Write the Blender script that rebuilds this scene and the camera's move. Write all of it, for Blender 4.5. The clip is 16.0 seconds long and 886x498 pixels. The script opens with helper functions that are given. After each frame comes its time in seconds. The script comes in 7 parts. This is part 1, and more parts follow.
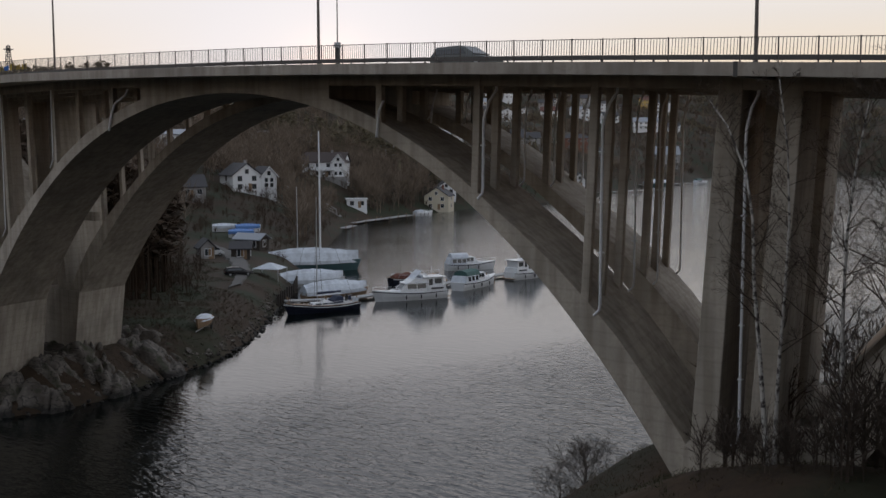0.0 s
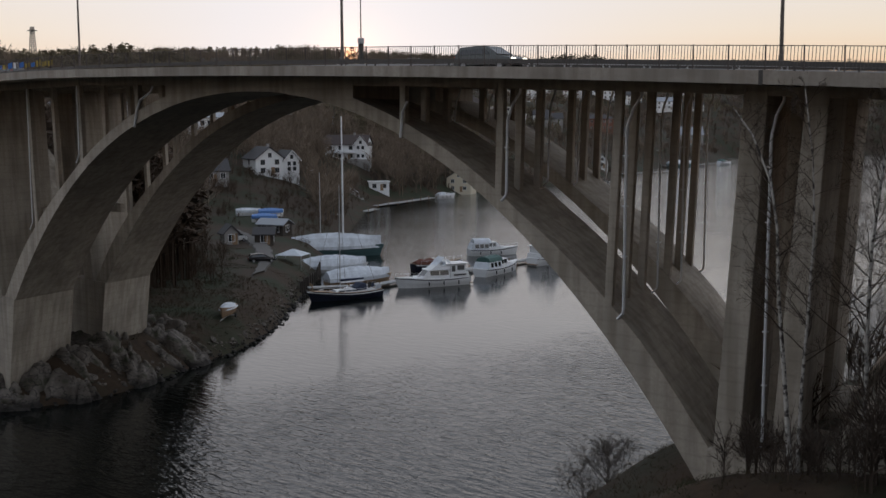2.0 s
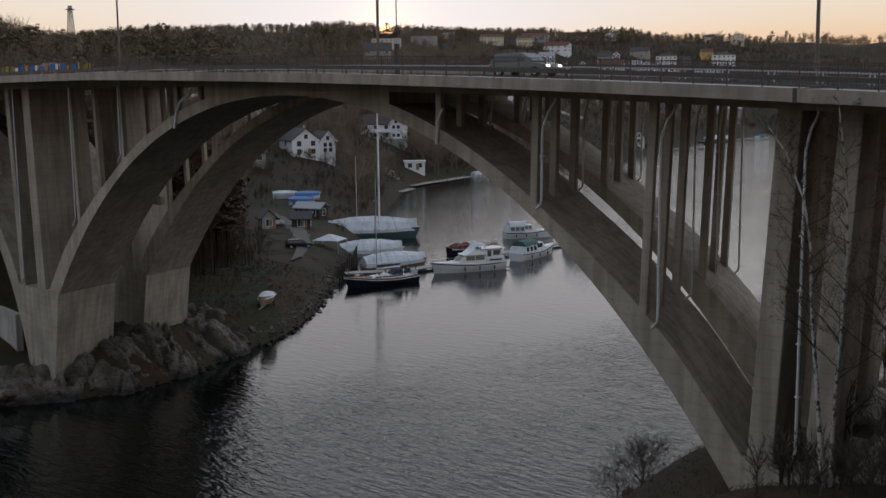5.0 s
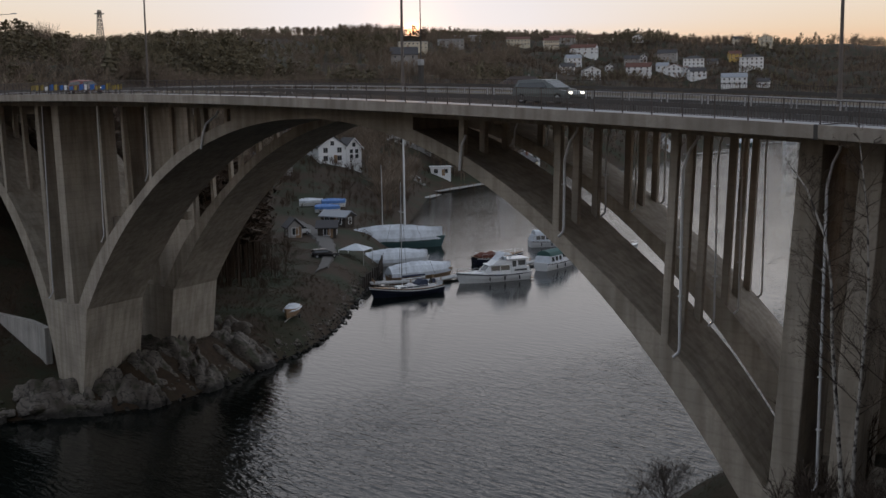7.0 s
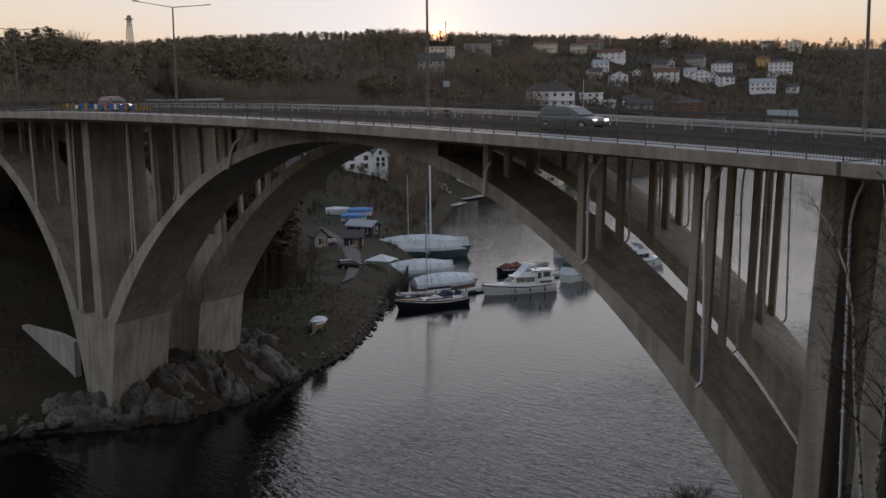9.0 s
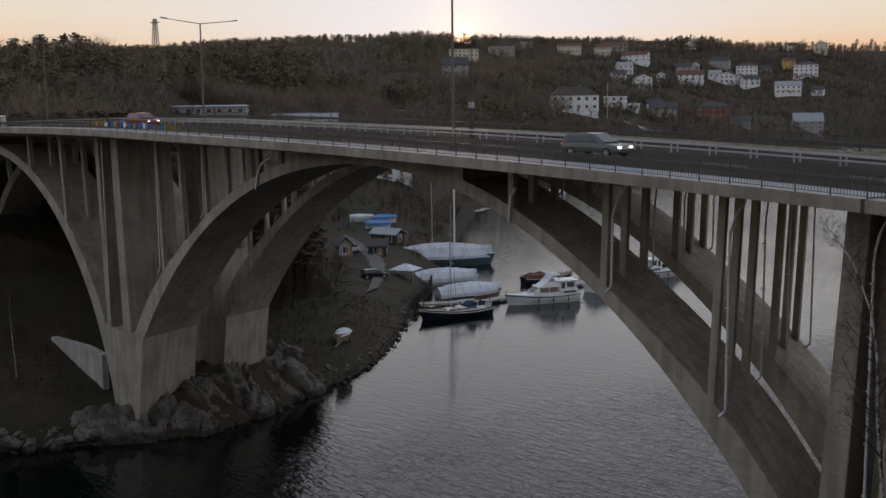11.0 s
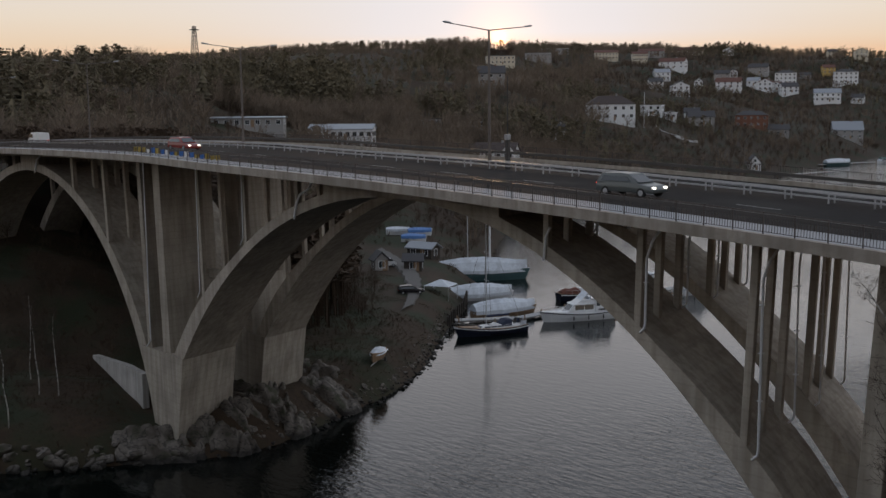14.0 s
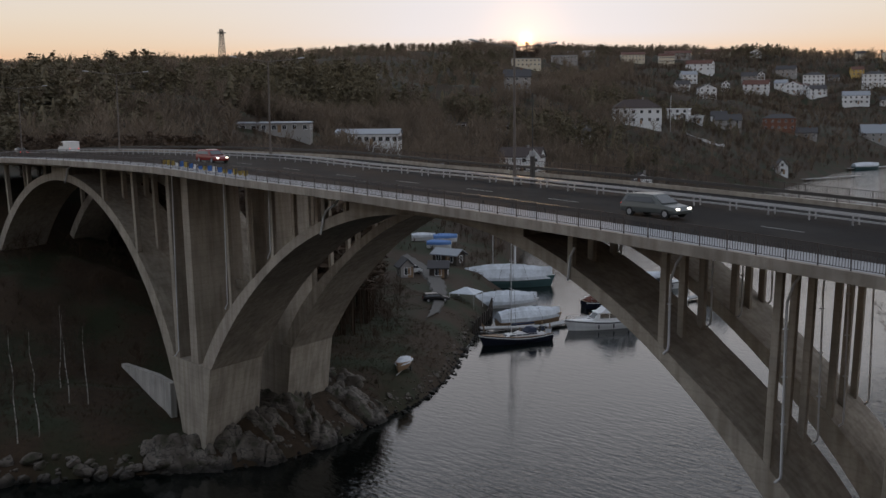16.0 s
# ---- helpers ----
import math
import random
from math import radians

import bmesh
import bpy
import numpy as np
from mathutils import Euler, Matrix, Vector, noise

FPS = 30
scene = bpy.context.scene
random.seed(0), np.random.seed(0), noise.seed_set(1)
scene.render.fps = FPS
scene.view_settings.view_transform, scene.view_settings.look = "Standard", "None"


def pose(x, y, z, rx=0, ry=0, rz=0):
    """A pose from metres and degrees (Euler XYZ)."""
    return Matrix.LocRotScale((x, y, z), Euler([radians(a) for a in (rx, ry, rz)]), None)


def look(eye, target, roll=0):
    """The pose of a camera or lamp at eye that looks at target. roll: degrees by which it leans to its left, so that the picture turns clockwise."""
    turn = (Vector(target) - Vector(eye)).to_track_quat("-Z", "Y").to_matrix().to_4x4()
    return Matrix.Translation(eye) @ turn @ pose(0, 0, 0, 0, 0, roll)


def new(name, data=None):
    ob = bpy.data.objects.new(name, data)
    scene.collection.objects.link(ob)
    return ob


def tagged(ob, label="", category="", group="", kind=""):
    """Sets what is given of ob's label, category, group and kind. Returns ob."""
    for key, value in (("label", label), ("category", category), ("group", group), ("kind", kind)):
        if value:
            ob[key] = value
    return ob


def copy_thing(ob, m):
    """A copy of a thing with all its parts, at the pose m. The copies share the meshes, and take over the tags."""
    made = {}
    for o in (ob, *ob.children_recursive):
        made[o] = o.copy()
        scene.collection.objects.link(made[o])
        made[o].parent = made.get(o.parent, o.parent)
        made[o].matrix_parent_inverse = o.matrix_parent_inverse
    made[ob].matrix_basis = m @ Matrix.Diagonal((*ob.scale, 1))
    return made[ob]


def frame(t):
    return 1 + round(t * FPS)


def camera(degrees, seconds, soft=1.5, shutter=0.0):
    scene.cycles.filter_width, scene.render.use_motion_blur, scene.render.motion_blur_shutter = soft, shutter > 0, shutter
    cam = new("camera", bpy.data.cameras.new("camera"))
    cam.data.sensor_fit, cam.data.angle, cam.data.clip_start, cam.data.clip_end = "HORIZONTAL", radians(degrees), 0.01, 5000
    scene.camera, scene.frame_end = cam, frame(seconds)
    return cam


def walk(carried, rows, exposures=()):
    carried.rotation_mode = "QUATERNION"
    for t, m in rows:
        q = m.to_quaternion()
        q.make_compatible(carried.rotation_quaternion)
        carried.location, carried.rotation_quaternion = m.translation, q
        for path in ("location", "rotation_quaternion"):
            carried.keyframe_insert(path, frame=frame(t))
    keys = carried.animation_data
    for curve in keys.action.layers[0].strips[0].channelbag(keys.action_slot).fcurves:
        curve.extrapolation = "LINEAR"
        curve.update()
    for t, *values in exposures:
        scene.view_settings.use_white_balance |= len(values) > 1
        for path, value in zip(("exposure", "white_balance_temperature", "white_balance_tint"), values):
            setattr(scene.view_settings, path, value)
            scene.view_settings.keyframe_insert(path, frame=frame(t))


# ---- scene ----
cam = camera(42.5, 16.0)
PATH = [
    (0, (0.029, 1.234, 26.071), (-1.27, 2.742, 25.88), -0.2),
    (0.5, (0.006, 1.245, 26.353), (-1.3, 2.747, 26.16), -0.3),
    (1, (-0.028, 1.187, 26.664), (-1.342, 2.682, 26.465), -0.3),
    (1.5, (-0.005, 1.139, 27.016), (-1.324, 2.628, 26.804), -0.3),
    (2, (0.03, 1.09, 27.39), (-1.296, 2.57, 27.162), -0.3),
    (2.5, (0.008, 1.019, 27.732), (-1.325, 2.491, 27.488), -0.4),
    (3, (0.109, 0.856, 28.091), (-1.229, 2.318, 27.828), -0.4),
    (3.5, (0.195, 0.72, 28.432), (-1.149, 2.176, 28.158), -0.5),
    (4, (0.269, 0.657, 28.719), (-1.084, 2.105, 28.446), -0.6),
    (6.5, (0.698, 0.656, 30.637), (-0.694, 2.066, 30.361), -0.8),
    (7, (0.783, 0.623, 30.986), (-0.619, 2.024, 30.714), -0.8),
    (7.5, (0.856, 0.604, 31.331), (-0.553, 1.997, 31.06), -0.7),
    (8, (0.945, 0.625, 31.697), (-0.472, 2.009, 31.427), -0.7),
    (8.5, (1.038, 0.605, 32.065), (-0.388, 1.982, 31.795), -0.7),
    (9, (1.084, 0.539, 32.424), (-0.35, 1.907, 32.158), -0.7),
    (11.5, (1.41, 0.089, 34.432), (-0.059, 1.421, 34.168), -0.7),
    (12, (1.491, 0.029, 34.798), (0.016, 1.353, 34.536), -0.7),
    (12.5, (1.572, -0.112, 35.157), (0.09, 1.205, 34.896), -0.7),
    (13, (1.688, -0.214, 35.537), (0.198, 1.095, 35.279), -0.6),
    (13.5, (1.753, -0.269, 35.894), (0.257, 1.033, 35.637), -0.6),
    (14, (1.867, -0.335, 36.266), (0.363, 0.958, 36.009), -0.6),
    (14.5, (1.996, -0.422, 36.63), (0.486, 0.864, 36.373), -0.6),
    (15, (2.105, -0.501, 36.932), (0.587, 0.776, 36.675), -0.7),
    (15.5, (2.196, -0.57, 37.246), (0.671, 0.698, 36.989), -0.7),
    (16, (2.297, -0.654, 37.534), (0.764, 0.605, 37.279), -0.6),
]
walk(cam, [(t, look(eye, target, roll)) for t, eye, target, roll in PATH],
     [(0.0, 0.07, 6500, 10), (4.0, 0.03, 6500, 10), (8.0, -0.02, 6500, 10), (16.0, -0.05, 6500, 10)])

# ---- light ----
SUN_AZ, SUN_EL = -46.4, 3.1          # degrees from +y towards -x, and above the horizon
world = bpy.data.worlds.new("dusk_sky")
scene.world = world
world.use_nodes = True
wn, wl = world.node_tree.nodes, world.node_tree.links
sky = wn.new("ShaderNodeTexSky")
sky.sky_type, sky.sun_disc = "NISHITA", False
sky.sun_elevation, sky.sun_rotation = radians(SUN_EL), radians(SUN_AZ)
sky.air_density, sky.dust_density, sky.ozone_density = 1.0, 0.4, 1.0


def sky_math(op, a, b=None):
    q = wn.new("ShaderNodeMath")
    q.operation = op
    for k, v in ((0, a), (1, b)):
        if v is None:
            continue
        if isinstance(v, (int, float)):
            q.inputs[k].default_value = v
        else:
            wl.new(v, q.inputs[k])
    return q.outputs[0]


# thin high cloud over the clear dusk sky: warm at the horizon, pale above, dimmer away from the sunset
coord = wn.new("ShaderNodeTexCoord")
xyz = wn.new("ShaderNodeSeparateXYZ")
wl.new(coord.outputs["Generated"], xyz.inputs[0])
ramp = wn.new("ShaderNodeValToRGB")
stops = [(0.0, (0.74, 0.36, 0.19)), (0.03, (0.79, 0.47, 0.29)), (0.05, (0.80, 0.62, 0.46)), (0.072, (0.80, 0.69, 0.575)), (0.105, (0.765, 0.71, 0.67)), (0.19, (0.90, 0.89, 0.93)), (0.36, (0.57, 0.61, 0.69)), (1.0, (0.41, 0.465, 0.565))]
while len(ramp.color_ramp.elements) < len(stops):
    ramp.color_ramp.elements.new(0.5)
for e, (p, c) in zip(ramp.color_ramp.elements, stops):
    e.position, e.color = p, (*c, 1)
wl.new(xyz.outputs["Z"], ramp.inputs[0])
toward = wn.new("ShaderNodeVectorMath")
toward.operation = "DOT_PRODUCT"
wl.new(coord.outputs["Generated"], toward.inputs[0])
toward.inputs[1].default_value = (math.sin(radians(SUN_AZ)) * math.cos(radians(SUN_EL)), math.cos(radians(SUN_AZ)) * math.cos(radians(SUN_EL)), math.sin(radians(SUN_EL)))
facing = sky_math("MAXIMUM", toward.outputs["Value"], 0.0)
glow = sky_math("ADD", sky_math("MULTIPLY", sky_math("POWER", facing, 30.0), 0.07), sky_math("MULTIPLY", sky_math("POWER", facing, 300.0), 0.08))
side = wn.new("ShaderNodeMapRange")
side.inputs["From Min"].default_value, side.inputs["From Max"].default_value = -1.0, 0.8
side.inputs["To Min"].default_value, side.inputs["To Max"].default_value = 0.84, 1.0
wl.new(toward.outputs["Value"], side.inputs["Value"])
cloud = wn.new("ShaderNodeVectorMath")
cloud.operation = "SCALE"
bleach = wn.new("ShaderNodeMix")          # the veil of cloud is whiter round the sunset
bleach.data_type = "RGBA"
bleach.inputs["B"].default_value = (0.72, 0.71, 0.75, 1)
wl.new(sky_math("MULTIPLY", sky_math("MINIMUM", sky_math("MULTIPLY", sky_math("POWER", facing, 45.0), 1.25), 1.0), sky_math("MINIMUM", sky_math("MAXIMUM", sky_math("MULTIPLY", sky_math("SUBTRACT", xyz.outputs["Z"], 0.036), 45.0), 0.0), 1.0)), bleach.inputs["Factor"])
wl.new(ramp.outputs[0], bleach.inputs["A"])
wl.new(bleach.outputs["Result"], cloud.inputs[0])
wl.new(sky_math("ADD", side.outputs[0], glow), cloud.inputs["Scale"])
whole = wn.new("ShaderNodeMix")
whole.data_type = "RGBA"
whole.inputs["Factor"].default_value = 0.006
wl.new(cloud.outputs[0], whole.inputs["A"])
wl.new(sky.outputs[0], whole.inputs["B"])
# the sun's own glow on the ridge
halo = wn.new("ShaderNodeVectorMath")
halo.operation = "SCALE"
halo.inputs[0].default_value = (1.0, 0.42, 0.10)
wl.new(sky_math("ADD", sky_math("MULTIPLY", sky_math("POWER", facing, 2500.0), 0.35), sky_math("MULTIPLY", sky_math("POWER", facing, 70000.0), 4.0)), halo.inputs["Scale"])
both = wn.new("ShaderNodeVectorMath")
both.operation = "ADD"
wl.new(whole.outputs["Result"], both.inputs[0])
wl.new(halo.outputs[0], both.inputs[1])
wn["Background"].inputs["Strength"].default_value = 1.0
wl.new(both.outputs[0], wn["Background"].inputs[0])

sun_data = bpy.data.lights.new("sun", "SUN")
sun_data.energy, sun_data.angle, sun_data.color = 0.6, radians(1.5), (1.0, 0.62, 0.34)
sun = new("sun", sun_data)
_az, _el = radians(SUN_AZ), radians(4.0)
sun.matrix_world = look((0, 0, 0), (-math.sin(_az) * math.cos(_el), -math.cos(_az) * math.cos(_el), -math.sin(_el)))


# ---- materials ----
def material(name, base, rough=0.8, metal=0.0, vary=0.25, scale=1.0, bump=0.0, second=None, detail_scale=None, spread=0.0, spec=0.5, stretch=(1, 1, 1), by_object=False):
    """A surface: base colour broken up by noise at two scales, with bump; second is a colour for blotches."""
    m = bpy.data.materials.new(name)
    m.use_nodes = True
    nt = m.node_tree
    n, l = nt.nodes, nt.links
    b = n["Principled BSDF"]
    b.inputs["Roughness"].default_value, b.inputs["Metallic"].default_value = rough, metal
    b.inputs["Specular IOR Level"].default_value = spec
    co = n.new("ShaderNodeTexCoord")
    mp = n.new("ShaderNodeMapping")
    mp.inputs["Scale"].default_value = stretch
    l.new(co.outputs["Object"], mp.inputs["Vector"])
    big, fine = n.new("ShaderNodeTexNoise"), n.new("ShaderNodeTexNoise")
    big.inputs["Scale"].default_value, big.inputs["Detail"].default_value = 0.35 * scale, 5
    fine.inputs["Scale"].default_value, fine.inputs["Detail"].default_value = detail_scale or 4 * scale, 8
    for q in (big, fine):
        l.new(mp.outputs[0], q.inputs["Vector"])
    lo = [c * (1 - vary) for c in base]
    hi = [min(1, c * (1 + vary)) for c in base]
    mix = n.new("ShaderNodeMix")
    mix.data_type = "RGBA"
    mix.inputs["A"].default_value, mix.inputs["B"].default_value = (*lo, 1), (*hi, 1)
    l.new(fine.outputs["Fac"], mix.inputs["Factor"])
    out = mix.outputs["Result"]
    if second:
        ramp = n.new("ShaderNodeValToRGB")
        ramp.color_ramp.elements[0].position, ramp.color_ramp.elements[1].position = 0.45, 0.62
        l.new(big.outputs["Fac"], ramp.inputs[0])
        mix2 = n.new("ShaderNodeMix")
        mix2.data_type = "RGBA"
        l.new(ramp.outputs[0], mix2.inputs["Factor"])
        l.new(out, mix2.inputs["A"])
        mix2.inputs["B"].default_value = (*second, 1)
        out = mix2.outputs["Result"]
    if spread:
        src = n.new("ShaderNodeObjectInfo") if by_object else n.new("ShaderNodeNewGeometry")
        hsv = n.new("ShaderNodeHueSaturation")
        mr = n.new("ShaderNodeMapRange")
        mr.inputs["To Min"].default_value, mr.inputs["To Max"].default_value = 1 - spread, 1 + spread
        l.new(src.outputs["Random" if by_object else "Random Per Island"], mr.inputs["Value"])
        l.new(mr.outputs[0], hsv.inputs["Value"])
        l.new(out, hsv.inputs["Color"])
        out = hsv.outputs[0]
    l.new(out, b.inputs["Base Color"])
    if bump:
        bp = n.new("ShaderNodeBump")
        bp.inputs["Strength"].default_value, bp.inputs["Distance"].default_value = min(1, bump), 0.05
        l.new(fine.outputs["Fac"], bp.inputs["Height"])
        l.new(bp.outputs[0], b.inputs["Normal"])
    return m


def concrete_material(name, base, board=0.0):
    """Cast concrete with board marks, rain streaks and blotches."""
    m = material(name, base, 0.9, vary=0.22, scale=1.0, bump=0.4, second=[c * 0.8 for c in base], detail_scale=5)
    n, l = m.node_tree.nodes, m.node_tree.links
    b = n["Principled BSDF"]
    src = b.inputs["Base Color"].links[0].from_socket
    co = n.new("ShaderNodeTexCoord")
    mp = n.new("ShaderNodeMapping")
    mp.inputs["Scale"].default_value = (1.1, 1.1, 0.07)
    l.new(co.outputs["Object"], mp.inputs["Vector"])
    st = n.new("ShaderNodeTexNoise")
    st.inputs["Scale"].default_value, st.inputs["Detail"].default_value = 1.6, 6
    l.new(mp.outputs[0], st.inputs["Vector"])
    rp = n.new("ShaderNodeValToRGB")
    rp.color_ramp.elements[0].position, rp.color_ramp.elements[0].color = 0.36, (0.5, 0.47, 0.43, 1)
    rp.color_ramp.elements[1].position, rp.color_ramp.elements[1].color = 0.6, (1, 1, 1, 1)
    l.new(st.outputs["Fac"], rp.inputs[0])
    mu = n.new("ShaderNodeMix")
    mu.data_type, mu.blend_type = "RGBA", "MULTIPLY"
    mu.inputs["Factor"].default_value = 0.52
    l.new(src, mu.inputs["A"])
    l.new(rp.outputs[0], mu.inputs["B"])
    out = mu.outputs["Result"]
    if board:
        wv = n.new("ShaderNodeTexWave")
        wv.wave_type, wv.bands_direction = "BANDS", "Z"
        wv.inputs["Scale"].default_value, wv.inputs["Distortion"].default_value, wv.inputs["Detail"].default_value = 0.45, 1.2, 3
        l.new(co.outputs["Object"], wv.inputs["Vector"])
        rb = n.new("ShaderNodeValToRGB")
        rb.color_ramp.elements[0].position, rb.color_ramp.elements[0].color = 0.0, (0.7, 0.7, 0.7, 1)
        rb.color_ramp.elements[1].position, rb.color_ramp.elements[1].color = 0.12, (1, 1, 1, 1)
        l.new(wv.outputs["Fac"], rb.inputs[0])
        m2 = n.new("ShaderNodeMix")
        m2.data_type, m2.blend_type = "RGBA", "MULTIPLY"
        m2.inputs["Factor"].default_value = board
        l.new(out, m2.inputs["A"])
        l.new(rb.outputs[0], m2.inputs["B"])
        out = m2.outputs["Result"]
    l.new(out, b.inputs["Base Color"])
    return m


def glass_material():
    m = material("window_glass", (0.03, 0.035, 0.04), 0.08, vary=0.2, spec=0.8)
    return m


def water_material():
    m = bpy.data.materials.new("water")
    m.use_nodes = True
    n, l = m.node_tree.nodes, m.node_tree.links
    b = n["Principled BSDF"]
    b.inputs["Base Color"].default_value = (0.0028, 0.0048, 0.0044, 1)
    b.inputs["Roughness"].default_value = 0.05
    b.inputs["IOR"].default_value = 1.333
    co = n.new("ShaderNodeTexCoord")
    heights = []
    for turn, sx, scale, detail, weight in ((-52, 0.30, 1.45, 3, 1.0), (-38, 0.45, 3.4, 2, 0.32)):
        mp = n.new("ShaderNodeMapping")
        mp.inputs["Rotation"].default_value = (0, 0, radians(turn))
        mp.inputs["Scale"].default_value = (sx, 1.0, 1.0)
        l.new(co.outputs["Object"], mp.inputs["Vector"])
        rip = n.new("ShaderNodeTexNoise")
        rip.inputs["Scale"].default_value, rip.inputs["Detail"].default_value, rip.inputs["Roughness"].default_value = scale, detail, 0.5
        l.new(mp.outputs[0], rip.inputs["Vector"])
        w = n.new("ShaderNodeMath")
        w.operation = "MULTIPLY"
        w.inputs[1].default_value = weight
        l.new(rip.outputs["Fac"], w.inputs[0])
        heights.append(w.outputs[0])
    tot = n.new("ShaderNodeMath")
    tot.operation = "ADD"
    l.new(heights[0], tot.inputs[0])
    l.new(heights[1], tot.inputs[1])
    # breezy and sheltered patches; calm in the lee of the west bank and round the boats
    patch = n.new("ShaderNodeTexNoise")
    patch.inputs["Scale"].default_value, patch.inputs["Detail"].default_value = 0.025, 3
    l.new(co.outputs["Object"], patch.inputs["Vector"])
    mr = n.new("ShaderNodeMapRange")
    mr.inputs["From Min"].default_value, mr.inputs["From Max"].default_value = 0.35, 0.65
    mr.inputs["To Min"].default_value, mr.inputs["To Max"].default_value = 0.40, 0.72
    l.new(patch.outputs["Fac"], mr.inputs["Value"])
    lee = n.new("ShaderNodeVectorMath")
    lee.operation = "DOT_PRODUCT"
    lee.inputs[1].default_value = (0.80, -0.10, 0)
    l.new(co.outputs["Object"], lee.inputs[0])
    calm = n.new("ShaderNodeMapRange")
    calm.inputs["From Min"].default_value, calm.inputs["From Max"].default_value = -84.0, -68.0
    calm.inputs["To Min"].default_value, calm.inputs["To Max"].default_value = 0.07, 1.0
    l.new(lee.outputs["Value"], calm.inputs["Value"])
    place = n.new("ShaderNodeSeparateXYZ")
    l.new(co.outputs["Object"], place.inputs[0])
    off = n.new("ShaderNodeMapRange")
    off.inputs["From Min"].default_value, off.inputs["From Max"].default_value = 112.0, 300.0
    off.inputs["To Min"].default_value, off.inputs["To Max"].default_value = 0.2, 0.75
    l.new(place.outputs["Y"], off.inputs["Value"])
    most = n.new("ShaderNodeMath")
    most.operation = "MAXIMUM"
    l.new(calm.outputs[0], most.inputs[0])
    l.new(off.outputs[0], most.inputs[1])
    far = n.new("ShaderNodeMath")
    far.operation = "MULTIPLY"
    l.new(mr.outputs[0], far.inputs[0])
    l.new(most.outputs[0], far.inputs[1])
    bp = n.new("ShaderNodeBump")
    bp.inputs["Distance"].default_value = 0.28
    l.new(far.outputs[0], bp.inputs["Strength"])
    l.new(tot.outputs[0], bp.inputs["Height"])
    l.new(bp.outputs[0], b.inputs["Normal"])
    return m


def rock_material():
    """Weathered granite: grey and rusty patches, moss, dark seams, wet and dark at the waterline."""
    m = material("granite_rock", (0.155, 0.135, 0.116), 0.9, vary=0.55, scale=1.1, bump=1.0, second=(0.075, 0.062, 0.050), detail_scale=3.2)
    n, l = m.node_tree.nodes, m.node_tree.links
    b = n["Principled BSDF"]
    src = b.inputs["Base Color"].links[0].from_socket
    co = n.new("ShaderNodeTexCoord")
    mp = n.new("ShaderNodeMapping")
    mp.inputs["Rotation"].default_value = (radians(28), radians(-20), radians(35))
    mp.inputs["Scale"].default_value = (0.35, 1.0, 1.5)
    l.new(co.outputs["Object"], mp.inputs["Vector"])
    out = src
    for scale, lo, hi, colour, amount, warped in ((0.9, 0.475, 0.50, (0.010, 0.009, 0.008), 0.0, True), (0.55, 0.54, 0.66, (0.030, 0.034, 0.013), 0.8, False)):
        t = n.new("ShaderNodeTexNoise")
        t.inputs["Scale"].default_value, t.inputs["Detail"].default_value = scale, 9
        l.new(mp.outputs[0] if warped else co.outputs["Object"], t.inputs["Vector"])
        r = n.new("ShaderNodeValToRGB")
        el = r.color_ramp.elements
        if warped:          # thin seams along one level of the noise
            el[0].position, el[0].color = 0.465, (0, 0, 0, 1)
            el[1].position, el[1].color = 0.49, (0.85, 0.85, 0.85, 1)
            q = el.new(0.525)
            q.color = (0, 0, 0, 1)
        else:
            el[0].position, el[0].color = lo, (0, 0, 0, 1)
            el[1].position, el[1].color = hi, (amount, amount, amount, 1)
        l.new(t.outputs["Fac"], r.inputs[0])
        x = n.new("ShaderNodeMix")
        x.data_type = "RGBA"
        l.new(r.outputs[0], x.inputs["Factor"])
        l.new(out, x.inputs["A"])
        x.inputs["B"].default_value = (*colour, 1)
        out = x.outputs["Result"]
    z = n.new("ShaderNodeSeparateXYZ")
    l.new(n.new("ShaderNodeNewGeometry").outputs["Position"], z.inputs[0])
    wet = n.new("ShaderNodeMapRange")
    wet.inputs["From Min"].default_value, wet.inputs["From Max"].default_value = 0.35, 0.9
    wet.inputs["To Min"].default_value, wet.inputs["To Max"].default_value = 0.25, 1.0
    l.new(z.outputs["Z"], wet.inputs["Value"])
    hsv = n.new("ShaderNodeHueSaturation")
    l.new(wet.outputs[0], hsv.inputs["Value"])
    l.new(out, hsv.inputs["Color"])
    l.new(hsv.outputs[0], b.inputs["Base Color"])
    return m


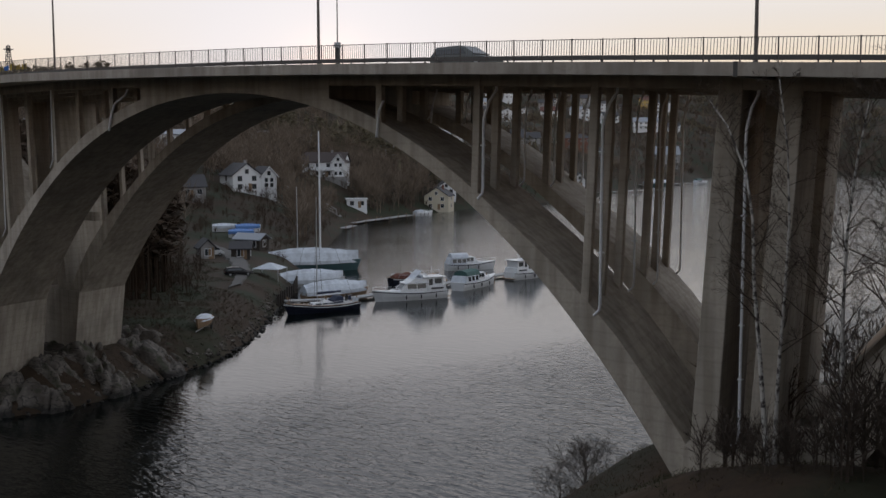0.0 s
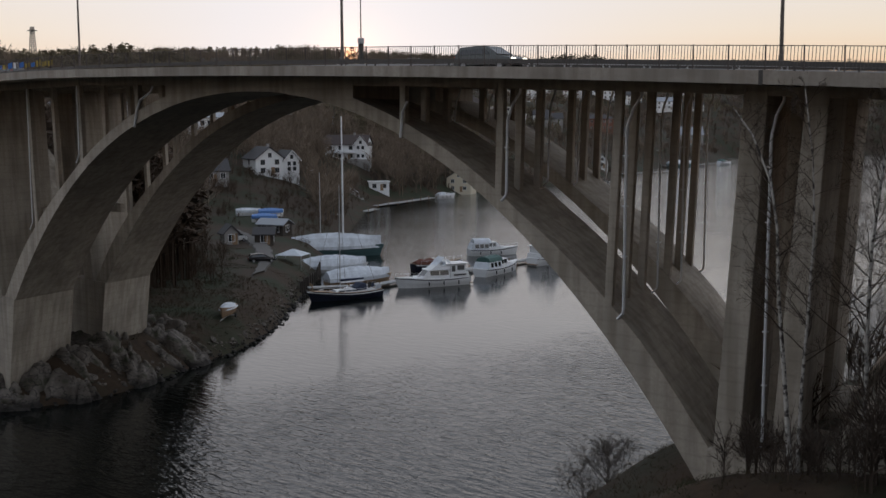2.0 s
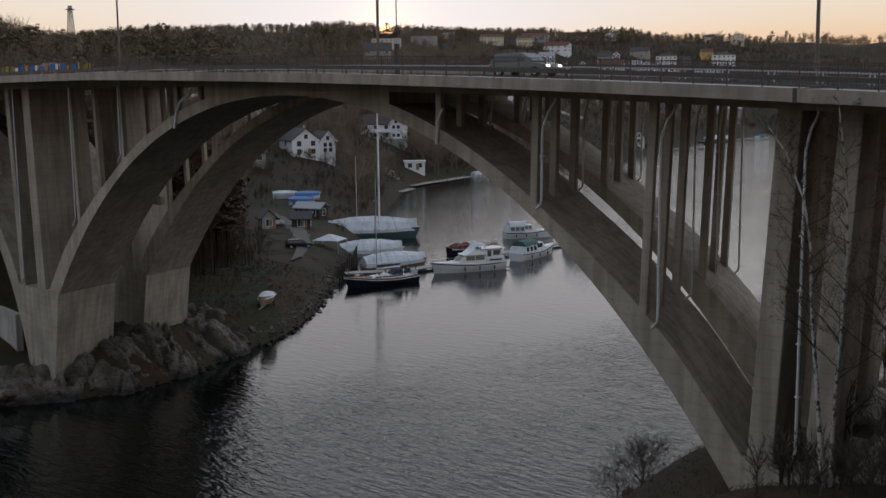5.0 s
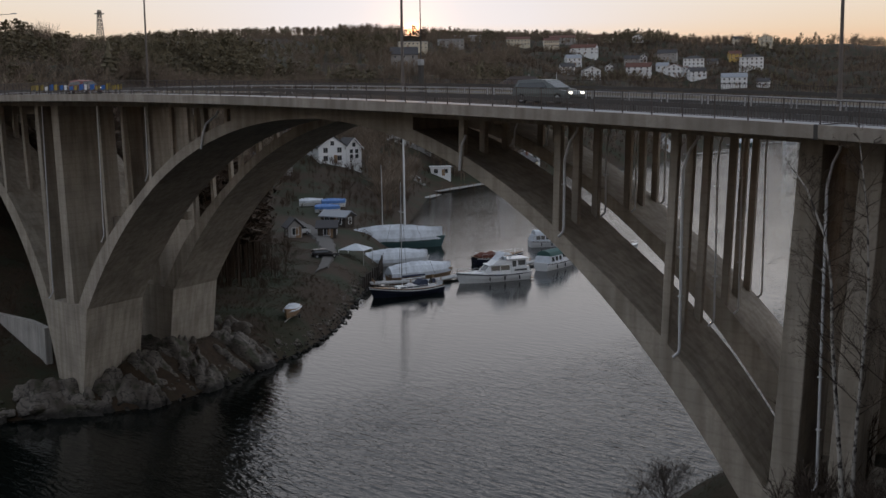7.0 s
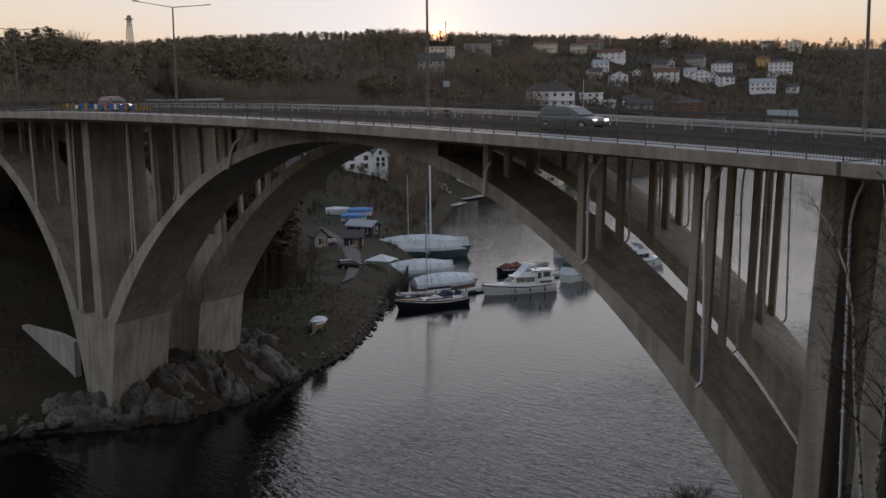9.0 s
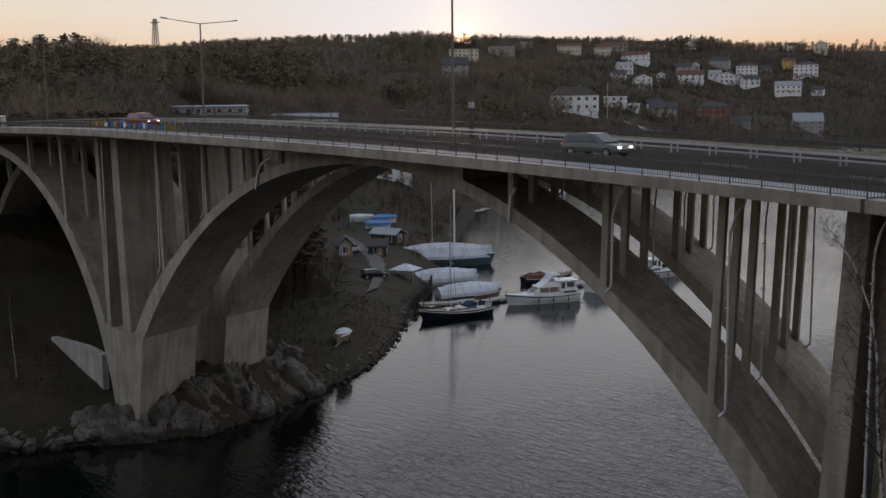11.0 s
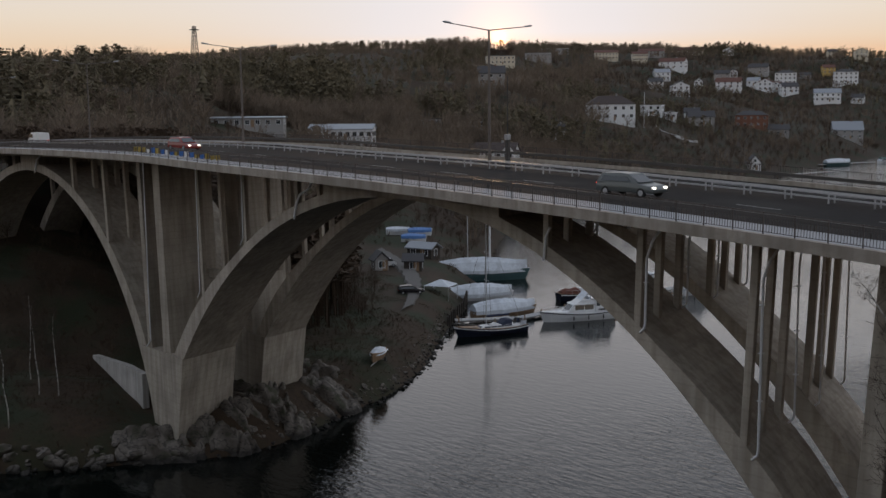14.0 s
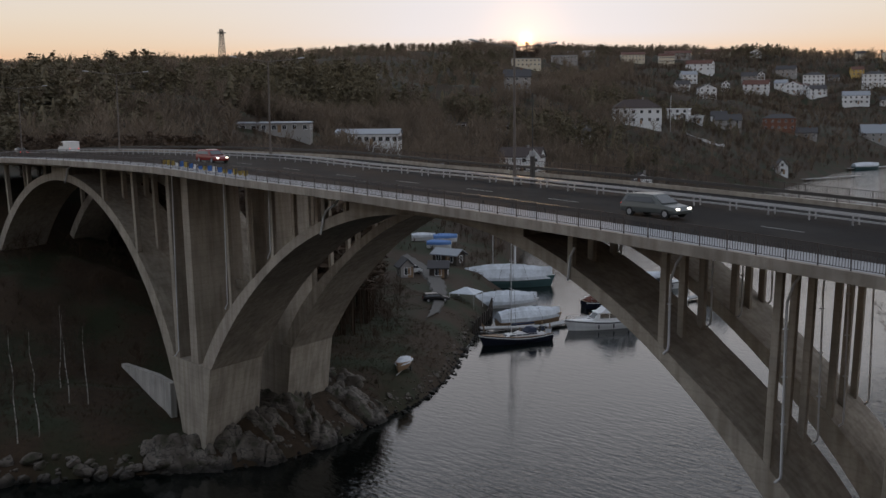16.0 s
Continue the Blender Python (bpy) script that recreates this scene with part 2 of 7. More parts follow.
def birch_bark():
    """White birch bark with dark bands and scars."""
    m = material("birch_bark", (0.50, 0.47, 0.43), 0.8, vary=0.2, scale=2.5, bump=0.5, detail_scale=9)
    n, l = m.node_tree.nodes, m.node_tree.links
    b = n["Principled BSDF"]
    src = b.inputs["Base Color"].links[0].from_socket
    co = n.new("ShaderNodeTexCoord")
    mp = n.new("ShaderNodeMapping")
    mp.inputs["Scale"].default_value = (4.5, 4.5, 3.6)
    l.new(co.outputs["Object"], mp.inputs["Vector"])
    t = n.new("ShaderNodeTexNoise")
    t.inputs["Scale"].default_value, t.inputs["Detail"].default_value = 1.0, 5
    l.new(mp.outputs[0], t.inputs["Vector"])
    r = n.new("ShaderNodeValToRGB")
    r.color_ramp.elements[0].position, r.color_ramp.elements[1].position = 0.49, 0.60
    l.new(t.outputs["Fac"], r.inputs[0])
    x = n.new("ShaderNodeMix")
    x.data_type = "RGBA"
    l.new(r.outputs[0], x.inputs["Factor"])
    l.new(src, x.inputs["A"])
    x.inputs["B"].default_value = (0.065, 0.055, 0.05, 1)
    l.new(x.outputs["Result"], b.inputs["Base Color"])
    return m


CONCRETE = concrete_material("weathered_concrete", (0.440, 0.390, 0.326), 0.3)
CONCRETE_EDGE = concrete_material("edge_beam_concrete", (0.40, 0.355, 0.305))
CONCRETE_PALE = concrete_material("pale_concrete", (0.50, 0.48, 0.45))
ASPHALT = material("asphalt", (0.033, 0.031, 0.030), 0.95, vary=0.25, scale=0.6, bump=0.2, second=(0.044, 0.041, 0.039), spec=0.05)
PAVING = material("footway_asphalt", (0.36, 0.365, 0.375), 0.8, spec=0.25, vary=0.2, scale=0.8, bump=0.2)
STEEL = material("galvanised_steel", (0.42, 0.42, 0.43), 0.5, 0.3, vary=0.15, scale=3)
LAMP_STEEL = material("grey_lamp_paint", (0.16, 0.135, 0.12), 0.55, 0.2, vary=0.2, scale=3)
STEEL_DARK = material("dark_painted_steel", (0.07, 0.066, 0.062), 0.5, 0.3, vary=0.3, scale=3)
PIPE = material("zinc_downpipe", (0.72, 0.73, 0.75), 0.45, 0.1, vary=0.15, scale=3)
ROCK = rock_material()
GROUND = material("autumn_ground", (0.040, 0.024, 0.012), 0.95, vary=0.65, scale=0.35, bump=1.0, second=(0.020, 0.026, 0.009), detail_scale=1.6)
GRAVEL = material("gravel_yard", (0.115, 0.108, 0.10), 0.9, vary=0.2, scale=0.6, bump=0.4)
WATER = water_material()
WHITE = material("white_paint", (0.76, 0.77, 0.78), 0.5, vary=0.06, scale=2)
CREAM = material("cream_render", (0.62, 0.56, 0.44), 0.8, vary=0.1, scale=1)
YELLOW = material("ochre_paint", (0.55, 0.38, 0.12), 0.8, vary=0.1, scale=1)
REDBROWN = material("red_brown_brick", (0.19, 0.085, 0.055), 0.85, vary=0.2, scale=1)
GREYWALL = material("grey_render", (0.32, 0.31, 0.30), 0.85, vary=0.12, scale=1)
ROOF_DARK = material("dark_roof", (0.055, 0.052, 0.055), 0.7, vary=0.25, scale=1.5, bump=0.3)
ROOF_TILE = material("red_roof_tile", (0.13, 0.06, 0.045), 0.8, vary=0.25, scale=1.5, bump=0.3)
ROOF_GREY = material("grey_metal_roof", (0.30, 0.32, 0.35), 0.45, 0.3, vary=0.12, scale=1)
GLASS = glass_material()
TARP_WHITE = material("white_tarpaulin", (0.60, 0.64, 0.69), 0.5, vary=0.25, scale=1.6, bump=0.8, detail_scale=3.0, second=(0.48, 0.51, 0.55))
TARP_NAVY = material("navy_canvas", (0.03, 0.04, 0.075), 0.8, vary=0.3, scale=2.0, bump=0.2)
TARP_BLUE = material("blue_tarpaulin", (0.10, 0.22, 0.50), 0.5, vary=0.2, scale=1.2, bump=0.3)
TARP_GREEN = material("dark_green_canvas", (0.05, 0.11, 0.10), 0.7, vary=0.2, scale=1.2)
GELCOAT = material("white_gelcoat", (0.74, 0.75, 0.76), 0.25, vary=0.05, scale=1)
HULL_NAVY = material("navy_hull_paint", (0.012, 0.015, 0.028), 0.2, vary=0.2, scale=1)
HULL_GREEN = material("green_hull_paint", (0.05, 0.10, 0.105), 0.35, vary=0.15, scale=1)
TEAK = material("teak_deck", (0.26, 0.17, 0.10), 0.7, vary=0.2, scale=3)
RAIL = material("dark_brown_rail_paint", (0.06, 0.045, 0.04), 0.5, vary=0.3, scale=3)
DARKWOOD = material("dark_tarred_boards", (0.055, 0.045, 0.038), 0.85, vary=0.35, scale=2, bump=0.4)
JETTY = material("grey_weathered_planks", (0.36, 0.355, 0.35), 0.6, vary=0.25, scale=2, bump=0.3)
ALU = material("mast_aluminium", (0.62, 0.63, 0.65), 0.35, 0.7, vary=0.08, scale=1)
BARK = birch_bark()
TWIG = material("bare_twigs", (0.075, 0.055, 0.042), 0.9, vary=0.3, scale=3, spread=0.3)
BARE = material("bare_crowns", (0.185, 0.142, 0.105), 0.95, vary=0.3, scale=0.1, spread=0.25)
SCRUB = material("bare_scrub", (0.075, 0.050, 0.033), 0.95, vary=0.3, scale=0.5, spread=0.3)
PINE = material("conifer_needles", (0.150, 0.125, 0.078), 0.9, vary=0.3, scale=0.2, spread=0.3)
TYRE = material("tyre_rubber", (0.02, 0.02, 0.02), 0.8, vary=0.2)
CAR_WHITE = material("white_car_paint", (0.70, 0.70, 0.69), 0.3, vary=0.04)
CAR_RED = material("red_car_paint", (0.20, 0.02, 0.018), 0.25, vary=0.05)
CAR_GREY = material("grey_car_paint", (0.10, 0.112, 0.112), 0.3, 0.4, vary=0.05)
TARP_RUST = material("rust_red_canvas", (0.13, 0.045, 0.03), 0.85, vary=0.4, scale=2.0, bump=0.3)
CAR_BLACK = material("black_car_paint", (0.012, 0.012, 0.014), 0.2, vary=0.05)


def lamp_material(name, colour, strength):
    m = bpy.data.materials.new(name)
    m.use_nodes = True
    b = m.node_tree.nodes["Principled BSDF"]
    b.inputs["Base Color"].default_value = (*colour, 1)
    b.inputs["Emission Color"].default_value = (*colour, 1)
    b.inputs["Emission Strength"].default_value = strength
    return m


HEADLAMP = lamp_material("lit_headlamp", (1.0, 0.93, 0.8), 2.5)
TAILLAMP = lamp_material("lit_tail_lamp", (1.0, 0.05, 0.03), 1.5)


# ---- mesh helpers ----
def mesh_object(name, bm, mat, parent=None, label=""):
    me = bpy.data.meshes.new(name)
    bmesh.ops.recalc_face_normals(bm, faces=bm.faces)
    bm.to_mesh(me)
    bm.free()
    me.materials.append(mat)
    ob = new(name, me)
    if parent:
        ob.parent = parent
    if label:
        ob["label"] = label
    return ob


def part(name, bm, mat, parent, label=""):
    return mesh_object(name, bm, mat, parent, label)


def shared(name, me, parent, place):
    """A piece of its own on a mesh that alike pieces share."""
    ob = new(name, me)
    ob.parent = parent
    ob.matrix_basis = place
    return ob


def thing(name, label, category, place=None, group="", kind=""):
    e = new(name)
    e.empty_display_size = 0.2
    if place is not None:
        e.matrix_world = place
    return tagged(e, label, category, group, kind)


def hexa(bm, c):
    """A solid from eight corners: four below, four above, each in turn."""
    v = [bm.verts.new(p) for p in c]
    for f in ((3, 2, 1, 0), (4, 5, 6, 7), (0, 1, 5, 4), (1, 2, 6, 5), (2, 3, 7, 6), (3, 0, 4, 7)):
        bm.faces.new([v[i] for i in f])
    return v


def box(bm, x0, x1, y0, y1, z0, z1):
    return hexa(bm, [(x0, y0, z0), (x1, y0, z0), (x1, y1, z0), (x0, y1, z0), (x0, y0, z1), (x1, y0, z1), (x1, y1, z1), (x0, y1, z1)])


def boxes(*dims):
    bm = bmesh.new()
    for d in dims:
        box(bm, *d)
    return bm


def bevelled(bm, w, seg=1):
    bmesh.ops.bevel(bm, geom=bm.edges[:], offset=w, segments=seg, affect="EDGES", profile=0.6)
    return bm


def loft(bm, rings, close=True, caps=True):
    """Skin rings of equal length one after another."""
    vs = [[bm.verts.new(p) for p in r] for r in rings]
    k = len(vs[0])
    for a, b in zip(vs, vs[1:]):
        for i in range(k if close else k - 1):
            j = (i + 1) % k
            bm.faces.new((a[i], a[j], b[j], b[i]))
    if caps and close:
        bm.faces.new(vs[0][::-1])
        bm.faces.new(vs[-1])
    return vs


def tube(bm, pts, radii, k=6):
    """A tapered tube along points."""
    pts = [Vector(p) for p in pts]
    rings = []
    side = None
    for i, p in enumerate(pts):
        d = (pts[min(i + 1, len(pts) - 1)] - pts[max(i - 1, 0)]).normalized()
        if side is None:
            side = d.orthogonal().normalized()
        side = (side - d * side.dot(d)).normalized()
        up = d.cross(side)
        r = radii[i] if hasattr(radii, "__len__") else radii
        rings.append([p + (side * math.cos(a) + up * math.sin(a)) * r for a in [2 * math.pi * j / k for j in range(k)]])
    loft(bm, rings)


def from_arrays(name, verts, tris, mat, label="", category="", kind="stuff", parent=None):
    me = bpy.data.meshes.new(name)
    verts, tris = np.asarray(verts, np.float32), np.asarray(tris, np.int32)
    k = tris.shape[1]
    me.vertices.add(len(verts))
    me.vertices.foreach_set("co", verts.ravel())
    me.loops.add(tris.size)
    me.loops.foreach_set("vertex_index", tris.ravel())
    me.polygons.add(len(tris))
    me.polygons.foreach_set("loop_start", np.arange(0, tris.size, k, dtype=np.int32))
    me.update(calc_edges=True)
    me.validate()
    me.materials.append(mat)
    ob = new(name, me)
    if parent:
        ob.parent = parent
        if label:
            ob["label"] = label
        return ob
    return tagged(ob, label, category, kind=kind)


# ---- ground and water ----
SHORE = [(-150, -260), (-135, -60), (-122, 10), (-112, 34), (-107.5, 42), (-104.0, 48.5), (-101.0, 53.5), (-99.4, 58), (-99.8, 63.5), (-101.6, 69), (-103.6, 74), (-108.5, 86),
         (-116, 97), (-126, 108), (-134, 117), (-142, 127), (-158, 143), (-190, 178), (-222, 214), (-238, 232), (-252, 252), (-262, 282), (-272, 320), (-276, 370),
         (-279, 416), (-305, 480), (-330, 556), (-345, 640), (-380, 713), (-330, 835), (-200, 900), (0, 960), (260, 900), (420, 640),
         (260, 330), (110, 180), (40, 118), (-8, 104), (-34, 94), (-44.5, 80), (-43, 71), (-43.5, 64), (-42, 56), (-39, 46), (-34, 30), (-31, 8), (-45, -30), (-68, -80), (-80, -260)]
SH = np.array(SHORE, float)


def shore_distance(px, py):
    """Signed distance to the shoreline: plus on land."""
    a, b = SH, np.roll(SH, -1, 0)
    best = np.full(px.shape, 1e9)
    inside = np.zeros(px.shape, bool)
    for (ax, ay), (bx, by) in zip(a, b):
        dx, dy = bx - ax, by - ay
        s = np.clip(((px - ax) * dx + (py - ay) * dy) / (dx * dx + dy * dy), 0, 1)
        best = np.minimum(best, np.hypot(px - ax - s * dx, py - ay - s * dy))
        if dy:
            cross = ((ay > py) != (by > py)) & (px < (bx - ax) * (py - ay) / dy + ax)
            inside ^= cross
    return np.where(inside, -best, best)


_rng = np.random.default_rng(3)
WAVES = [(_rng.uniform(-1, 1, 2) / l, _rng.uniform(0, 6.28), a) for l, a in
         [(90, 5.0), (70, 4.0), (48, 2.6), (33, 1.6), (21, 1.0), (12, 0.6), (7, 0.35), (4.5, 0.22), (3.0, 0.16), (2.0, 0.12)] for _ in (0, 1)]


def bumps(px, py, longest=1e9, shortest=0):
    z = np.zeros(px.shape)
    for k, ph, a in WAVES:
        l = 1 / np.hypot(*k)
        if shortest <= l <= longest:
            z += a * np.sin(6.28 * (k[0] * px + k[1] * py) + ph)
    return z


def smooth(v, lo, hi):
    s = np.clip((v - lo) / (hi - lo), 0, 1)
    return s * s * (3 - 2 * s)


TRACK = [(-137, 111.5, 3.4), (-145, 119.5, 4.4), (-155, 127.5, 4.6), (-166, 135, 4.2), (-178, 141, 3.2), (-192, 148, 2.4)]


def yard(px, py):
    """1 on the levelled gravel yard, 0 away from it."""
    best = np.full(px.shape, 1e9)
    for (ax, ay, aw), (bx, by, bw) in zip(TRACK, TRACK[1:]):
        dx, dy = bx - ax, by - ay
        s = np.clip(((px - ax) * dx + (py - ay) * dy) / (dx * dx + dy * dy), 0, 1)
        best = np.minimum(best, np.hypot(px - ax - s * dx, py - ay - s * dy) - (aw + (bw - aw) * s))
    return 1 - smooth(best, 0.5, 6.0)


def ground_height(px, py):
    px, py = np.asarray(px, float), np.asarray(py, float)
    d = shore_distance(px, py)
    e = np.maximum(d, 0)
    hill = 23 * (1 - np.exp(-e / 46)) + 0.112 * e
    hill = np.where(hill > 50, 50 + (20 + 30 * smooth(py / (1 - np.minimum(px, 0)), 0.40, 0.85)) * np.tanh((hill - 50) / 30), hill)
    foot = np.exp(-((py - 54) / 6.0) ** 2) * smooth(px, -116, -109)
    bank_left = (4.4 - 0.9 * smooth(py, 50, 58) * (1 - smooth(py, 76, 84)) - 1.7 * foot) * (1 - np.exp(-e / 3.6)) + 0.40 * np.maximum(0, e - 26)
    bank_right = 11.0 * (1 - np.exp(-e / 8.0)) + 0.03 * e
    crag = 3.7 * smooth(e, 0.0, 5.5) * smooth(py, 53, 60) * (1 - smooth(py, 72, 80)) + 1.2 * smooth(e, 0.2, 4.0) * smooth(py, 44, 50) * (1 - smooth(py, 53, 60))
    bank_left = np.maximum(bank_left, crag)
    # the rise of the near bank, unseen, added to shade the last pier
    rise = np.maximum(0, px + 0.28 * py - 9) * (1 - smooth(py, 36, 46)) * (py > -30) + 1.1 * np.maximum(0, -18 - py)
    bank_right = bank_right + np.minimum(rise, 42) * smooth(e, 2, 20)
    bank_right = bank_right + 1.6 * np.exp(-((px + 21) / 8) ** 2 - ((py - 46.5) / 4) ** 2)
    near_left = (1 - smooth(py, 150, 210)) * (px < -60)
    near_right = (px > -60) * (1 - smooth(py, 150, 260))
    z = hill + (np.minimum(bank_left, 40) - hill) * near_left
    z = z + (bank_right - z) * near_right
    z += bumps(px, py, shortest=30) * smooth(e, 25, 140) * 0.5
    z += bumps(px, py, 30) * smooth(e, 1, 12) * 0.45 * (0.35 + 0.65 * smooth(e, 10, 60)) * (1 - yard(px, py))
    # the wooded skyline sinks towards both ends
    r = np.hypot(px, py)
    az = np.degrees(np.arctan2(-px, py))
    top = 34.4 + r * np.tan(np.radians(np.interp(az, (20, 28, 31, 36, 42, 48, 53, 58, 61, 69), (2.1, 2.25, 2.4, 2.68, 2.7, 3.1, 3.1, 2.95, 2.65, 2.45)))) - 8.0 - 0.04 * np.maximum(0, r - 1250)
    z = np.where(r > np.where(az > 60, 260, 500), np.minimum(z, top), z)
    # the road cutting keeps the hill clear of the deck
    along = smooth(px, -345, -290) * smooth(py, 22, 35) * (1 - smooth(py, 92, 106))
    z = np.where(px < -60, z + (np.minimum(z, 24) - z) * along, z)
    return np.where(d > 0, z + 0.15, np.maximum(-0.5 * np.maximum(-d, 0) ** 0.7 - 0.1, -6))


def ground_at(x, y):
    return float(ground_height(np.array([x]), np.array([y]))[0])


def sheet(name, xs, ys, mat, label, category):
    gx, gy = np.meshgrid(xs, ys)
    gz = ground_height(gx, gy)
    nx, ny = len(xs), len(ys)
    v = np.stack([gx.ravel(), gy.ravel(), gz.ravel()], 1)
    i = np.arange((nx - 1) * (ny - 1))
    a = (i // (nx - 1)) * nx + i % (nx - 1)
    ob = from_arrays(name, v, np.stack([a, a + 1, a + nx + 1, a + nx], 1), mat, label, category, "structure")
    ob.data.polygons.foreach_set("use_smooth", np.ones(len(ob.data.polygons), bool))
    return ob


def graded(parts):
    out = [parts[0][0]]
    for a, b, step in parts:
        out += list(np.arange(a + step, b + 1e-6, step))
    return np.array(out)


sheet("ground", graded([(-4200, -1400, 200), (-1400, -400, 20), (-400, -180, 5), (-180, -90, 1.0), (-90, -60, 3), (-60, 0, 1.5), (0, 60, 3), (60, 400, 20), (400, 4200, 200)]),
                  graded([(-2600, -400, 200), (-400, -40, 20), (-40, 20, 4), (20, 130, 1.0), (130, 380, 4), (380, 1200, 20), (1200, 4400, 200)]), GROUND,
                  "brown autumn grass and leaf litter on the banks and hills", "ground")

bm = bmesh.new()
bmesh.ops.create_grid(bm, x_segments=1, y_segments=1, size=1)
bmesh.ops.scale(bm, vec=(1200, 1400, 1), verts=bm.verts)
bmesh.ops.translate(bm, vec=(0, 300, 0), verts=bm.verts)
tagged(mesh_object("water", bm, WATER), "calm grey rippled water of the strait at dusk", "water", kind="structure")

# ---- bridge ----
FACE, NEAR_EDGE, FAR_EDGE, MEDIAN = 51.0, 47.2, 71.5, 62.4
CROWN, LEFT_CROWN, RIGHT_CROWN = -63.0, -133.2, 17.0


def girder(x):
    """Height of the underside of the deck girders."""
    return 30.3 - 3.0e-4 * (x + 105) ** 2


def road(x):
    return girder(x) + 1.1


SKEW = -0.29          # the bridge crosses the strait askew: each row of supports steps to the left as it goes back


def askew(bm):
    for v in bm.verts:
        v.co.x += SKEW * (v.co.y - FACE)
    return bm


def raked(bm):
    """The supports lean in a little towards the middle of the span as they go down."""
    for v in bm.verts:
        v.co.x -= 0.0016 * (v.co.x - CROWN) * max(girder(v.co.x) - v.co.z, 0)
    return askew(bm)


def intrados(x, c, a, b, top):
    u = min(abs(x - c), a)
    return top - b * (1 - math.sqrt(1 - (u / a) ** 2))


def main_in(x):
    u = abs(x - CROWN)
    return 29.3 - (1.204e-2 * u ** 2 + 3.31e-6 * u ** 4 if x < CROWN else 1.255e-2 * u ** 2 + 2.87e-6 * u ** 4)


def main_out(x):
    """The rib grows thicker towards its springings."""
    u = abs(x - CROWN)
    slope = 0.0243 * u + 1.24e-5 * u ** 3
    return min(main_in(x) + (0.85 + 0.09 * min(max(u - 24, 0), 8)) * math.hypot(1, slope), girder(x) + 0.3)


def left_in(x):
    return intrados(x, LEFT_CROWN, 31.0, 33.0, 28.4)


def left_out(x):
    return min(intrados(x, LEFT_CROWN, 32.6, 33.0, 29.3), girder(x) + 0.3)


def right_in(x):
    return intrados(x, RIGHT_CROWN, 39.0, 27.0, 27.0)


def right_out(x):
    return min(intrados(x, RIGHT_CROWN, 41.0, 27.0, 28.6), girder(x) + 0.3)


def rib(name, x0, x1, low, high, y0, y1, parent, floor=0.0, n=72):
    """A solid arch rib between two crowns of curve."""
    bm = bmesh.new()
    rings = []
    for i in range(n + 1):
        s = i / n
        x = x0 + (x1 - x0) * (0.5 - 0.5 * math.cos(math.pi * s))
        zi, zo = max(low(x), floor), max(high(x), floor + 0.3)
        zi = min(zi, zo - 0.3)
        rings.append([(x, y0, zi), (x, y1, zi), (x, y1, zo), (x, y0, zo)])
    loft(bm, rings)
    askew(bm)
    return part(name, bm, CONCRETE, parent)


bridge = thing("road_bridge", "grey weathered concrete arch road bridge over the strait", "bridge", pose(CROWN, FACE, 0))
bridge_inv = bridge.matrix_world.inverted()


def on_bridge(ob):
    ob.parent = bridge
    ob.matrix_parent_inverse = bridge_inv
    return ob


def bridge_part(name, bm, mat, label=""):
    ob = mesh_object(name, bm, mat, None, label)
    return on_bridge(ob)


def make_rib(*a, **k):
    return on_bridge(rib(*a, None, **k))


ROWS_Y = ((51.0, 57.9), (62.3, 68.6))
for y0, y1 in ROWS_Y:
    make_rib("arch_rib", CROWN - 39.5, CROWN + 38.0, main_in, main_out, y0, y1, floor=0.5)
    make_rib("arch_rib", LEFT_CROWN - 31.0, LEFT_CROWN + 30.6, left_in, left_out, y0, y1, floor=0.0)
    make_rib("arch_rib", RIGHT_CROWN - 38.8, RIGHT_CROWN + 38.8, right_in, right_out, y0, y1, floor=0.0)


def strip(x0, x1, step, ya, yb, low, high):
    """A long solid that follows the camber, between two lines in plan."""
    bm = bmesh.new()
    n = max(1, round((x1 - x0) / step))
    rings = []
    for i in range(n + 1):
        x = x0 + (x1 - x0) * i / n
        rings.append([(x, ya, low(x)), (x, yb, low(x)), (x, yb, high(x)), (x, ya, high(x))])
    loft(bm, rings)
    return bm


X0, X1 = -330.0, 60.0
bridge_part("deck_slab", strip(X0, X1, 4, 47.55, 71.2, lambda x: girder(x) + 0.62, lambda x: road(x) - 0.12), CONCRETE)
bridge_part("edge_beam", strip(X0, X1, 4, NEAR_EDGE, 47.6, lambda x: girder(x) + 0.5, road), CONCRETE_EDGE, "cantilevered concrete edge beam")
bridge_part("edge_beam", strip(X0, X1, 4, 71.1, FAR_EDGE, lambda x: girder(x) + 0.6, lambda x: road(x) + 0.1), CONCRETE_EDGE)
for ya, yb in ((51.05, 51.5), (54.0, 54.5), (57.2, 57.7), (62.4, 62.9), (65.2, 65.7), (68.0, 68.5)):
    bridge_part("longitudinal_girder", strip(X0, X1, 4, ya, yb, girder, lambda x: girder(x) + 0.7), CONCRETE)
bridge_part("footway", strip(X0, X1, 4, 47.6, 50.5, lambda x: road(x) - 0.12, lambda x: road(x) - 0.02), PAVING, "pale wet footway")
bridge_part("carriageway", strip(X0, X1, 4, 50.5, 70.2, lambda x: road(x) - 0.12, lambda x: road(x) - 0.06), ASPHALT, "dark asphalt carriageway")
bridge_part("footway", strip(X0, X1, 4, 70.2, 71.1, lambda x: road(x) - 0.12, lambda x: road(x) + 0.02), PAVING)


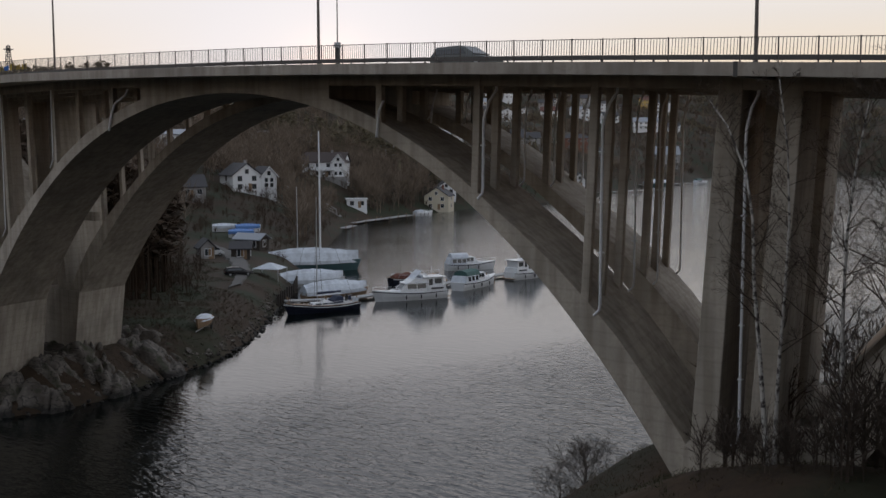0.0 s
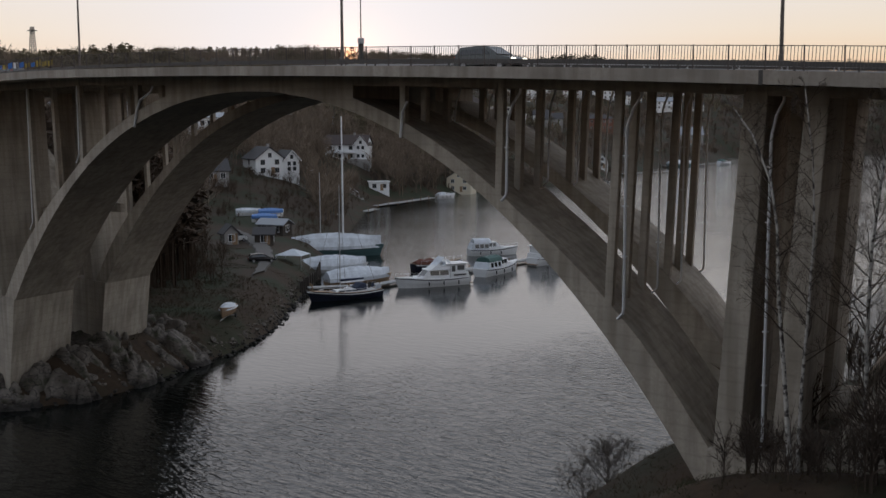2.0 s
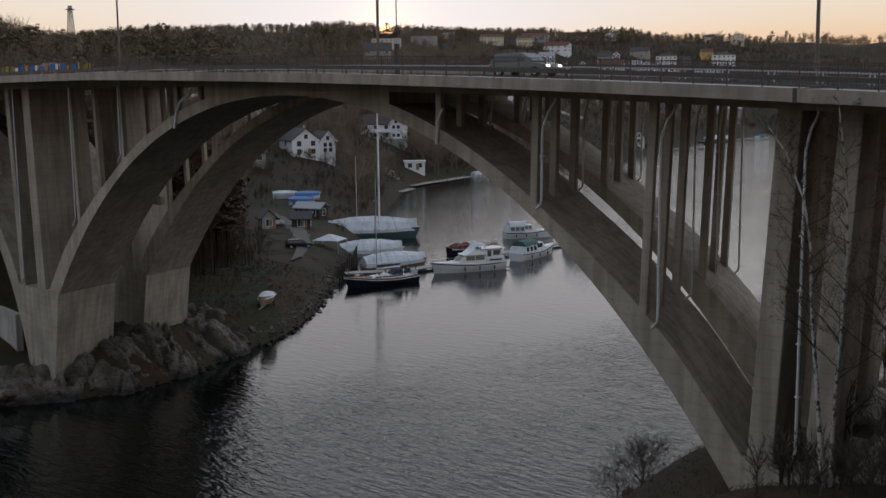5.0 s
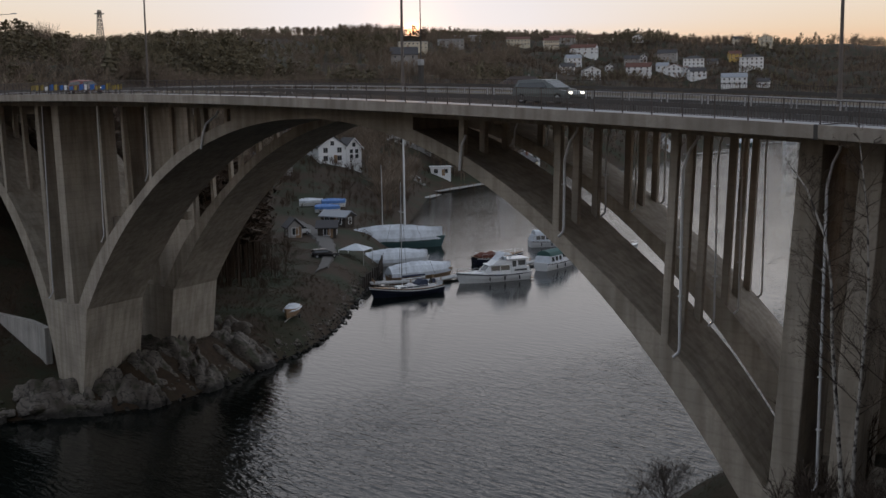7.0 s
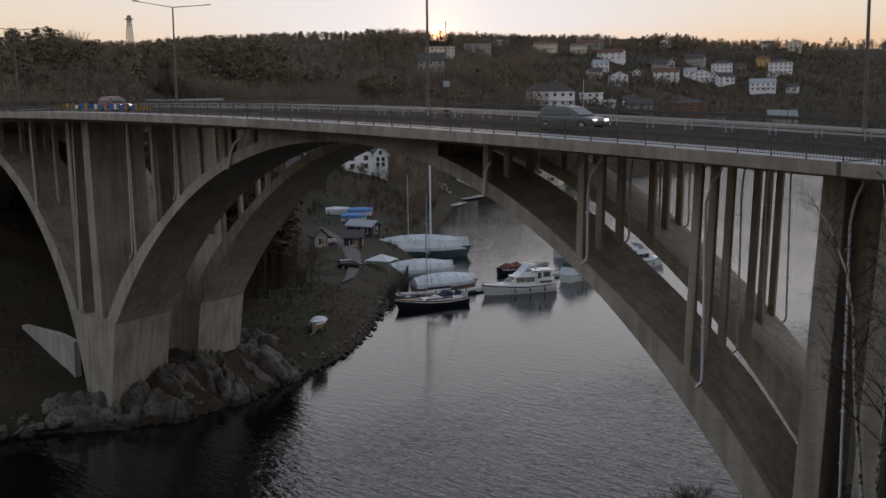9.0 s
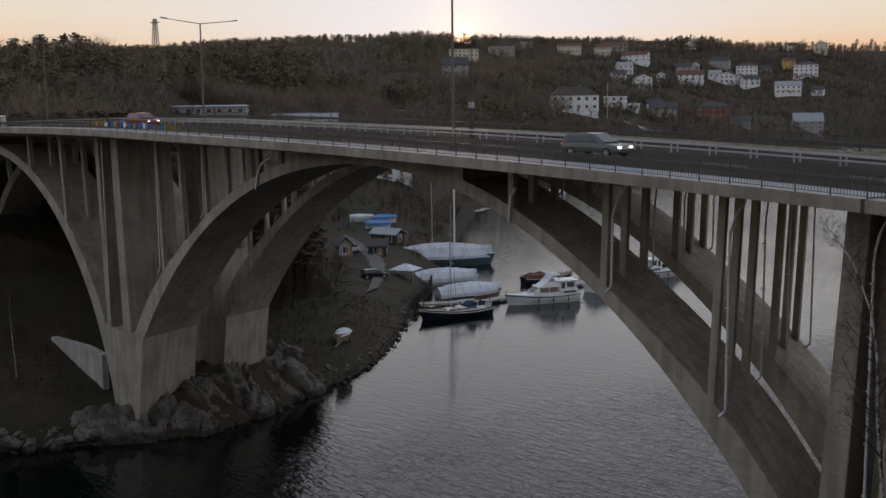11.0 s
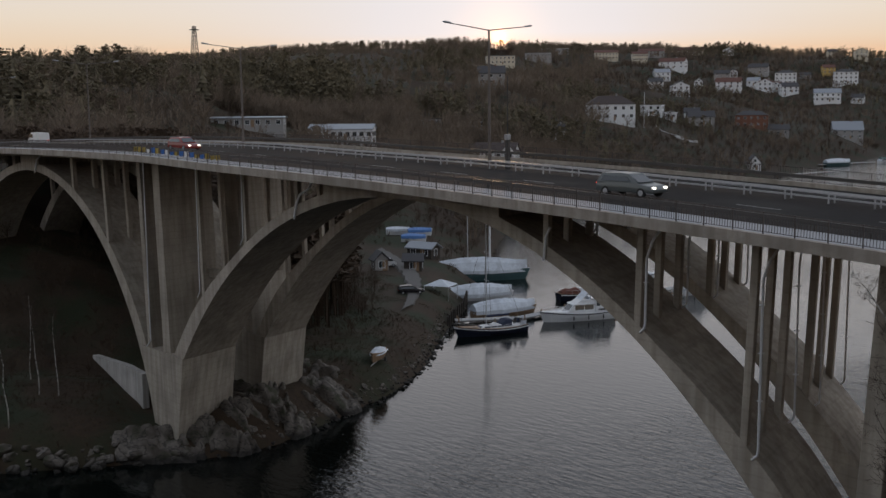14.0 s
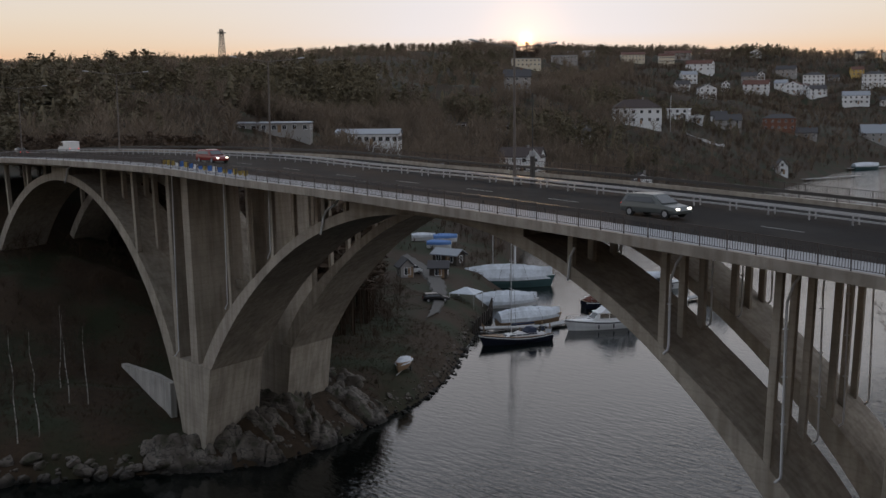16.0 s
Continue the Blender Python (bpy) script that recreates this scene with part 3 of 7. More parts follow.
def column(x, y, w, d, z0, z1, batter=0.0):
    bm = bmesh.new()
    hexa(bm, [(x - w / 2 - batter, y - d / 2 - batter, z0), (x + w / 2 + batter, y - d / 2 - batter, z0), (x + w / 2 + batter, y + d / 2 + batter, z0), (x - w / 2 - batter, y + d / 2 + batter, z0),
              (x - w / 2, y - d / 2, z1), (x + w / 2, y - d / 2, z1), (x + w / 2, y + d / 2, z1), (x - w / 2, y + d / 2, z1)])
    bevelled(bm, 0.04)
    return bridge_part("column", raked(bm), CONCRETE)


COL_Y = (51.27, 54.0, 57.1, 62.65, 65.3, 68.1)
for x in (-32.5, -40.3, -47.9, -76.2, -84.6, -92.8):
    for y in COL_Y:
        column(x, y, 0.5, 0.5, main_out(x) - 0.6, girder(x) + 0.65)
for x in (-113.1, -121.1, -144.8, -153.0):
    for y in COL_Y:
        column(x, y, 0.6, 0.55, left_out(x) - 0.6, girder(x) + 0.65)
for x in (-13.0, -5.5):
    for y in COL_Y:
        column(x, y, 0.55, 0.52, right_out(x) - 0.6, girder(x) + 0.65)
# tall transverse pier walls on both sides of the main span
def pier_wall(x, w, y0, y1, z0, batter=0.1, front=0.0):
    """A wall under the deck, wider at its foot by batter on each side and by front towards the water."""
    bm = bmesh.new()
    t = girder(x) + 0.65
    hexa(bm, [(x - w / 2 - batter, y0 - batter - front, z0), (x + w / 2 + batter, y0 - batter - front, z0), (x + w / 2 + batter, y1 + batter, z0), (x - w / 2 - batter, y1 + batter, z0),
              (x - w / 2, y0, t), (x + w / 2, y0, t), (x + w / 2, y1, t), (x - w / 2, y1, t)])
    return bridge_part("pier_wall", raked(bevelled(bm, 0.05)), CONCRETE)


for y0, y1 in ROWS_Y:
    for x, w in ((-104.75, 0.75), (-101.0, 1.4)):
        pier_wall(x, w, y0 + 0.03, y1 - 0.1, 8.0)
    for x, w in ((-24.92, 1.22), (-21.9, 1.14)):
        pier_wall(x, w, y0 + 0.03, y1 - 0.1, 9.0, 0.12, 0.3)


def pier(x0, x1, xt0, xt1, z0, z1, y0, y1):
    bm = bmesh.new()
    hexa(bm, [(x0, y0, z0), (x1, y0, z0), (x1, y1, z0), (x0, y1, z0), (xt0, y0, z1), (xt1, y0, z1), (xt1, y1, z1), (xt0, y1, z1)])
    return bridge_part("pier_base", askew(bm), CONCRETE, "massive concrete springing block")


for y0, y1 in ROWS_Y:
    pier(-100.6, -98.6, -105.2, -96.6, 0.5, 11.6, y0 - 0.12, y1 + 0.1)
    pier(-27.2, -18.0, -27.0, -18.2, 3.0, 11.0, y0 - 0.4, y1 + 0.1)
# solid crown blocks where the ribs run into the deck
for y0, y1 in ROWS_Y:
    bridge_part("crown_wall", askew(strip(-72.3, -52.2, 2, y0 + 0.003, y1, lambda x: main_in(x) + 0.25, lambda x: girder(x) + 0.66)), CONCRETE)
    bridge_part("crown_wall", askew(strip(-136.0, -130.4, 2, y0 + 0.003, y1, lambda x: left_in(x) + 0.2, lambda x: girder(x) + 0.66)), CONCRETE)


# ---- bridge fittings ----
def strut(x0, x1, y, z):
    bridge_part("cross_beam", bevelled(boxes((x0, x1, y - 0.3, y + 0.3, z - 0.45, z + 0.45)), 0.04), CONCRETE)


strut(-106.4, -97.6, 57.0, 18.9)
strut(-108.6, -100.0, 64.6, 18.9)

bm = bmesh.new()
loft(bm, [[(-118.3, y, 8.0), (-106.2, y, 4.6), (-106.2, y, 8.3), (-110.0, y, 8.6), (-118.3, y, 8.35)] for y in (51.2, 51.9)])
bridge_part("wing_wall", bm, CONCRETE_PALE, "pale sloping concrete wing wall")


def downpipe(x, y, foot, lean=0.75, r=0.075, drop=1.9):
    """A rainwater pipe with a swan neck below the deck and a kick at its foot."""
    top = girder(x) + 0.1
    bm = bmesh.new()
    tube(bm, [(x + lean, y + 0.3, top), (x + lean, y + 0.25, top - 0.35), (x + lean * 0.55, y + 0.05, top - 0.95), (x + 0.08, y, top - drop),
              (x + 0.05, y, top - drop - 0.4), (x, y, foot + 0.6), (x - 0.05, y, foot + 0.3), (x - 0.35, y - 0.05, foot)], r, 7)
    z = top - drop - 1.5
    while z > foot + 1.5:
        box(bm, x - 0.11, x + 0.13, y - 0.1, y + 0.12, z, z + 0.06)
        z -= 2.6
    bridge_part("downpipe", bm, PIPE, "galvanised rainwater downpipe")


for x in (-32.5, -40.3):
    downpipe(x + 0.42, 51.0, main_out(x) - 0.35, r=0.078)
for x in (-32.5, -40.3, -47.9):
    downpipe(x + SKEW * 17.5 + 0.45, 68.5, main_out(x) - 0.2, 0.3, 0.07)
    downpipe(x + SKEW * 6.3 + 0.45, 57.3, main_out(x) + 0.1, 0.3, 0.06)
    downpipe(x + SKEW * 11.6 + 0.45, 62.6, main_out(x) - 0.2, 0.3, 0.06)
downpipe(-24.1, 50.85, 11.4, 0.5)
bm = bmesh.new()
tube(bm, [(-47.4, 50.9, girder(-47.4) - 0.9), (-47.75, 50.85, girder(-47.4) - 1.5), (-47.95, 50.85, main_out(-48) - 1.0)], 0.085, 7)
bridge_part("downpipe", bm, PIPE)
bm = bmesh.new()
tube(bm, [(-73.9, 51.0, girder(-74) - 0.1), (-74.1, 50.9, girder(-74) - 0.55), (-75.4, 50.85, girder(-75) - 1.15), (-75.9, 50.85, girder(-75) - 1.9), (-76.3, 50.85, girder(-76) - 3.2)], 0.09, 7)
bridge_part("downpipe", bm, PIPE)
for x in (-84.3, -92.4):
    bm = bmesh.new()
    tube(bm, [(x - 0.32, 50.95, girder(x)), (x - 0.32, 50.95, main_out(x) + 0.4), (x - 0.75, 50.9, main_out(x) - 0.25)], 0.05, 6)
    bridge_part("downpipe", bm, PIPE)
for x, zf in ((-103.2, 11.9), (-131.0, 0)):
    bm = bmesh.new()
    if zf:
        tube(bm, [(x, 50.9, girder(x)), (x, 50.9, zf + 0.5), (x - 0.7, 50.8, zf - 0.2)], 0.06, 6)
    else:
        tube(bm, [(-129.6, 50.9, girder(x) + 0.1), (-130.4, 50.8, girder(x) - 0.35), (-131.2, 50.8, girder(x) - 1.9)], 0.1, 6)
    bridge_part("downpipe", bm, PIPE)
bm = boxes((-22.95, -22.75, NEAR_EDGE - 0.012, 51.02, girder(-23) + 0.45, road(-23) + 0.012))
bridge_part("expansion_joint", bm, STEEL_DARK)


def lattice(xs, zs, depth):
    """Pickets between a bottom and a top rail, as one connected piece."""
    bm = bmesh.new()
    v = [[bm.verts.new((x, -depth / 2, z)) for z in zs] for x in xs]
    for i in range(len(xs) - 1):
        for k in range(3):
            if k != 1 or i % 2 == 1:
                bm.faces.new((v[i][k], v[i + 1][k], v[i + 1][k + 1], v[i][k + 1]))
    ex = bmesh.ops.extrude_face_region(bm, geom=bm.faces[:])
    bmesh.ops.translate(bm, vec=(0, depth, 0), verts=[g for g in ex["geom"] if isinstance(g, bmesh.types.BMVert)])
    return bm


def railing_run(name, label, x0, x1, y, height, pitch, pickets, mat, foot=0.0):
    rail = thing(name, label, "railing", pose(x0, y, road(x0)))
    inv = rail.matrix_world.inverted()
    n = int((x1 - x0) / pitch)
    panel = lattice([0.0] + [q for k in range(1, pickets) for q in (pitch * k / pickets - 0.011, pitch * k / pickets + 0.011)] + [pitch], [0.10, 0.13, height - 0.035, height], 0.02)
    pm = mesh_object("panel", panel, mat, rail)
    pm.matrix_parent_inverse = inv
    pm.matrix_basis = pose(x0, y, road(x0) + foot)
    post = mesh_object("post", boxes((-0.025, 0.025, -0.03, 0.03, -0.05, height + 0.02)), mat, rail)
    post.matrix_parent_inverse = inv
    post.matrix_basis = pose(x0, y, road(x0) + foot)
    for i in range(1, n):
        x = x0 + i * pitch
        slope = math.degrees(math.atan2(road(x) - road(x + pitch), pitch))
        for me, nm in ((pm.data, "panel"), (post.data, "post")):
            o = shared(nm, me, rail, pose(x, y, road(x) + foot, 0, slope if nm == "panel" else 0, 0))
            o.matrix_parent_inverse = inv
    return rail


railing_run("railing", "dark painted steel picket railing along the footway", -196.0, -8.0, 47.4, 1.08, 1.75, 11, RAIL)
railing_run("railing", "dark painted steel picket railing on the far edge", -130.0, -12.0, 71.3, 1.05, 1.75, 9, RAIL, 0.1)


def guard_rail(label, x0, x1, y, mat, beams=(0.55,), depth=0.05, tall=0.24):
    g = thing("guard_rail", label, "guard rail", pose(x0, y, road(x0)))
    inv = g.matrix_world.inverted()
    for h in beams:
        b = mesh_object("beam", strip(x0, x1, 4, y - depth, y + depth, lambda x: road(x) + h - 0.02, lambda x: road(x) + h - 0.02 + tall), mat, g)
        b.matrix_parent_inverse = inv
    first = mesh_object("post", boxes((-0.04, 0.04, -0.04, 0.04, -0.06, max(beams) + tall - 0.03)), mat, g)
    first.matrix_parent_inverse = inv
    first.matrix_basis = pose(x0, y, road(x0))
    x = x0 + 3.0
    while x < x1:
        o = shared("post", first.data, g, pose(x, y + 0.06, road(x)))
        o.matrix_parent_inverse = inv
        x += 3.0


guard_rail("dark steel guard rail between footway and carriageway", -260.0, 0.0, 50.75, STEEL_DARK, (0.28,))
guard_rail("galvanised steel guard rail in the middle of the road", -260.0, 0.0, 62.1, STEEL, (0.26, 0.54), tall=0.10)
guard_rail("galvanised steel guard rail in the middle of the road", -260.0, 0.0, 62.8, STEEL, (0.54,), tall=0.10)
guard_rail("weathered steel guard rail beside the far footway", -260.0, 0.0, 70.1, STEEL_DARK, (0.55,))
guard_rail("low pale concrete parapet beside the far lanes", -260.0, 0.0, 69.9, CONCRETE, (-0.03,), tall=0.32)

# lane lines
LANE_PAINT = material("worn_lane_paint", (0.30, 0.30, 0.29), 0.8, vary=0.35, scale=4)
lines = thing("lane_marking", "worn white painted lane lines on the asphalt", "road marking", pose(-60, 58.5, road(-60)), kind="structure")
lines_inv = lines.matrix_world.inverted()
x = -200.0
dash = None
while x < -10:
    for y in (57.0, 66.5):
        bm = bmesh.new()
        hexa(bm, [(x, y, road(x) - 0.058), (x + 3, y, road(x + 3) - 0.058), (x + 3, y + 0.13, road(x + 3) - 0.058), (x, y + 0.13, road(x) - 0.058),
                  (x, y, road(x) - 0.052), (x + 3, y, road(x + 3) - 0.052), (x + 3, y + 0.13, road(x + 3) - 0.052), (x, y + 0.13, road(x) - 0.052)])
        o = mesh_object("dash", bm, LANE_PAINT, lines)
        o.matrix_parent_inverse = lines_inv
    x += 9.0


def street_lamp():
    lamp = thing("street_lamp", "tall grey twin-armed street lamp in the central reserve", "street lamp", group="street lamps on the bridge")
    bm = bmesh.new()
    tube(bm, [(0, 0, -0.1), (0, 0, 1.2), (0, 0, 1.25), (0, 0, 11.0)], [0.16, 0.16, 0.125, 0.08], 8)
    part("pole", bm, LAMP_STEEL, lamp)
    for s in (-1, 1):
        bm = bmesh.new()
        tube(bm, [(0, 0, 10.95), (0, s * 1.2, 11.08), (0, s * 4.2, 11.38)], [0.05, 0.045, 0.035], 6)
        arm = part("arm", bm, LAMP_STEEL, lamp)
        bm = bmesh.new()
        loft(bm, [[(a * w, s * y, z + b * h) for a, b in ((-1, 0), (-0.7, 1), (0.7, 1), (1, 0), (0.6, -0.6), (-0.6, -0.6))]
                  for y, z, w, h in ((3.9, 11.34, 0.06, 0.05), (4.1, 11.38, 0.13, 0.08), (4.6, 11.44, 0.14, 0.09), (4.8, 11.47, 0.06, 0.05))])
        part("lamp_head", bm, STEEL, arm, "pale lamp head")
    return lamp


first_lamp = street_lamp()
first_lamp.matrix_basis = pose(-29.2, 62.45, road(-29.2) - 0.06)
for x in (-65.3, -103.3, -141.8, -178.7):
    copy_thing(first_lamp, pose(x, 62.45, road(x) - 0.06))

cab = thing("camera_pole", "slim traffic camera pole with a thick cabinet foot", "pole", pose(-64.3, 63.5, road(-64.3) - 0.06))
part("cabinet", bevelled(boxes((-0.16, 0.16, -0.16, 0.16, 0, 2.3)), 0.03), STEEL_DARK, cab)
part("camera_box", bevelled(boxes((-0.2, 0.2, -0.2, 0.2, 2.3, 2.75)), 0.04), STEEL, cab)
bm = bmesh.new()
tube(bm, [(0, 0, 2.75), (0, 0, 7.4)], [0.05, 0.035], 6)
part("pole", bm, STEEL_DARK, cab)

# flag-coloured cloths tied to the railing
banner = thing("banner", "row of blue and yellow cloth panels tied to the railing", "banner", pose(-90, 47.46, road(-90)))
BLUE_CLOTH = material("blue_cloth", (0.03, 0.13, 0.42), 0.8, vary=0.15)
YELLOW_CLOTH = material("yellow_cloth", (0.36, 0.26, 0.05), 0.8, vary=0.15)
rr = random.Random(5)
binv = banner.matrix_world.inverted()
for i in range(18):
    x = -98.0 + i * 0.9
    h = rr.uniform(0.3, 0.5)
    bm = bmesh.new()
    rings = [[(x + 0.7 * j / 5, 47.47 + 0.02 * math.sin(j * 1.7 + i), road(x) + 0.35 + k * h - 0.03 * math.sin(j)) for k in (0, 0.5, 1)] for j in range(6)]
    loft(bm, rings, close=False)
    o = mesh_object("cloth", bm, (BLUE_CLOTH, YELLOW_CLOTH, BLUE_CLOTH, WHITE)[i % 4 if rr.random() < 0.7 else 1], banner)
    sol = o.modifiers.new("thickness", "SOLIDIFY")
    sol.thickness = 0.006
    o.matrix_parent_inverse = binv


# ---- vehicles ----
def car(label, paint, length=4.6, width=1.78, height=1.48, estate=True, van=False, lit=True):
    c = thing("car", label, "van" if van else "car")
    h0, L, W = 0.32, length / 2, width / 2
    belt = 0.95 if not van else 1.15
    bm = bmesh.new()
    prof = [(-L, 0.55, 0.9), (-L * 0.97, belt - 0.06, 0.94), (-L * 0.5, belt, 1.0), (L * 0.2, belt - 0.02, 1.0), (L * 0.45, belt - 0.06, 0.99), (L * 0.85, belt - 0.2, 0.94), (L, belt - 0.42, 0.82)]
    rings = [[(x, -W * k, h0), (x, -W * k * 1.0, (h0 + z) / 2), (x, -W * k * 0.94, z), (x, W * k * 0.94, z), (x, W * k, (h0 + z) / 2), (x, W * k, h0)] for x, z, k in prof]
    loft(bm, rings)
    part("body", bevelled(bm, 0.03), paint, c)
    bm = bmesh.new()
    if van:
        cp = [(-L * 0.97, belt - 0.02, 0.93), (-L * 0.95, height, 0.84), (L * 0.3, height, 0.84), (L * 0.5, height - 0.25, 0.85), (L * 0.72, belt - 0.1, 0.9)]
    elif estate:
        cp = [(-L * 0.95, belt - 0.02, 0.9), (-L * 0.82, height - 0.05, 0.72), (-L * 0.2, height, 0.74), (L * 0.12, height - 0.04, 0.74), (L * 0.5, belt - 0.06, 0.9)]
    else:
        cp = [(-L * 0.75, belt - 0.02, 0.9), (-L * 0.4, height - 0.06, 0.72), (-L * 0.1, height, 0.74), (L * 0.12, height - 0.04, 0.74), (L * 0.5, belt - 0.06, 0.9)]
    top = [[(x, -W * k, z), (x, W * k, z)] for x, z, k in cp]
    rings = [[(x, -W * 0.94, belt - 0.08), (x, -W * k, z), (x, W * k, z), (x, W * 0.94, belt - 0.08)] for x, z, k in cp]
    loft(bm, rings)
    cabin = part("cabin", bevelled(bm, 0.02), paint, c)
    for s in (-1, 1):
        bm = bmesh.new()
        a, b = (cp[1], cp[-2])
        x0, x1 = a[0] + 0.15, b[0] - 0.05
        if van:
            x0 = L * 0.02
        zt = height - 0.2
        hexa(bm, [(x0 - 0.1, s * W * 0.9, belt + 0.02), (x1 + 0.35, s * W * 0.9, belt + 0.02), (x1 + 0.35, s * W * 0.955, belt + 0.02), (x0 - 0.1, s * W * 0.955, belt + 0.02),
                  (x0, s * W * 0.74, zt), (x1, s * W * 0.74, zt), (x1, s * W * (0.90 if van else 0.81), zt), (x0, s * W * (0.90 if van else 0.81), zt)])
        part("side_window", bm, GLASS, cabin)
    f, g = cp[-2], cp[-1]
    bm = bmesh.new()
    hexa(bm, [(g[0] - 0.12, -W * 0.8, g[1] + 0.04), (g[0] + 0.01, -W * 0.8, g[1] + 0.06), (g[0] + 0.01, W * 0.8, g[1] + 0.06), (g[0] - 0.12, W * 0.8, g[1] + 0.04),
              (f[0], -W * 0.66, f[1] - 0.06), (f[0] + 0.09, -W * 0.66, f[1] - 0.06), (f[0] + 0.09, W * 0.66, f[1] - 0.06), (f[0], W * 0.66, f[1] - 0.06)])
    part("windscreen", bm, GLASS, cabin)
    for sx in (-0.62, 0.62):
        for sy in (-1, 1):
            bm = bmesh.new()
            bmesh.ops.create_cone(bm, cap_ends=True, segments=16, radius1=0.31, radius2=0.31, depth=0.2, matrix=Matrix.Translation((sx * L, sy * (W - 0.1), 0.31)) @ Matrix.Rotation(radians(90), 4, "X"))
            wheel = part("wheel", bm, TYRE, c)
            bm = bmesh.new()
            bmesh.ops.create_cone(bm, cap_ends=True, segments=12, radius1=0.19, radius2=0.17, depth=0.04, matrix=Matrix.Translation((sx * L, sy * (W + 0.01), 0.31)) @ Matrix.Rotation(radians(90), 4, "X"))
            part("rim", bm, STEEL, wheel)
    for s in (-1, 1):
        part("headlight", bevelled(boxes((L * 0.93, L * 0.985, s * W * 0.62 - 0.14, s * W * 0.62 + 0.14, 0.56, 0.70)), 0.02), HEADLAMP if lit else GLASS, c, "lit headlight" if lit else "")
        part("tail_light", bevelled(boxes((-L * 1.005, -L * 0.97, s * W * 0.72 - 0.1, s * W * 0.72 + 0.1, 0.68, 0.86)), 0.02), TAILLAMP if lit else CAR_RED, c, "lit red tail light" if lit else "")
    return c


def on_road(c, x, y, heading):
    c.matrix_basis = pose(x, y, road(x) - 0.055, 0, 0, heading)


on_road(car("dark red estate car with headlights on, driving on the bridge", CAR_RED), -103.0, 55.4, 0)
on_road(car("white panel van with windows, driving on the bridge", CAR_WHITE, 4.9, 1.9, 1.95, van=True), -166.0, 65.0, 180)
on_road(car("grey estate car with headlights on, driving on the bridge", CAR_GREY), -44.5, 55.2, 0)
on_road(car("black saloon car with red tail lights, driving on the bridge", CAR_BLACK, estate=False), -197.0, 68.4, 180)
for c, x, y, h in ((car("black car parked on the gravel yard by the quay", CAR_BLACK, lit=False), -146.0, 119.5, 60), (car("small white van parked beside the boat sheds", CAR_WHITE, 4.2, 1.75, 1.75, van=True, lit=False), -171.5, 134.0, 70)):
    c.matrix_basis = pose(x, y, ground_at(x, y) + 0.02, 0, 0, h)


# ---- the approach bends back a little beyond the left springing ----
BEND = Vector((1.2, 0.0, 32.0))


def bent(p):
    s = min(max((-82.0 - p.x) / 18.0, 0.0), 1.0)
    return BEND + (p - BEND) * (1 + 0.058 * s * s * (3 - 2 * s))


def bend_thing(ob):
    """Lays a thing that follows the bridge along the bent line: meshes of their own point by point, shared pieces by their place."""
    for o in (ob, *ob.children_recursive):
        if o.type == "MESH" and o.data.users == 1:
            m = o.matrix_parent_inverse @ o.matrix_basis if o.parent is None or o.parent.type == "EMPTY" else o.matrix_basis
            w = (o.parent.matrix_basis @ m) if o.parent else m
            inv = w.inverted()
            for v in o.data.vertices:
                v.co = inv @ bent(w @ v.co)
        elif o.type == "MESH":
            p = o.matrix_basis.translation
            o.matrix_basis = Matrix.Translation(bent(p) - p) @ o.matrix_basis


for top in [o for o in scene.objects if o.parent is None and o.name.split(".")[0] in ("road_bridge", "railing", "guard_rail", "lane_marking", "banner")]:
    bend_thing(top)
for top in [o for o in scene.objects if o.parent is None and o.name.split(".")[0] in ("street_lamp", "camera_pole", "car") and o.matrix_basis.translation.y < 80]:
    p = top.matrix_basis.translation.copy()
    top.matrix_basis = Matrix.Translation(bent(p) - p) @ top.matrix_basis


# ---- boats ----
def hull_rings(L, B, F, sheer=0.35, transom=0.8, full=0.5, deep=0.35):
    out = []
    for i in range(13):
        s = i / 12
        x = -L / 2 + L * s
        w = B / 2 * (transom + (1 - transom) * math.sin(min(1, s / full) * math.pi / 2)) if s < full else B / 2 * max(0.02, math.cos((s - full) / (1 - full) * math.pi / 2) ** 0.75)
        f = F + sheer * (s - 0.35) ** 2 * 2.2
        rake = 0.07 * L * max(0, s - 0.8) / 0.2
        out.append([(x, 0, -deep), (x + rake * 0.2, w * 0.72, -0.1), (x + rake * 0.6, w * 0.93, f * 0.5), (x + rake, w, f), (x + rake, -w, f), (x + rake * 0.6, -w * 0.93, f * 0.5), (x + rake * 0.2, -w * 0.72, -0.1)])
    return out


def add_hull(b, L, B, F, mat, stripe=None, label="", **k):
    rings = hull_rings(L, B, F, **k)
    bm = bmesh.new()
    loft(bm, rings)
    h = part("hull", bm, mat, b, label)
    for f in h.data.polygons:
        f.use_smooth = False
    bm = bmesh.new()
    loft(bm, [[(r[3][0] * 0.985, r[3][1] * 0.93, r[3][2] + 0.01), (r[3][0] * 0.985, r[3][1] * 0.93, r[3][2] + 0.05), (r[4][0] * 0.985, r[4][1] * 0.93, r[4][2] + 0.05), (r[4][0] * 0.985, r[4][1] * 0.93, r[4][2] + 0.01)] for r in rings])
    part("deck", bm, GELCOAT if mat is not HULL_NAVY else TEAK, b)
    if stripe:
        for s in (3, 4):
            bm = bmesh.new()
            sg = 1 if s == 3 else -1
            loft(bm, [[(r[s][0], r[s][1] + sg * q, r[s][2] - z) for q, z in ((-0.02, 0.22), (0.035, 0.22), (0.035, 0.1), (-0.02, 0.1))] for r in rings])
            part("rubbing_strake", bm, stripe, h)
    return rings


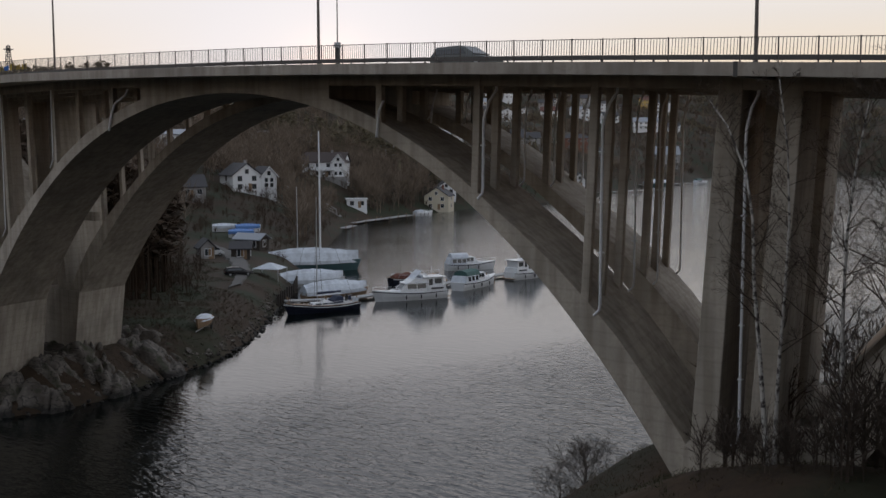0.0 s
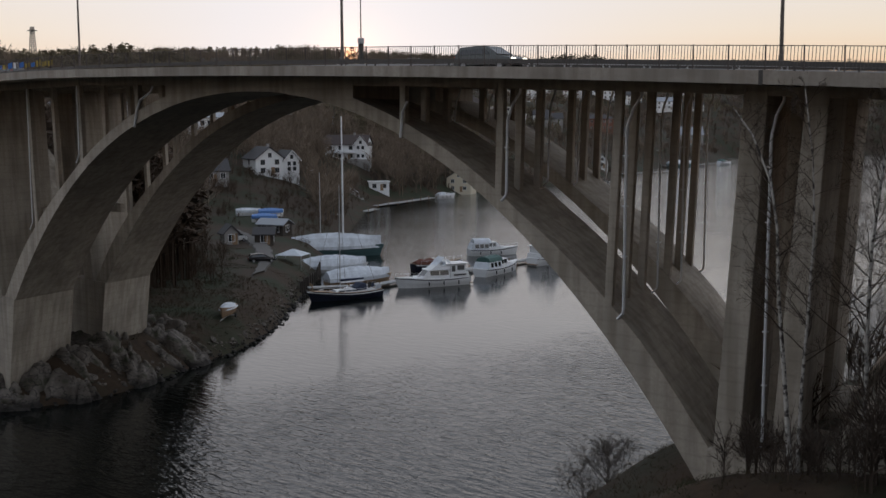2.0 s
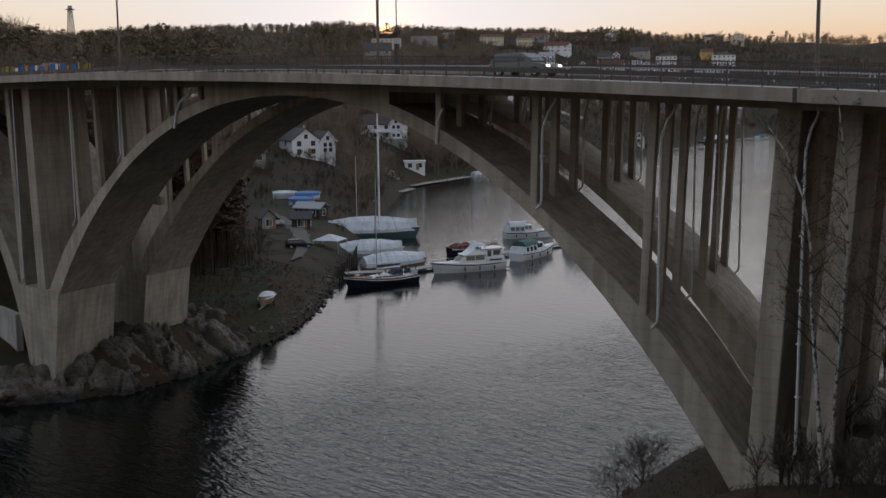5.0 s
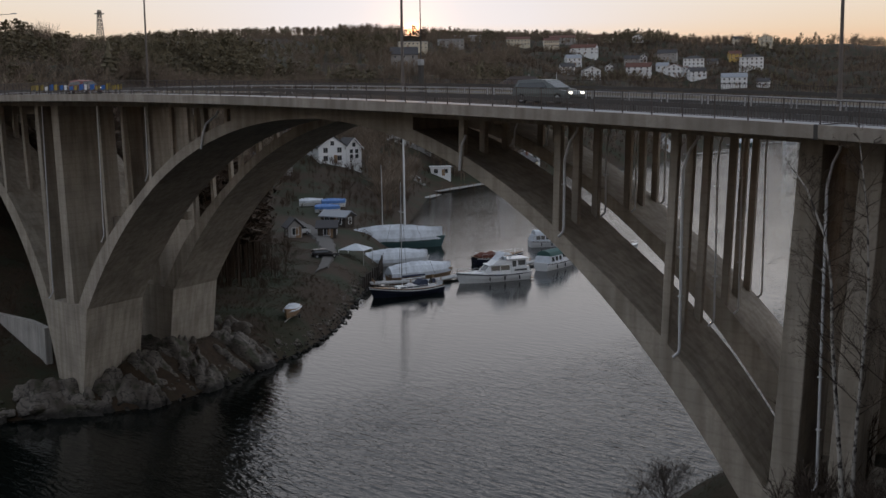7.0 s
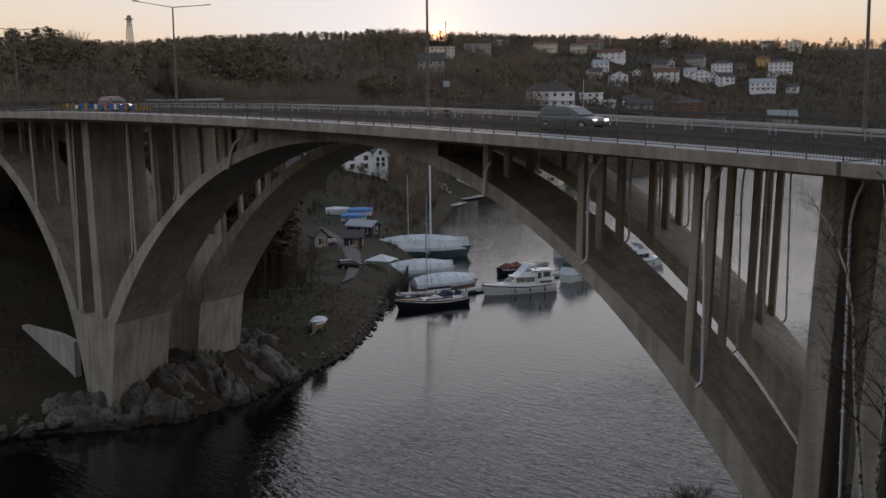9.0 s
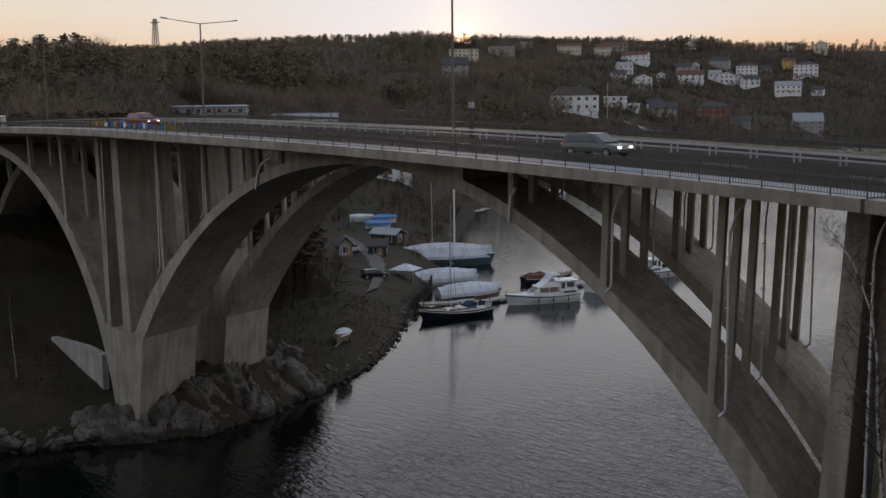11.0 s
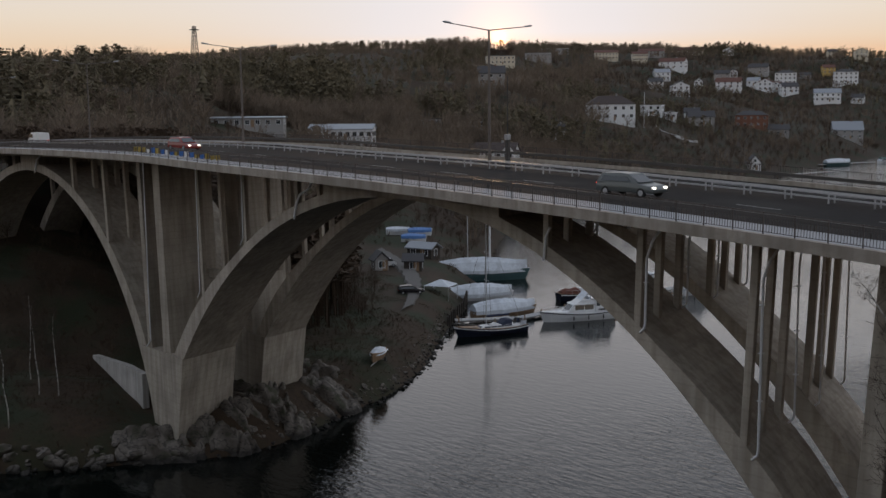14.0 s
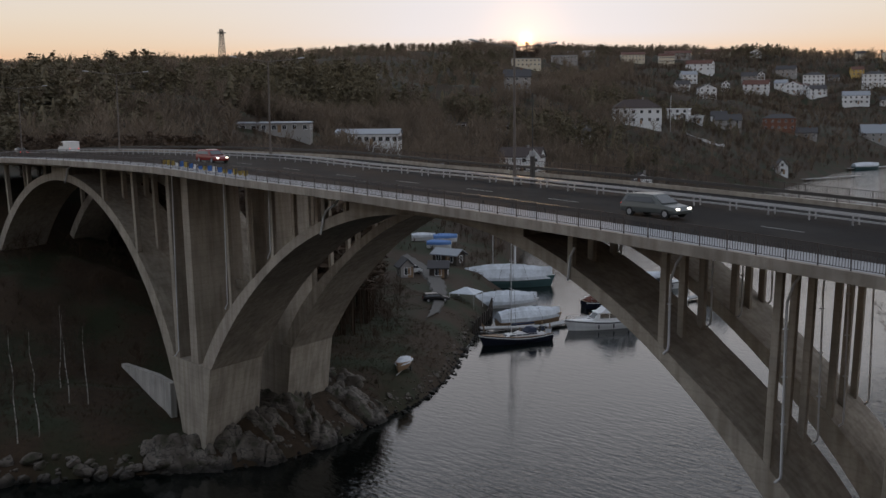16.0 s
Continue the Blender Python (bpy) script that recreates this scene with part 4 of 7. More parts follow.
def cabin_block(b, name, x0, x1, w0, w1, z0, z1, slope_f=0.5, slope_b=0.1, mat=None, windows=0, zw=None):
    bm = bmesh.new()
    hexa(bm, [(x0, -w0, z0), (x1, -w0 * 0.9, z0), (x1, w0 * 0.9, z0), (x0, w0, z0), (x0 + slope_b, -w1, z1), (x1 - slope_f, -w1 * 0.9, z1), (x1 - slope_f, w1 * 0.9, z1), (x0 + slope_b, w1, z1)])
    c = part(name, bevelled(bm, 0.06, 2), mat or GELCOAT, b)
    if windows:
        za, zb = zw or (z0 + (z1 - z0) * 0.4, z0 + (z1 - z0) * 0.85)
        t = lambda z: (z - z0) / (z1 - z0)
        xs0, xs1 = x0 + slope_b + 0.15, x1 - slope_f - 0.1
        step = (xs1 - xs0) / windows
        for s in (-1, 1):
            for i in range(windows):
                a, e = xs0 + i * step + 0.06, xs0 + (i + 1) * step - 0.06
                wl = lambda x, z: ((w0 + (w1 - w0) * t(z)) * (1 - 0.1 * (x - x0) / (x1 - x0)))
                bm = bmesh.new()
                hexa(bm, [(a, s * (wl(a, za) - 0.05), za), (e, s * (wl(e, za) - 0.05), za), (e, s * (wl(e, za) + 0.015), za), (a, s * (wl(a, za) + 0.015), za),
                          (a, s * (wl(a, zb) - 0.05), zb), (e, s * (wl(e, zb) - 0.05), zb), (e, s * (wl(e, zb) + 0.015), zb), (a, s * (wl(a, zb) + 0.015), zb)])
                part("window", bm, GLASS, c)
        bm = bmesh.new()
        xa, xb = x1 - slope_f * t(za), x1 - slope_f * t(zb)
        hexa(bm, [(xa - 0.05, -w0 * 0.72, za), (xa + 0.02, -w0 * 0.72, za), (xa + 0.02, w0 * 0.72, za), (xa - 0.05, w0 * 0.72, za), (xb - 0.05, -w1 * 0.72, zb), (xb + 0.02, -w1 * 0.72, zb), (xb + 0.02, w1 * 0.72, zb), (xb - 0.05, w1 * 0.72, zb)])
        part("windscreen", bm, GLASS, c)
    return c


def pulpit(b, rings, start, h=0.65):
    for s in (3, 4):
        pts = [Vector(r[s]) * 0.97 for r in rings[start:]]
        bm = bmesh.new()
        tube(bm, [p + Vector((0, 0, h)) for p in pts], 0.02, 5)
        for p in pts[::2]:
            tube(bm, [p, p + Vector((0, 0, h))], 0.018, 5)
        part("pulpit_rail", bm, ALU, b)


def heading(bow, stern):
    return math.degrees(math.atan2(bow[1] - stern[1], bow[0] - stern[0]))


def moor(b, bow, stern, z=0.0):
    b.matrix_basis = pose((bow[0] + stern[0]) / 2, (bow[1] + stern[1]) / 2, z, 0, 0, heading(bow, stern))


def fenders(b, L, beam):
    for sd in (-1, 1):
        for i in range(3):
            bm = bmesh.new()
            tube(bm, [((-0.3 + 0.22 * i) * L, sd * beam, 0.35), ((-0.3 + 0.22 * i) * L, sd * beam, 0.95)], [0.11, 0.11], 8)
            part("fender", bm, HULL_NAVY, b)


def side_rails(b, x0, x1, y, z0, h=0.6, posts=5):
    for sd in (-1, 1):
        bm = bmesh.new()
        tube(bm, [(x0, sd * y, z0 + h), (x1, sd * y * 0.97, z0 + h)], 0.022, 5)
        for i in range(posts):
            x = x0 + (x1 - x0) * i / (posts - 1)
            tube(bm, [(x, sd * y, z0), (x, sd * y, z0 + h)], 0.018, 5)
        part("side_rail", bm, ALU, b)


def flybridge_yacht(label, L=12.2):
    """A trawler yacht: low saloon with a raked screen, raised aft cabin under a hardtop, open steering place above."""
    b = thing("motor_yacht", label, "motor boat", group="boats at the jetty")
    rings = add_hull(b, L, 3.8, 1.3, GELCOAT, HULL_NAVY, sheer=0.55)
    cabin_block(b, "foredeck_cabin", 0.12 * L, 0.36 * L, 1.2, 0.85, 1.3, 1.78, 1.1, 0.0)
    part("foredeck_hatch", bevelled(boxes((0.19 * L, 0.24 * L, -0.3, 0.3, 1.74, 1.84)), 0.03), GLASS, b)
    cabin_block(b, "saloon", -0.19 * L, 0.23 * L, 1.5, 1.3, 1.3, 2.75, 1.5, 0.0, windows=2, zw=(1.85, 2.62))
    cabin_block(b, "saloon_roof", -0.2 * L, 0.13 * L, 1.62, 1.55, 2.755, 2.9, 0.25, 0.0)
    cabin_block(b, "bridge_coaming", -0.2 * L, 0.075 * L, 1.4, 1.3, 2.9, 3.5, 0.9, 0.0)
    part("helm_seat", bevelled(boxes((-0.15 * L, -0.11 * L, -0.9, 0.9, 3.4, 4.0)), 0.06), TARP_WHITE, b)
    bm = bmesh.new()
    for sd in (-1, 1):
        tube(bm, [(-0.02 * L, sd * 1.25, 3.45), (-0.13 * L, sd * 1.3, 4.75)], 0.04, 6)
        tube(bm, [(-0.19 * L, sd * 1.25, 3.45), (-0.13 * L, sd * 1.3, 4.75)], 0.03, 6)
    tube(bm, [(-0.13 * L, -1.3, 4.75), (-0.13 * L, 1.3, 4.75)], 0.04, 6)
    part("canopy_frame", bm, GELCOAT, b)
    bm = bmesh.new()
    hexa(bm, [(-0.0 * L, -1.22, 3.46), (0.004 * L, -1.22, 3.46), (0.004 * L, 1.22, 3.46), (-0.0 * L, 1.22, 3.46),
              (-0.115 * L, -1.26, 4.72), (-0.111 * L, -1.26, 4.72), (-0.111 * L, 1.26, 4.72), (-0.115 * L, 1.26, 4.72)])
    part("bridge_screen", bm, TARP_WHITE, b, "pale plastic bridge windscreen")
    # raised aft cabin with open-sided enclosure under a hardtop
    aft = cabin_block(b, "aft_cabin", -0.47 * L, -0.19 * L, 1.72, 1.62, 1.25, 2.3, 0.0, 0.12)
    for sd in (-1, 1):
        part("window", boxes((-0.42 * L, -0.24 * L, min(sd * 1.6, sd * 1.71), max(sd * 1.6, sd * 1.71), 1.68, 1.95)), GLASS, aft)
        part("window", boxes((-0.405 * L, -0.30 * L, min(sd * 1.38, sd * 1.435), max(sd * 1.38, sd * 1.435), 2.55, 3.35)), GLASS, aft)
        part("window", boxes((-0.27 * L, -0.215 * L, min(sd * 1.38, sd * 1.435), max(sd * 1.38, sd * 1.435), 2.35, 3.35)), GLASS, aft)
    part("enclosure", bevelled(boxes((-0.43 * L, -0.195 * L, -1.42, 1.42, 2.3, 3.58)), 0.04), GELCOAT, b)
    part("hardtop", bevelled(boxes((-0.47 * L, -0.14 * L, -1.62, 1.62, 3.585, 3.7)), 0.045, 2), GELCOAT, b)
    bm = bmesh.new()
    tube(bm, [(-0.3 * L, 0, 3.7), (-0.31 * L, 0, 5.3)], 0.03, 5)
    tube(bm, [(-0.305 * L, -0.4, 4.6), (-0.305 * L, 0.4, 4.6)], 0.02, 5)
    part("signal_mast", bm, ALU, b)
    bm = bmesh.new()
    bmesh.ops.create_cone(bm, cap_ends=True, segments=14, radius1=0.28, radius2=0.22, depth=0.18, matrix=Matrix.Translation((-0.24 * L, 0, 3.8)))
    part("radar_dome", bm, GELCOAT, b)
    part("bathing_platform", bevelled(boxes((-0.54 * L, -0.485 * L, -1.5, 1.5, 0.25, 0.36)), 0.03), TEAK, b)
    side_rails(b, -0.19 * L, 0.16 * L, 1.68, 1.3)
    fenders(b, L, 1.98)
    pulpit(b, rings, 6)
    return b


def canopy_cruiser(label, L=12.5, hull=None, stripe=None, cover=None, roof=None):
    """A low cruiser whose cockpit is closed by a canvas house with a darker roof."""
    b = thing("motor_yacht", label, "motor boat", group="boats at the jetty")
    rings = add_hull(b, L, 3.6, 1.25, hull or GELCOAT, stripe or HULL_NAVY, sheer=0.5)
    cabin_block(b, "foredeck_cabin", 0.1 * L, 0.36 * L, 1.25, 0.9, 1.25, 1.75, 1.2, 0.0)
    cabin_block(b, "wheelhouse", -0.12 * L, 0.2 * L, 1.45, 1.2, 1.25, 2.7, 1.3, 0.0, windows=2, zw=(1.8, 2.55))
    bm = bmesh.new()
    loft(bm, [[(x - lean, -1.62, 1.25), (x, -1.45, 2.5), (x, 1.45, 2.5), (x - lean, 1.62, 1.25)] for x, lean in ((-0.44 * L, 0.5), (-0.1 * L, 0.0))])
    house_part = part("canvas_house", bevelled(bm, 0.05), cover or TARP_WHITE, b, "pale canvas cockpit cover")
    bm = bmesh.new()
    loft(bm, [[(x, -1.52, 2.5), (x, -1.1, 3.15), (x, -0.4, 3.4), (x, 0.4, 3.4), (x, 1.1, 3.15), (x, 1.52, 2.5)] for x in (-0.42 * L, -0.26 * L, -0.06 * L)])
    part("canopy", bevelled(bm, 0.04), roof or TARP_GREEN, b, "dark green canvas canopy")
    for sd in (-1, 1):
        for i in range(3):
            x = (-0.40 + i * 0.1) * L
            bm = bmesh.new()
            hexa(bm, [(x, sd * 1.48, 1.6), (x + 0.8, sd * 1.48, 1.6), (x + 0.8, sd * 1.6, 1.6), (x, sd * 1.6, 1.6), (x, sd * 1.4, 2.35), (x + 0.8, sd * 1.4, 2.35), (x + 0.8, sd * 1.5, 2.35), (x, sd * 1.5, 2.35)])
            part("window", bm, GLASS, house_part)
    side_rails(b, -0.1 * L, 0.3 * L, 1.6, 1.3)
    fenders(b, L, 1.88)
    pulpit(b, rings, 6)
    return b


def open_cruiser(label, L=9.5, hull=None, cover=None):
    b = thing("motor_yacht", label, "motor boat", group="boats at the jetty")
    rings = add_hull(b, L, 3.2, 1.2, hull or HULL_NAVY, GELCOAT, sheer=0.6)
    cabin_block(b, "foredeck_cabin", 0.0, 0.34 * L, 1.1, 0.8, 1.2, 1.75, 1.1, 0.0)
    cabin_block(b, "windscreen_frame", -0.08 * L, 0.06 * L, 1.25, 1.1, 1.2, 2.1, 0.6, 0.3, windows=1)
    bm = bmesh.new()
    loft(bm, [[(x, -1.3, 1.2), (x, -1.1, z), (x, -0.2, z + 0.3), (x, 0.6, z + 0.1), (x, 1.15, z - 0.1), (x, 1.3, 1.2)] for x, z in ((-0.46 * L, 1.5), (-0.36 * L, 1.95), (-0.25 * L, 1.75), (-0.15 * L, 2.05), (-0.08 * L, 1.8))])
    part("cockpit_cover", bevelled(bm, 0.06), cover or TARP_RUST, b, "rumpled cockpit cover")
    side_rails(b, -0.4 * L, 0.1 * L, 1.45, 1.2, 0.7)
    fenders(b, L, 1.7)
    pulpit(b, rings, 6)
    return b


moor(flybridge_yacht("white flybridge motor yacht with a dark strake, moored at the jetty"), (-127.4, 132.6), (-122.6, 144.0))
moor(canopy_cruiser("white motor boat with dark green canopy, moored at the jetty"), (-127.9, 164.5), (-125.6, 150.0))
moor(flybridge_yacht("pale motor cruiser with a flybridge, moored at the jetty end", 11.4), (-126.4, 181.0), (-128.2, 168.0))
moor(canopy_cruiser("pale low motor cruiser behind the other boats", 9.8, roof=TARP_WHITE), (-142.2, 181.5), (-147.4, 173.5))
moor(open_cruiser("small dark-hulled cruiser with a rumpled red-brown cover"), (-136.5, 158.0), (-139.8, 149.0))


def mast_set(b, x, h, boom=3.8, r=0.085, z0=1.2, L=11.0, spread=(0.45, 0.72), stays=True, paint=None):
    bm = bmesh.new()
    tube(bm, [(x, 0, z0), (x, 0, z0 + h * 0.6), (x - 0.05, 0, z0 + h)], [r, r * 0.95, r * 0.6], 8)
    m = part("mast", bm, paint or ALU, b, "white painted mast" if paint else "silver aluminium mast")
    for q in spread:
        bm = bmesh.new()
        tube(bm, [(x - 0.1, -0.95, z0 + h * q + 0.05), (x, 0, z0 + h * q), (x - 0.1, 0.95, z0 + h * q + 0.05)], 0.045, 5)
        part("spreader", bm, ALU, m)
    if boom:
        bm = bmesh.new()
        tube(bm, [(x, 0, z0 + 1.3), (x - boom, 0, z0 + 1.35)], 0.09, 6)
        part("boom", bm, ALU, b)
    if stays:
        bm = bmesh.new()
        top = Vector((x - 0.05, 0, z0 + h * 0.98))
        for q in ((L * 0.52, 0, 1.5), (-L * 0.48, 0, 1.3), (x - 0.2, 1.5, 1.2), (x - 0.2, -1.5, 1.2)):
            tube(bm, [top, q], 0.02, 4)
        part("rigging", bm, STEEL_DARK, b)
    return m


nav = thing("sailing_yacht", "navy blue sailing yacht with bare mast, moored by the shore", "sailing boat", group="boats at the jetty")
rings = add_hull(nav, 11.6, 3.4, 1.0, HULL_NAVY, GELCOAT, sheer=0.7, transom=0.62)
cabin_block(nav, "coachroof", -1.8, 2.8, 1.05, 0.85, 1.0, 1.5, 0.9, 0.1, windows=3)
cabin_block(nav, "cockpit_coaming", -4.8, -1.8, 1.15, 1.05, 1.0, 1.35, 0.1, 0.3)
bm = bmesh.new()
loft(bm, [[(x, -1.1, 1.3), (x, -0.95, 1.3 + h), (x, 0.95, 1.3 + h), (x, 1.1, 1.3)] for x, h in ((-2.9, 0.95), (-2.0, 1.0), (-1.2, 0.4))])
part("sprayhood", bevelled(bm, 0.06), TARP_NAVY, nav, "dark blue sprayhood")
bm = bmesh.new()
tube(bm, [(1.1, 0, 2.9), (-2.9, 0, 2.95)], [0.2, 0.14], 7)
part("sail_cover", bm, TARP_NAVY, nav)
bm = bmesh.new()
bmesh.ops.create_cone(bm, cap_ends=True, segments=18, radius1=0.5, radius2=0.5, depth=0.05, matrix=Matrix.Translation((-3.9, 0, 1.85)) @ Matrix.Rotation(radians(80), 4, "Y"))
box(bm, -3.85, -3.65, -0.12, 0.12, 1.2, 1.9)
part("steering_wheel", bm, STEEL_DARK, nav)
for sd in (-1, 1):
    bm = bmesh.new()
    tube(bm, [(-5.4, sd * 0.9, 1.15), (-5.5, sd * 0.95, 2.1), (-4.2, sd * 1.25, 2.0), (-4.2, sd * 1.25, 1.1)], 0.025, 5)
    part("pushpit_rail", bm, ALU, nav)
    part("dodger", bevelled(boxes((-5.3, -4.3, sd * 1.2 - 0.02, sd * 1.2 + 0.02, 1.3, 1.95)), 0.01), TARP_WHITE if sd > 0 else TARP_NAVY, nav)
bm = bmesh.new()
loft(bm, [[(x, -0.35, 1.48), (x, -0.28, z), (x, 0.28, z), (x, 0.35, 1.48)] for x, z in ((-0.9, 1.62), (-0.2, 1.85), (0.5, 1.62))])
part("liferaft", bevelled(bm, 0.05), GELCOAT, nav)
for x in (2.0, -0.6):
    part("deck_hatch", bevelled(boxes((x + 1.0, x + 1.5, -0.28, 0.28, 1.3, 1.56 if x < 0 else 1.4)), 0.02), GLASS, nav)
mast_set(nav, 1.1, 16.3, 4.0, L=11.0)
pulpit(nav, rings, 1)
bm = bmesh.new()
tube(bm, [(5.6, 0.3, 1.4), (6.6, 0.25, 1.7), (6.7, 0, 1.75), (6.6, -0.25, 1.7), (5.6, -0.3, 1.4)], 0.025, 5)
part("bow_rail", bm, ALU, nav)
moor(nav, (-128.0, 114.6), (-124.6, 125.3))


def covered_boat(label, L, B, F, H, hull, tarp, mast=0, mast_x=0.0, stays=False, mizzen=0):
    """A laid-up boat under a ridge of tarpaulin that sags between its frames."""
    b = thing("covered_boat", label, "boat", group="laid-up boats")
    rings = add_hull(b, L, B, F, hull, None, sheer=0.4, transom=0.7)
    bm = bmesh.new()
    out = []
    n = 22
    rg = random.Random(int(L * 100))
    for i in range(n + 1):
        s = i / n
        x = -L * 0.5 + L * 1.03 * s
        k = s * 12
        j = min(int(k), 11)
        w = (rings[j][3][1] * (1 - (k - j)) + rings[j + 1][3][1] * (k - j)) + 0.12
        zt = F + H * (0.75 + 0.25 * math.sin(math.pi * min(1, s * 1.15))) - 0.06 * (i % 3 == 1) + rg.uniform(-0.04, 0.04)
        ze = F - 0.35 + rg.uniform(-0.06, 0.06)
        out.append([(x, -w, ze), (x, -w * 0.98, F + 0.25), (x, -w * 0.55, F + (zt - F) * 0.68), (x, 0, zt), (x, w * 0.55, F + (zt - F) * 0.68), (x, w * 0.98, F + 0.25), (x, w, ze)])
    loft(bm, out, close=True)
    t = part("tarpaulin", bm, tarp, b, "pale wrinkled tarpaulin cover")
    if mast:
        mast_set(b, mast_x, mast, 0, z0=F + H * 0.5, L=L, r=0.2 if mast > 15 else 0.11, stays=stays, paint=WHITE if mast > 15 else None)
    if mizzen:
        mast_set(b, mast_x - L * 0.26, mizzen, 0, z0=F + H * 0.5, L=L, r=0.1, stays=False)
    return b


moor(covered_boat("large laid-up yacht under white tarpaulin with a tall mast", 17.5, 4.4, 1.9, 2.9, HULL_GREEN, TARP_WHITE, 24.5, 1.6, mizzen=13.5), (-162.5, 163.0), (-172.5, 148.5))
moor(covered_boat("boat wrapped in a white ridged tarpaulin at the quay", 11.5, 3.6, 1.0, 2.1, GELCOAT, TARP_WHITE), (-148.4, 145.0), (-153.2, 134.8))
moor(covered_boat("boat under a pale grey tarpaulin beside the jetty", 11.5, 3.6, 1.1, 1.9, TEAK, TARP_WHITE), (-134.9, 137.2), (-137.9, 126.6))


def jetty(label, pts, w=2.2, z=0.55):
    j = thing("jetty", label, "jetty", pose(*pts[0], 0))
    inv = j.matrix_world.inverted()
    for (ax, ay), (bx, by) in zip(pts, pts[1:]):
        d = math.hypot(bx - ax, by - ay)
        a = math.degrees(math.atan2(by - ay, bx - ax))
        o = mesh_object("beam", boxes((0, d, -w * 0.42, -w * 0.34, z - 0.25, z - 0.06), (0, d, w * 0.34, w * 0.42, z - 0.25, z - 0.06)), JETTY, j)
        o.matrix_parent_inverse, o.matrix_basis = inv, pose(ax, ay, 0, 0, 0, a)
        plank = None
        n = int(d / 0.6)
        for i in range(n):
            if plank is None:
                plank = mesh_object("plank", boxes((0, 0.56, -w / 2, w / 2, z - 0.06, z)), JETTY, j)
                plank.matrix_parent_inverse, plank.matrix_basis = inv, pose(ax, ay, 0, 0, 0, a)
            else:
                o = shared("plank", plank.data, j, pose(ax, ay, 0, 0, 0, a) @ pose(i * 0.6, 0, 0))
                o.matrix_parent_inverse = inv
        k = 0.5
        while k < d:
            for s in (-1, 1):
                bm = bmesh.new()
                tube(bm, [(k, s * w * 0.45, -1.5), (k, s * w * 0.45, z + 0.5)], 0.12, 6)
                o = mesh_object("pile", bm, TEAK, j)
                o.matrix_parent_inverse, o.matrix_basis = inv, pose(ax, ay, 0, 0, 0, a)
            k += 6.0
    return j


jetty("dark weathered floating jetty between the moored boats", [(-137.0, 121.5), (-131.2, 130.5), (-131.8, 150.0), (-132.6, 182.0)], 2.0)
jetty("long pale plank jetty below the white cabin", [(-251.5, 249.5), (-256.5, 270.0), (-261.5, 288.0)], 3.4, 0.6)
jetty("short plank jetty on the inlet shore", [(-238.5, 233.0), (-243.5, 243.0)], 2.4, 0.5)
jetty("plank jetty by the far boathouse", [(-297.0, 459.0), (-293.0, 500.0)], 3.0, 0.9)
jetty("far jetty with moored boats", [(-326.0, 545.0), (-318.0, 588.0)], 4.0, 1.0)
moor(open_cruiser("small white motor boat at the long plank jetty", 7.0, GELCOAT, TARP_WHITE), (-260.2, 296.5), (-261.6, 291.0))
moor(covered_boat("blue covered barge at the far jetty", 17.0, 5.0, 2.0, 2.0, HULL_GREEN, TARP_WHITE), (-320.0, 566.0), (-325.0, 548.0))
moor(canopy_cruiser("white motor boat at the far jetty", 9.5), (-313.0, 598.0), (-316.0, 588.0))

# skiff on its trailer on the grass
skiff = thing("boat_trailer", "small boat under a white cover on a trailer on the grass", "boat")
bm = bmesh.new()
loft(bm, hull_rings(4.6, 1.8, 0.75, deep=0.3))
part("hull", bm, TEAK, skiff)
bm = bmesh.new()
loft(bm, [[(x, -w, 0.6), (x, -w * 0.6, 0.75 + h), (x, 0, 0.85 + h), (x, w * 0.6, 0.75 + h), (x, w, 0.6)] for x, w, h in ((-2.3, 0.85, 0.1), (-1.2, 0.98, 0.35), (0.4, 0.98, 0.35), (1.6, 0.65, 0.2), (2.35, 0.12, 0.05))])
part("cover", bm, TARP_WHITE, skiff, "white tarpaulin cover")
bm = boxes((-1.8, 3.4, -0.05, 0.05, -0.42, -0.32), (-0.9, -0.75, -0.8, 0.8, -0.45, -0.35))
part("trailer_frame", bm, STEEL, skiff)
for s in (-1, 1):
    bm = bmesh.new()
    bmesh.ops.create_cone(bm, cap_ends=True, segments=12, radius1=0.28, radius2=0.28, depth=0.16, matrix=Matrix.Translation((-0.8, s * 0.85, -0.42)) @ Matrix.Rotation(radians(90), 4, "X"))
    part("wheel", bm, TYRE, skiff)
skiff.matrix_basis = pose(-113.4, 87.4, ground_at(-113.4, 87.4) + 0.7, 0, 0, -52)


# ---- houses ----
ROOF_BROWN = material("brown_roof_tile", (0.062, 0.046, 0.042), 0.8, vary=0.3, scale=1.5, bump=0.4)
CLEAR = []          # discs kept free of trees: x, y, radius


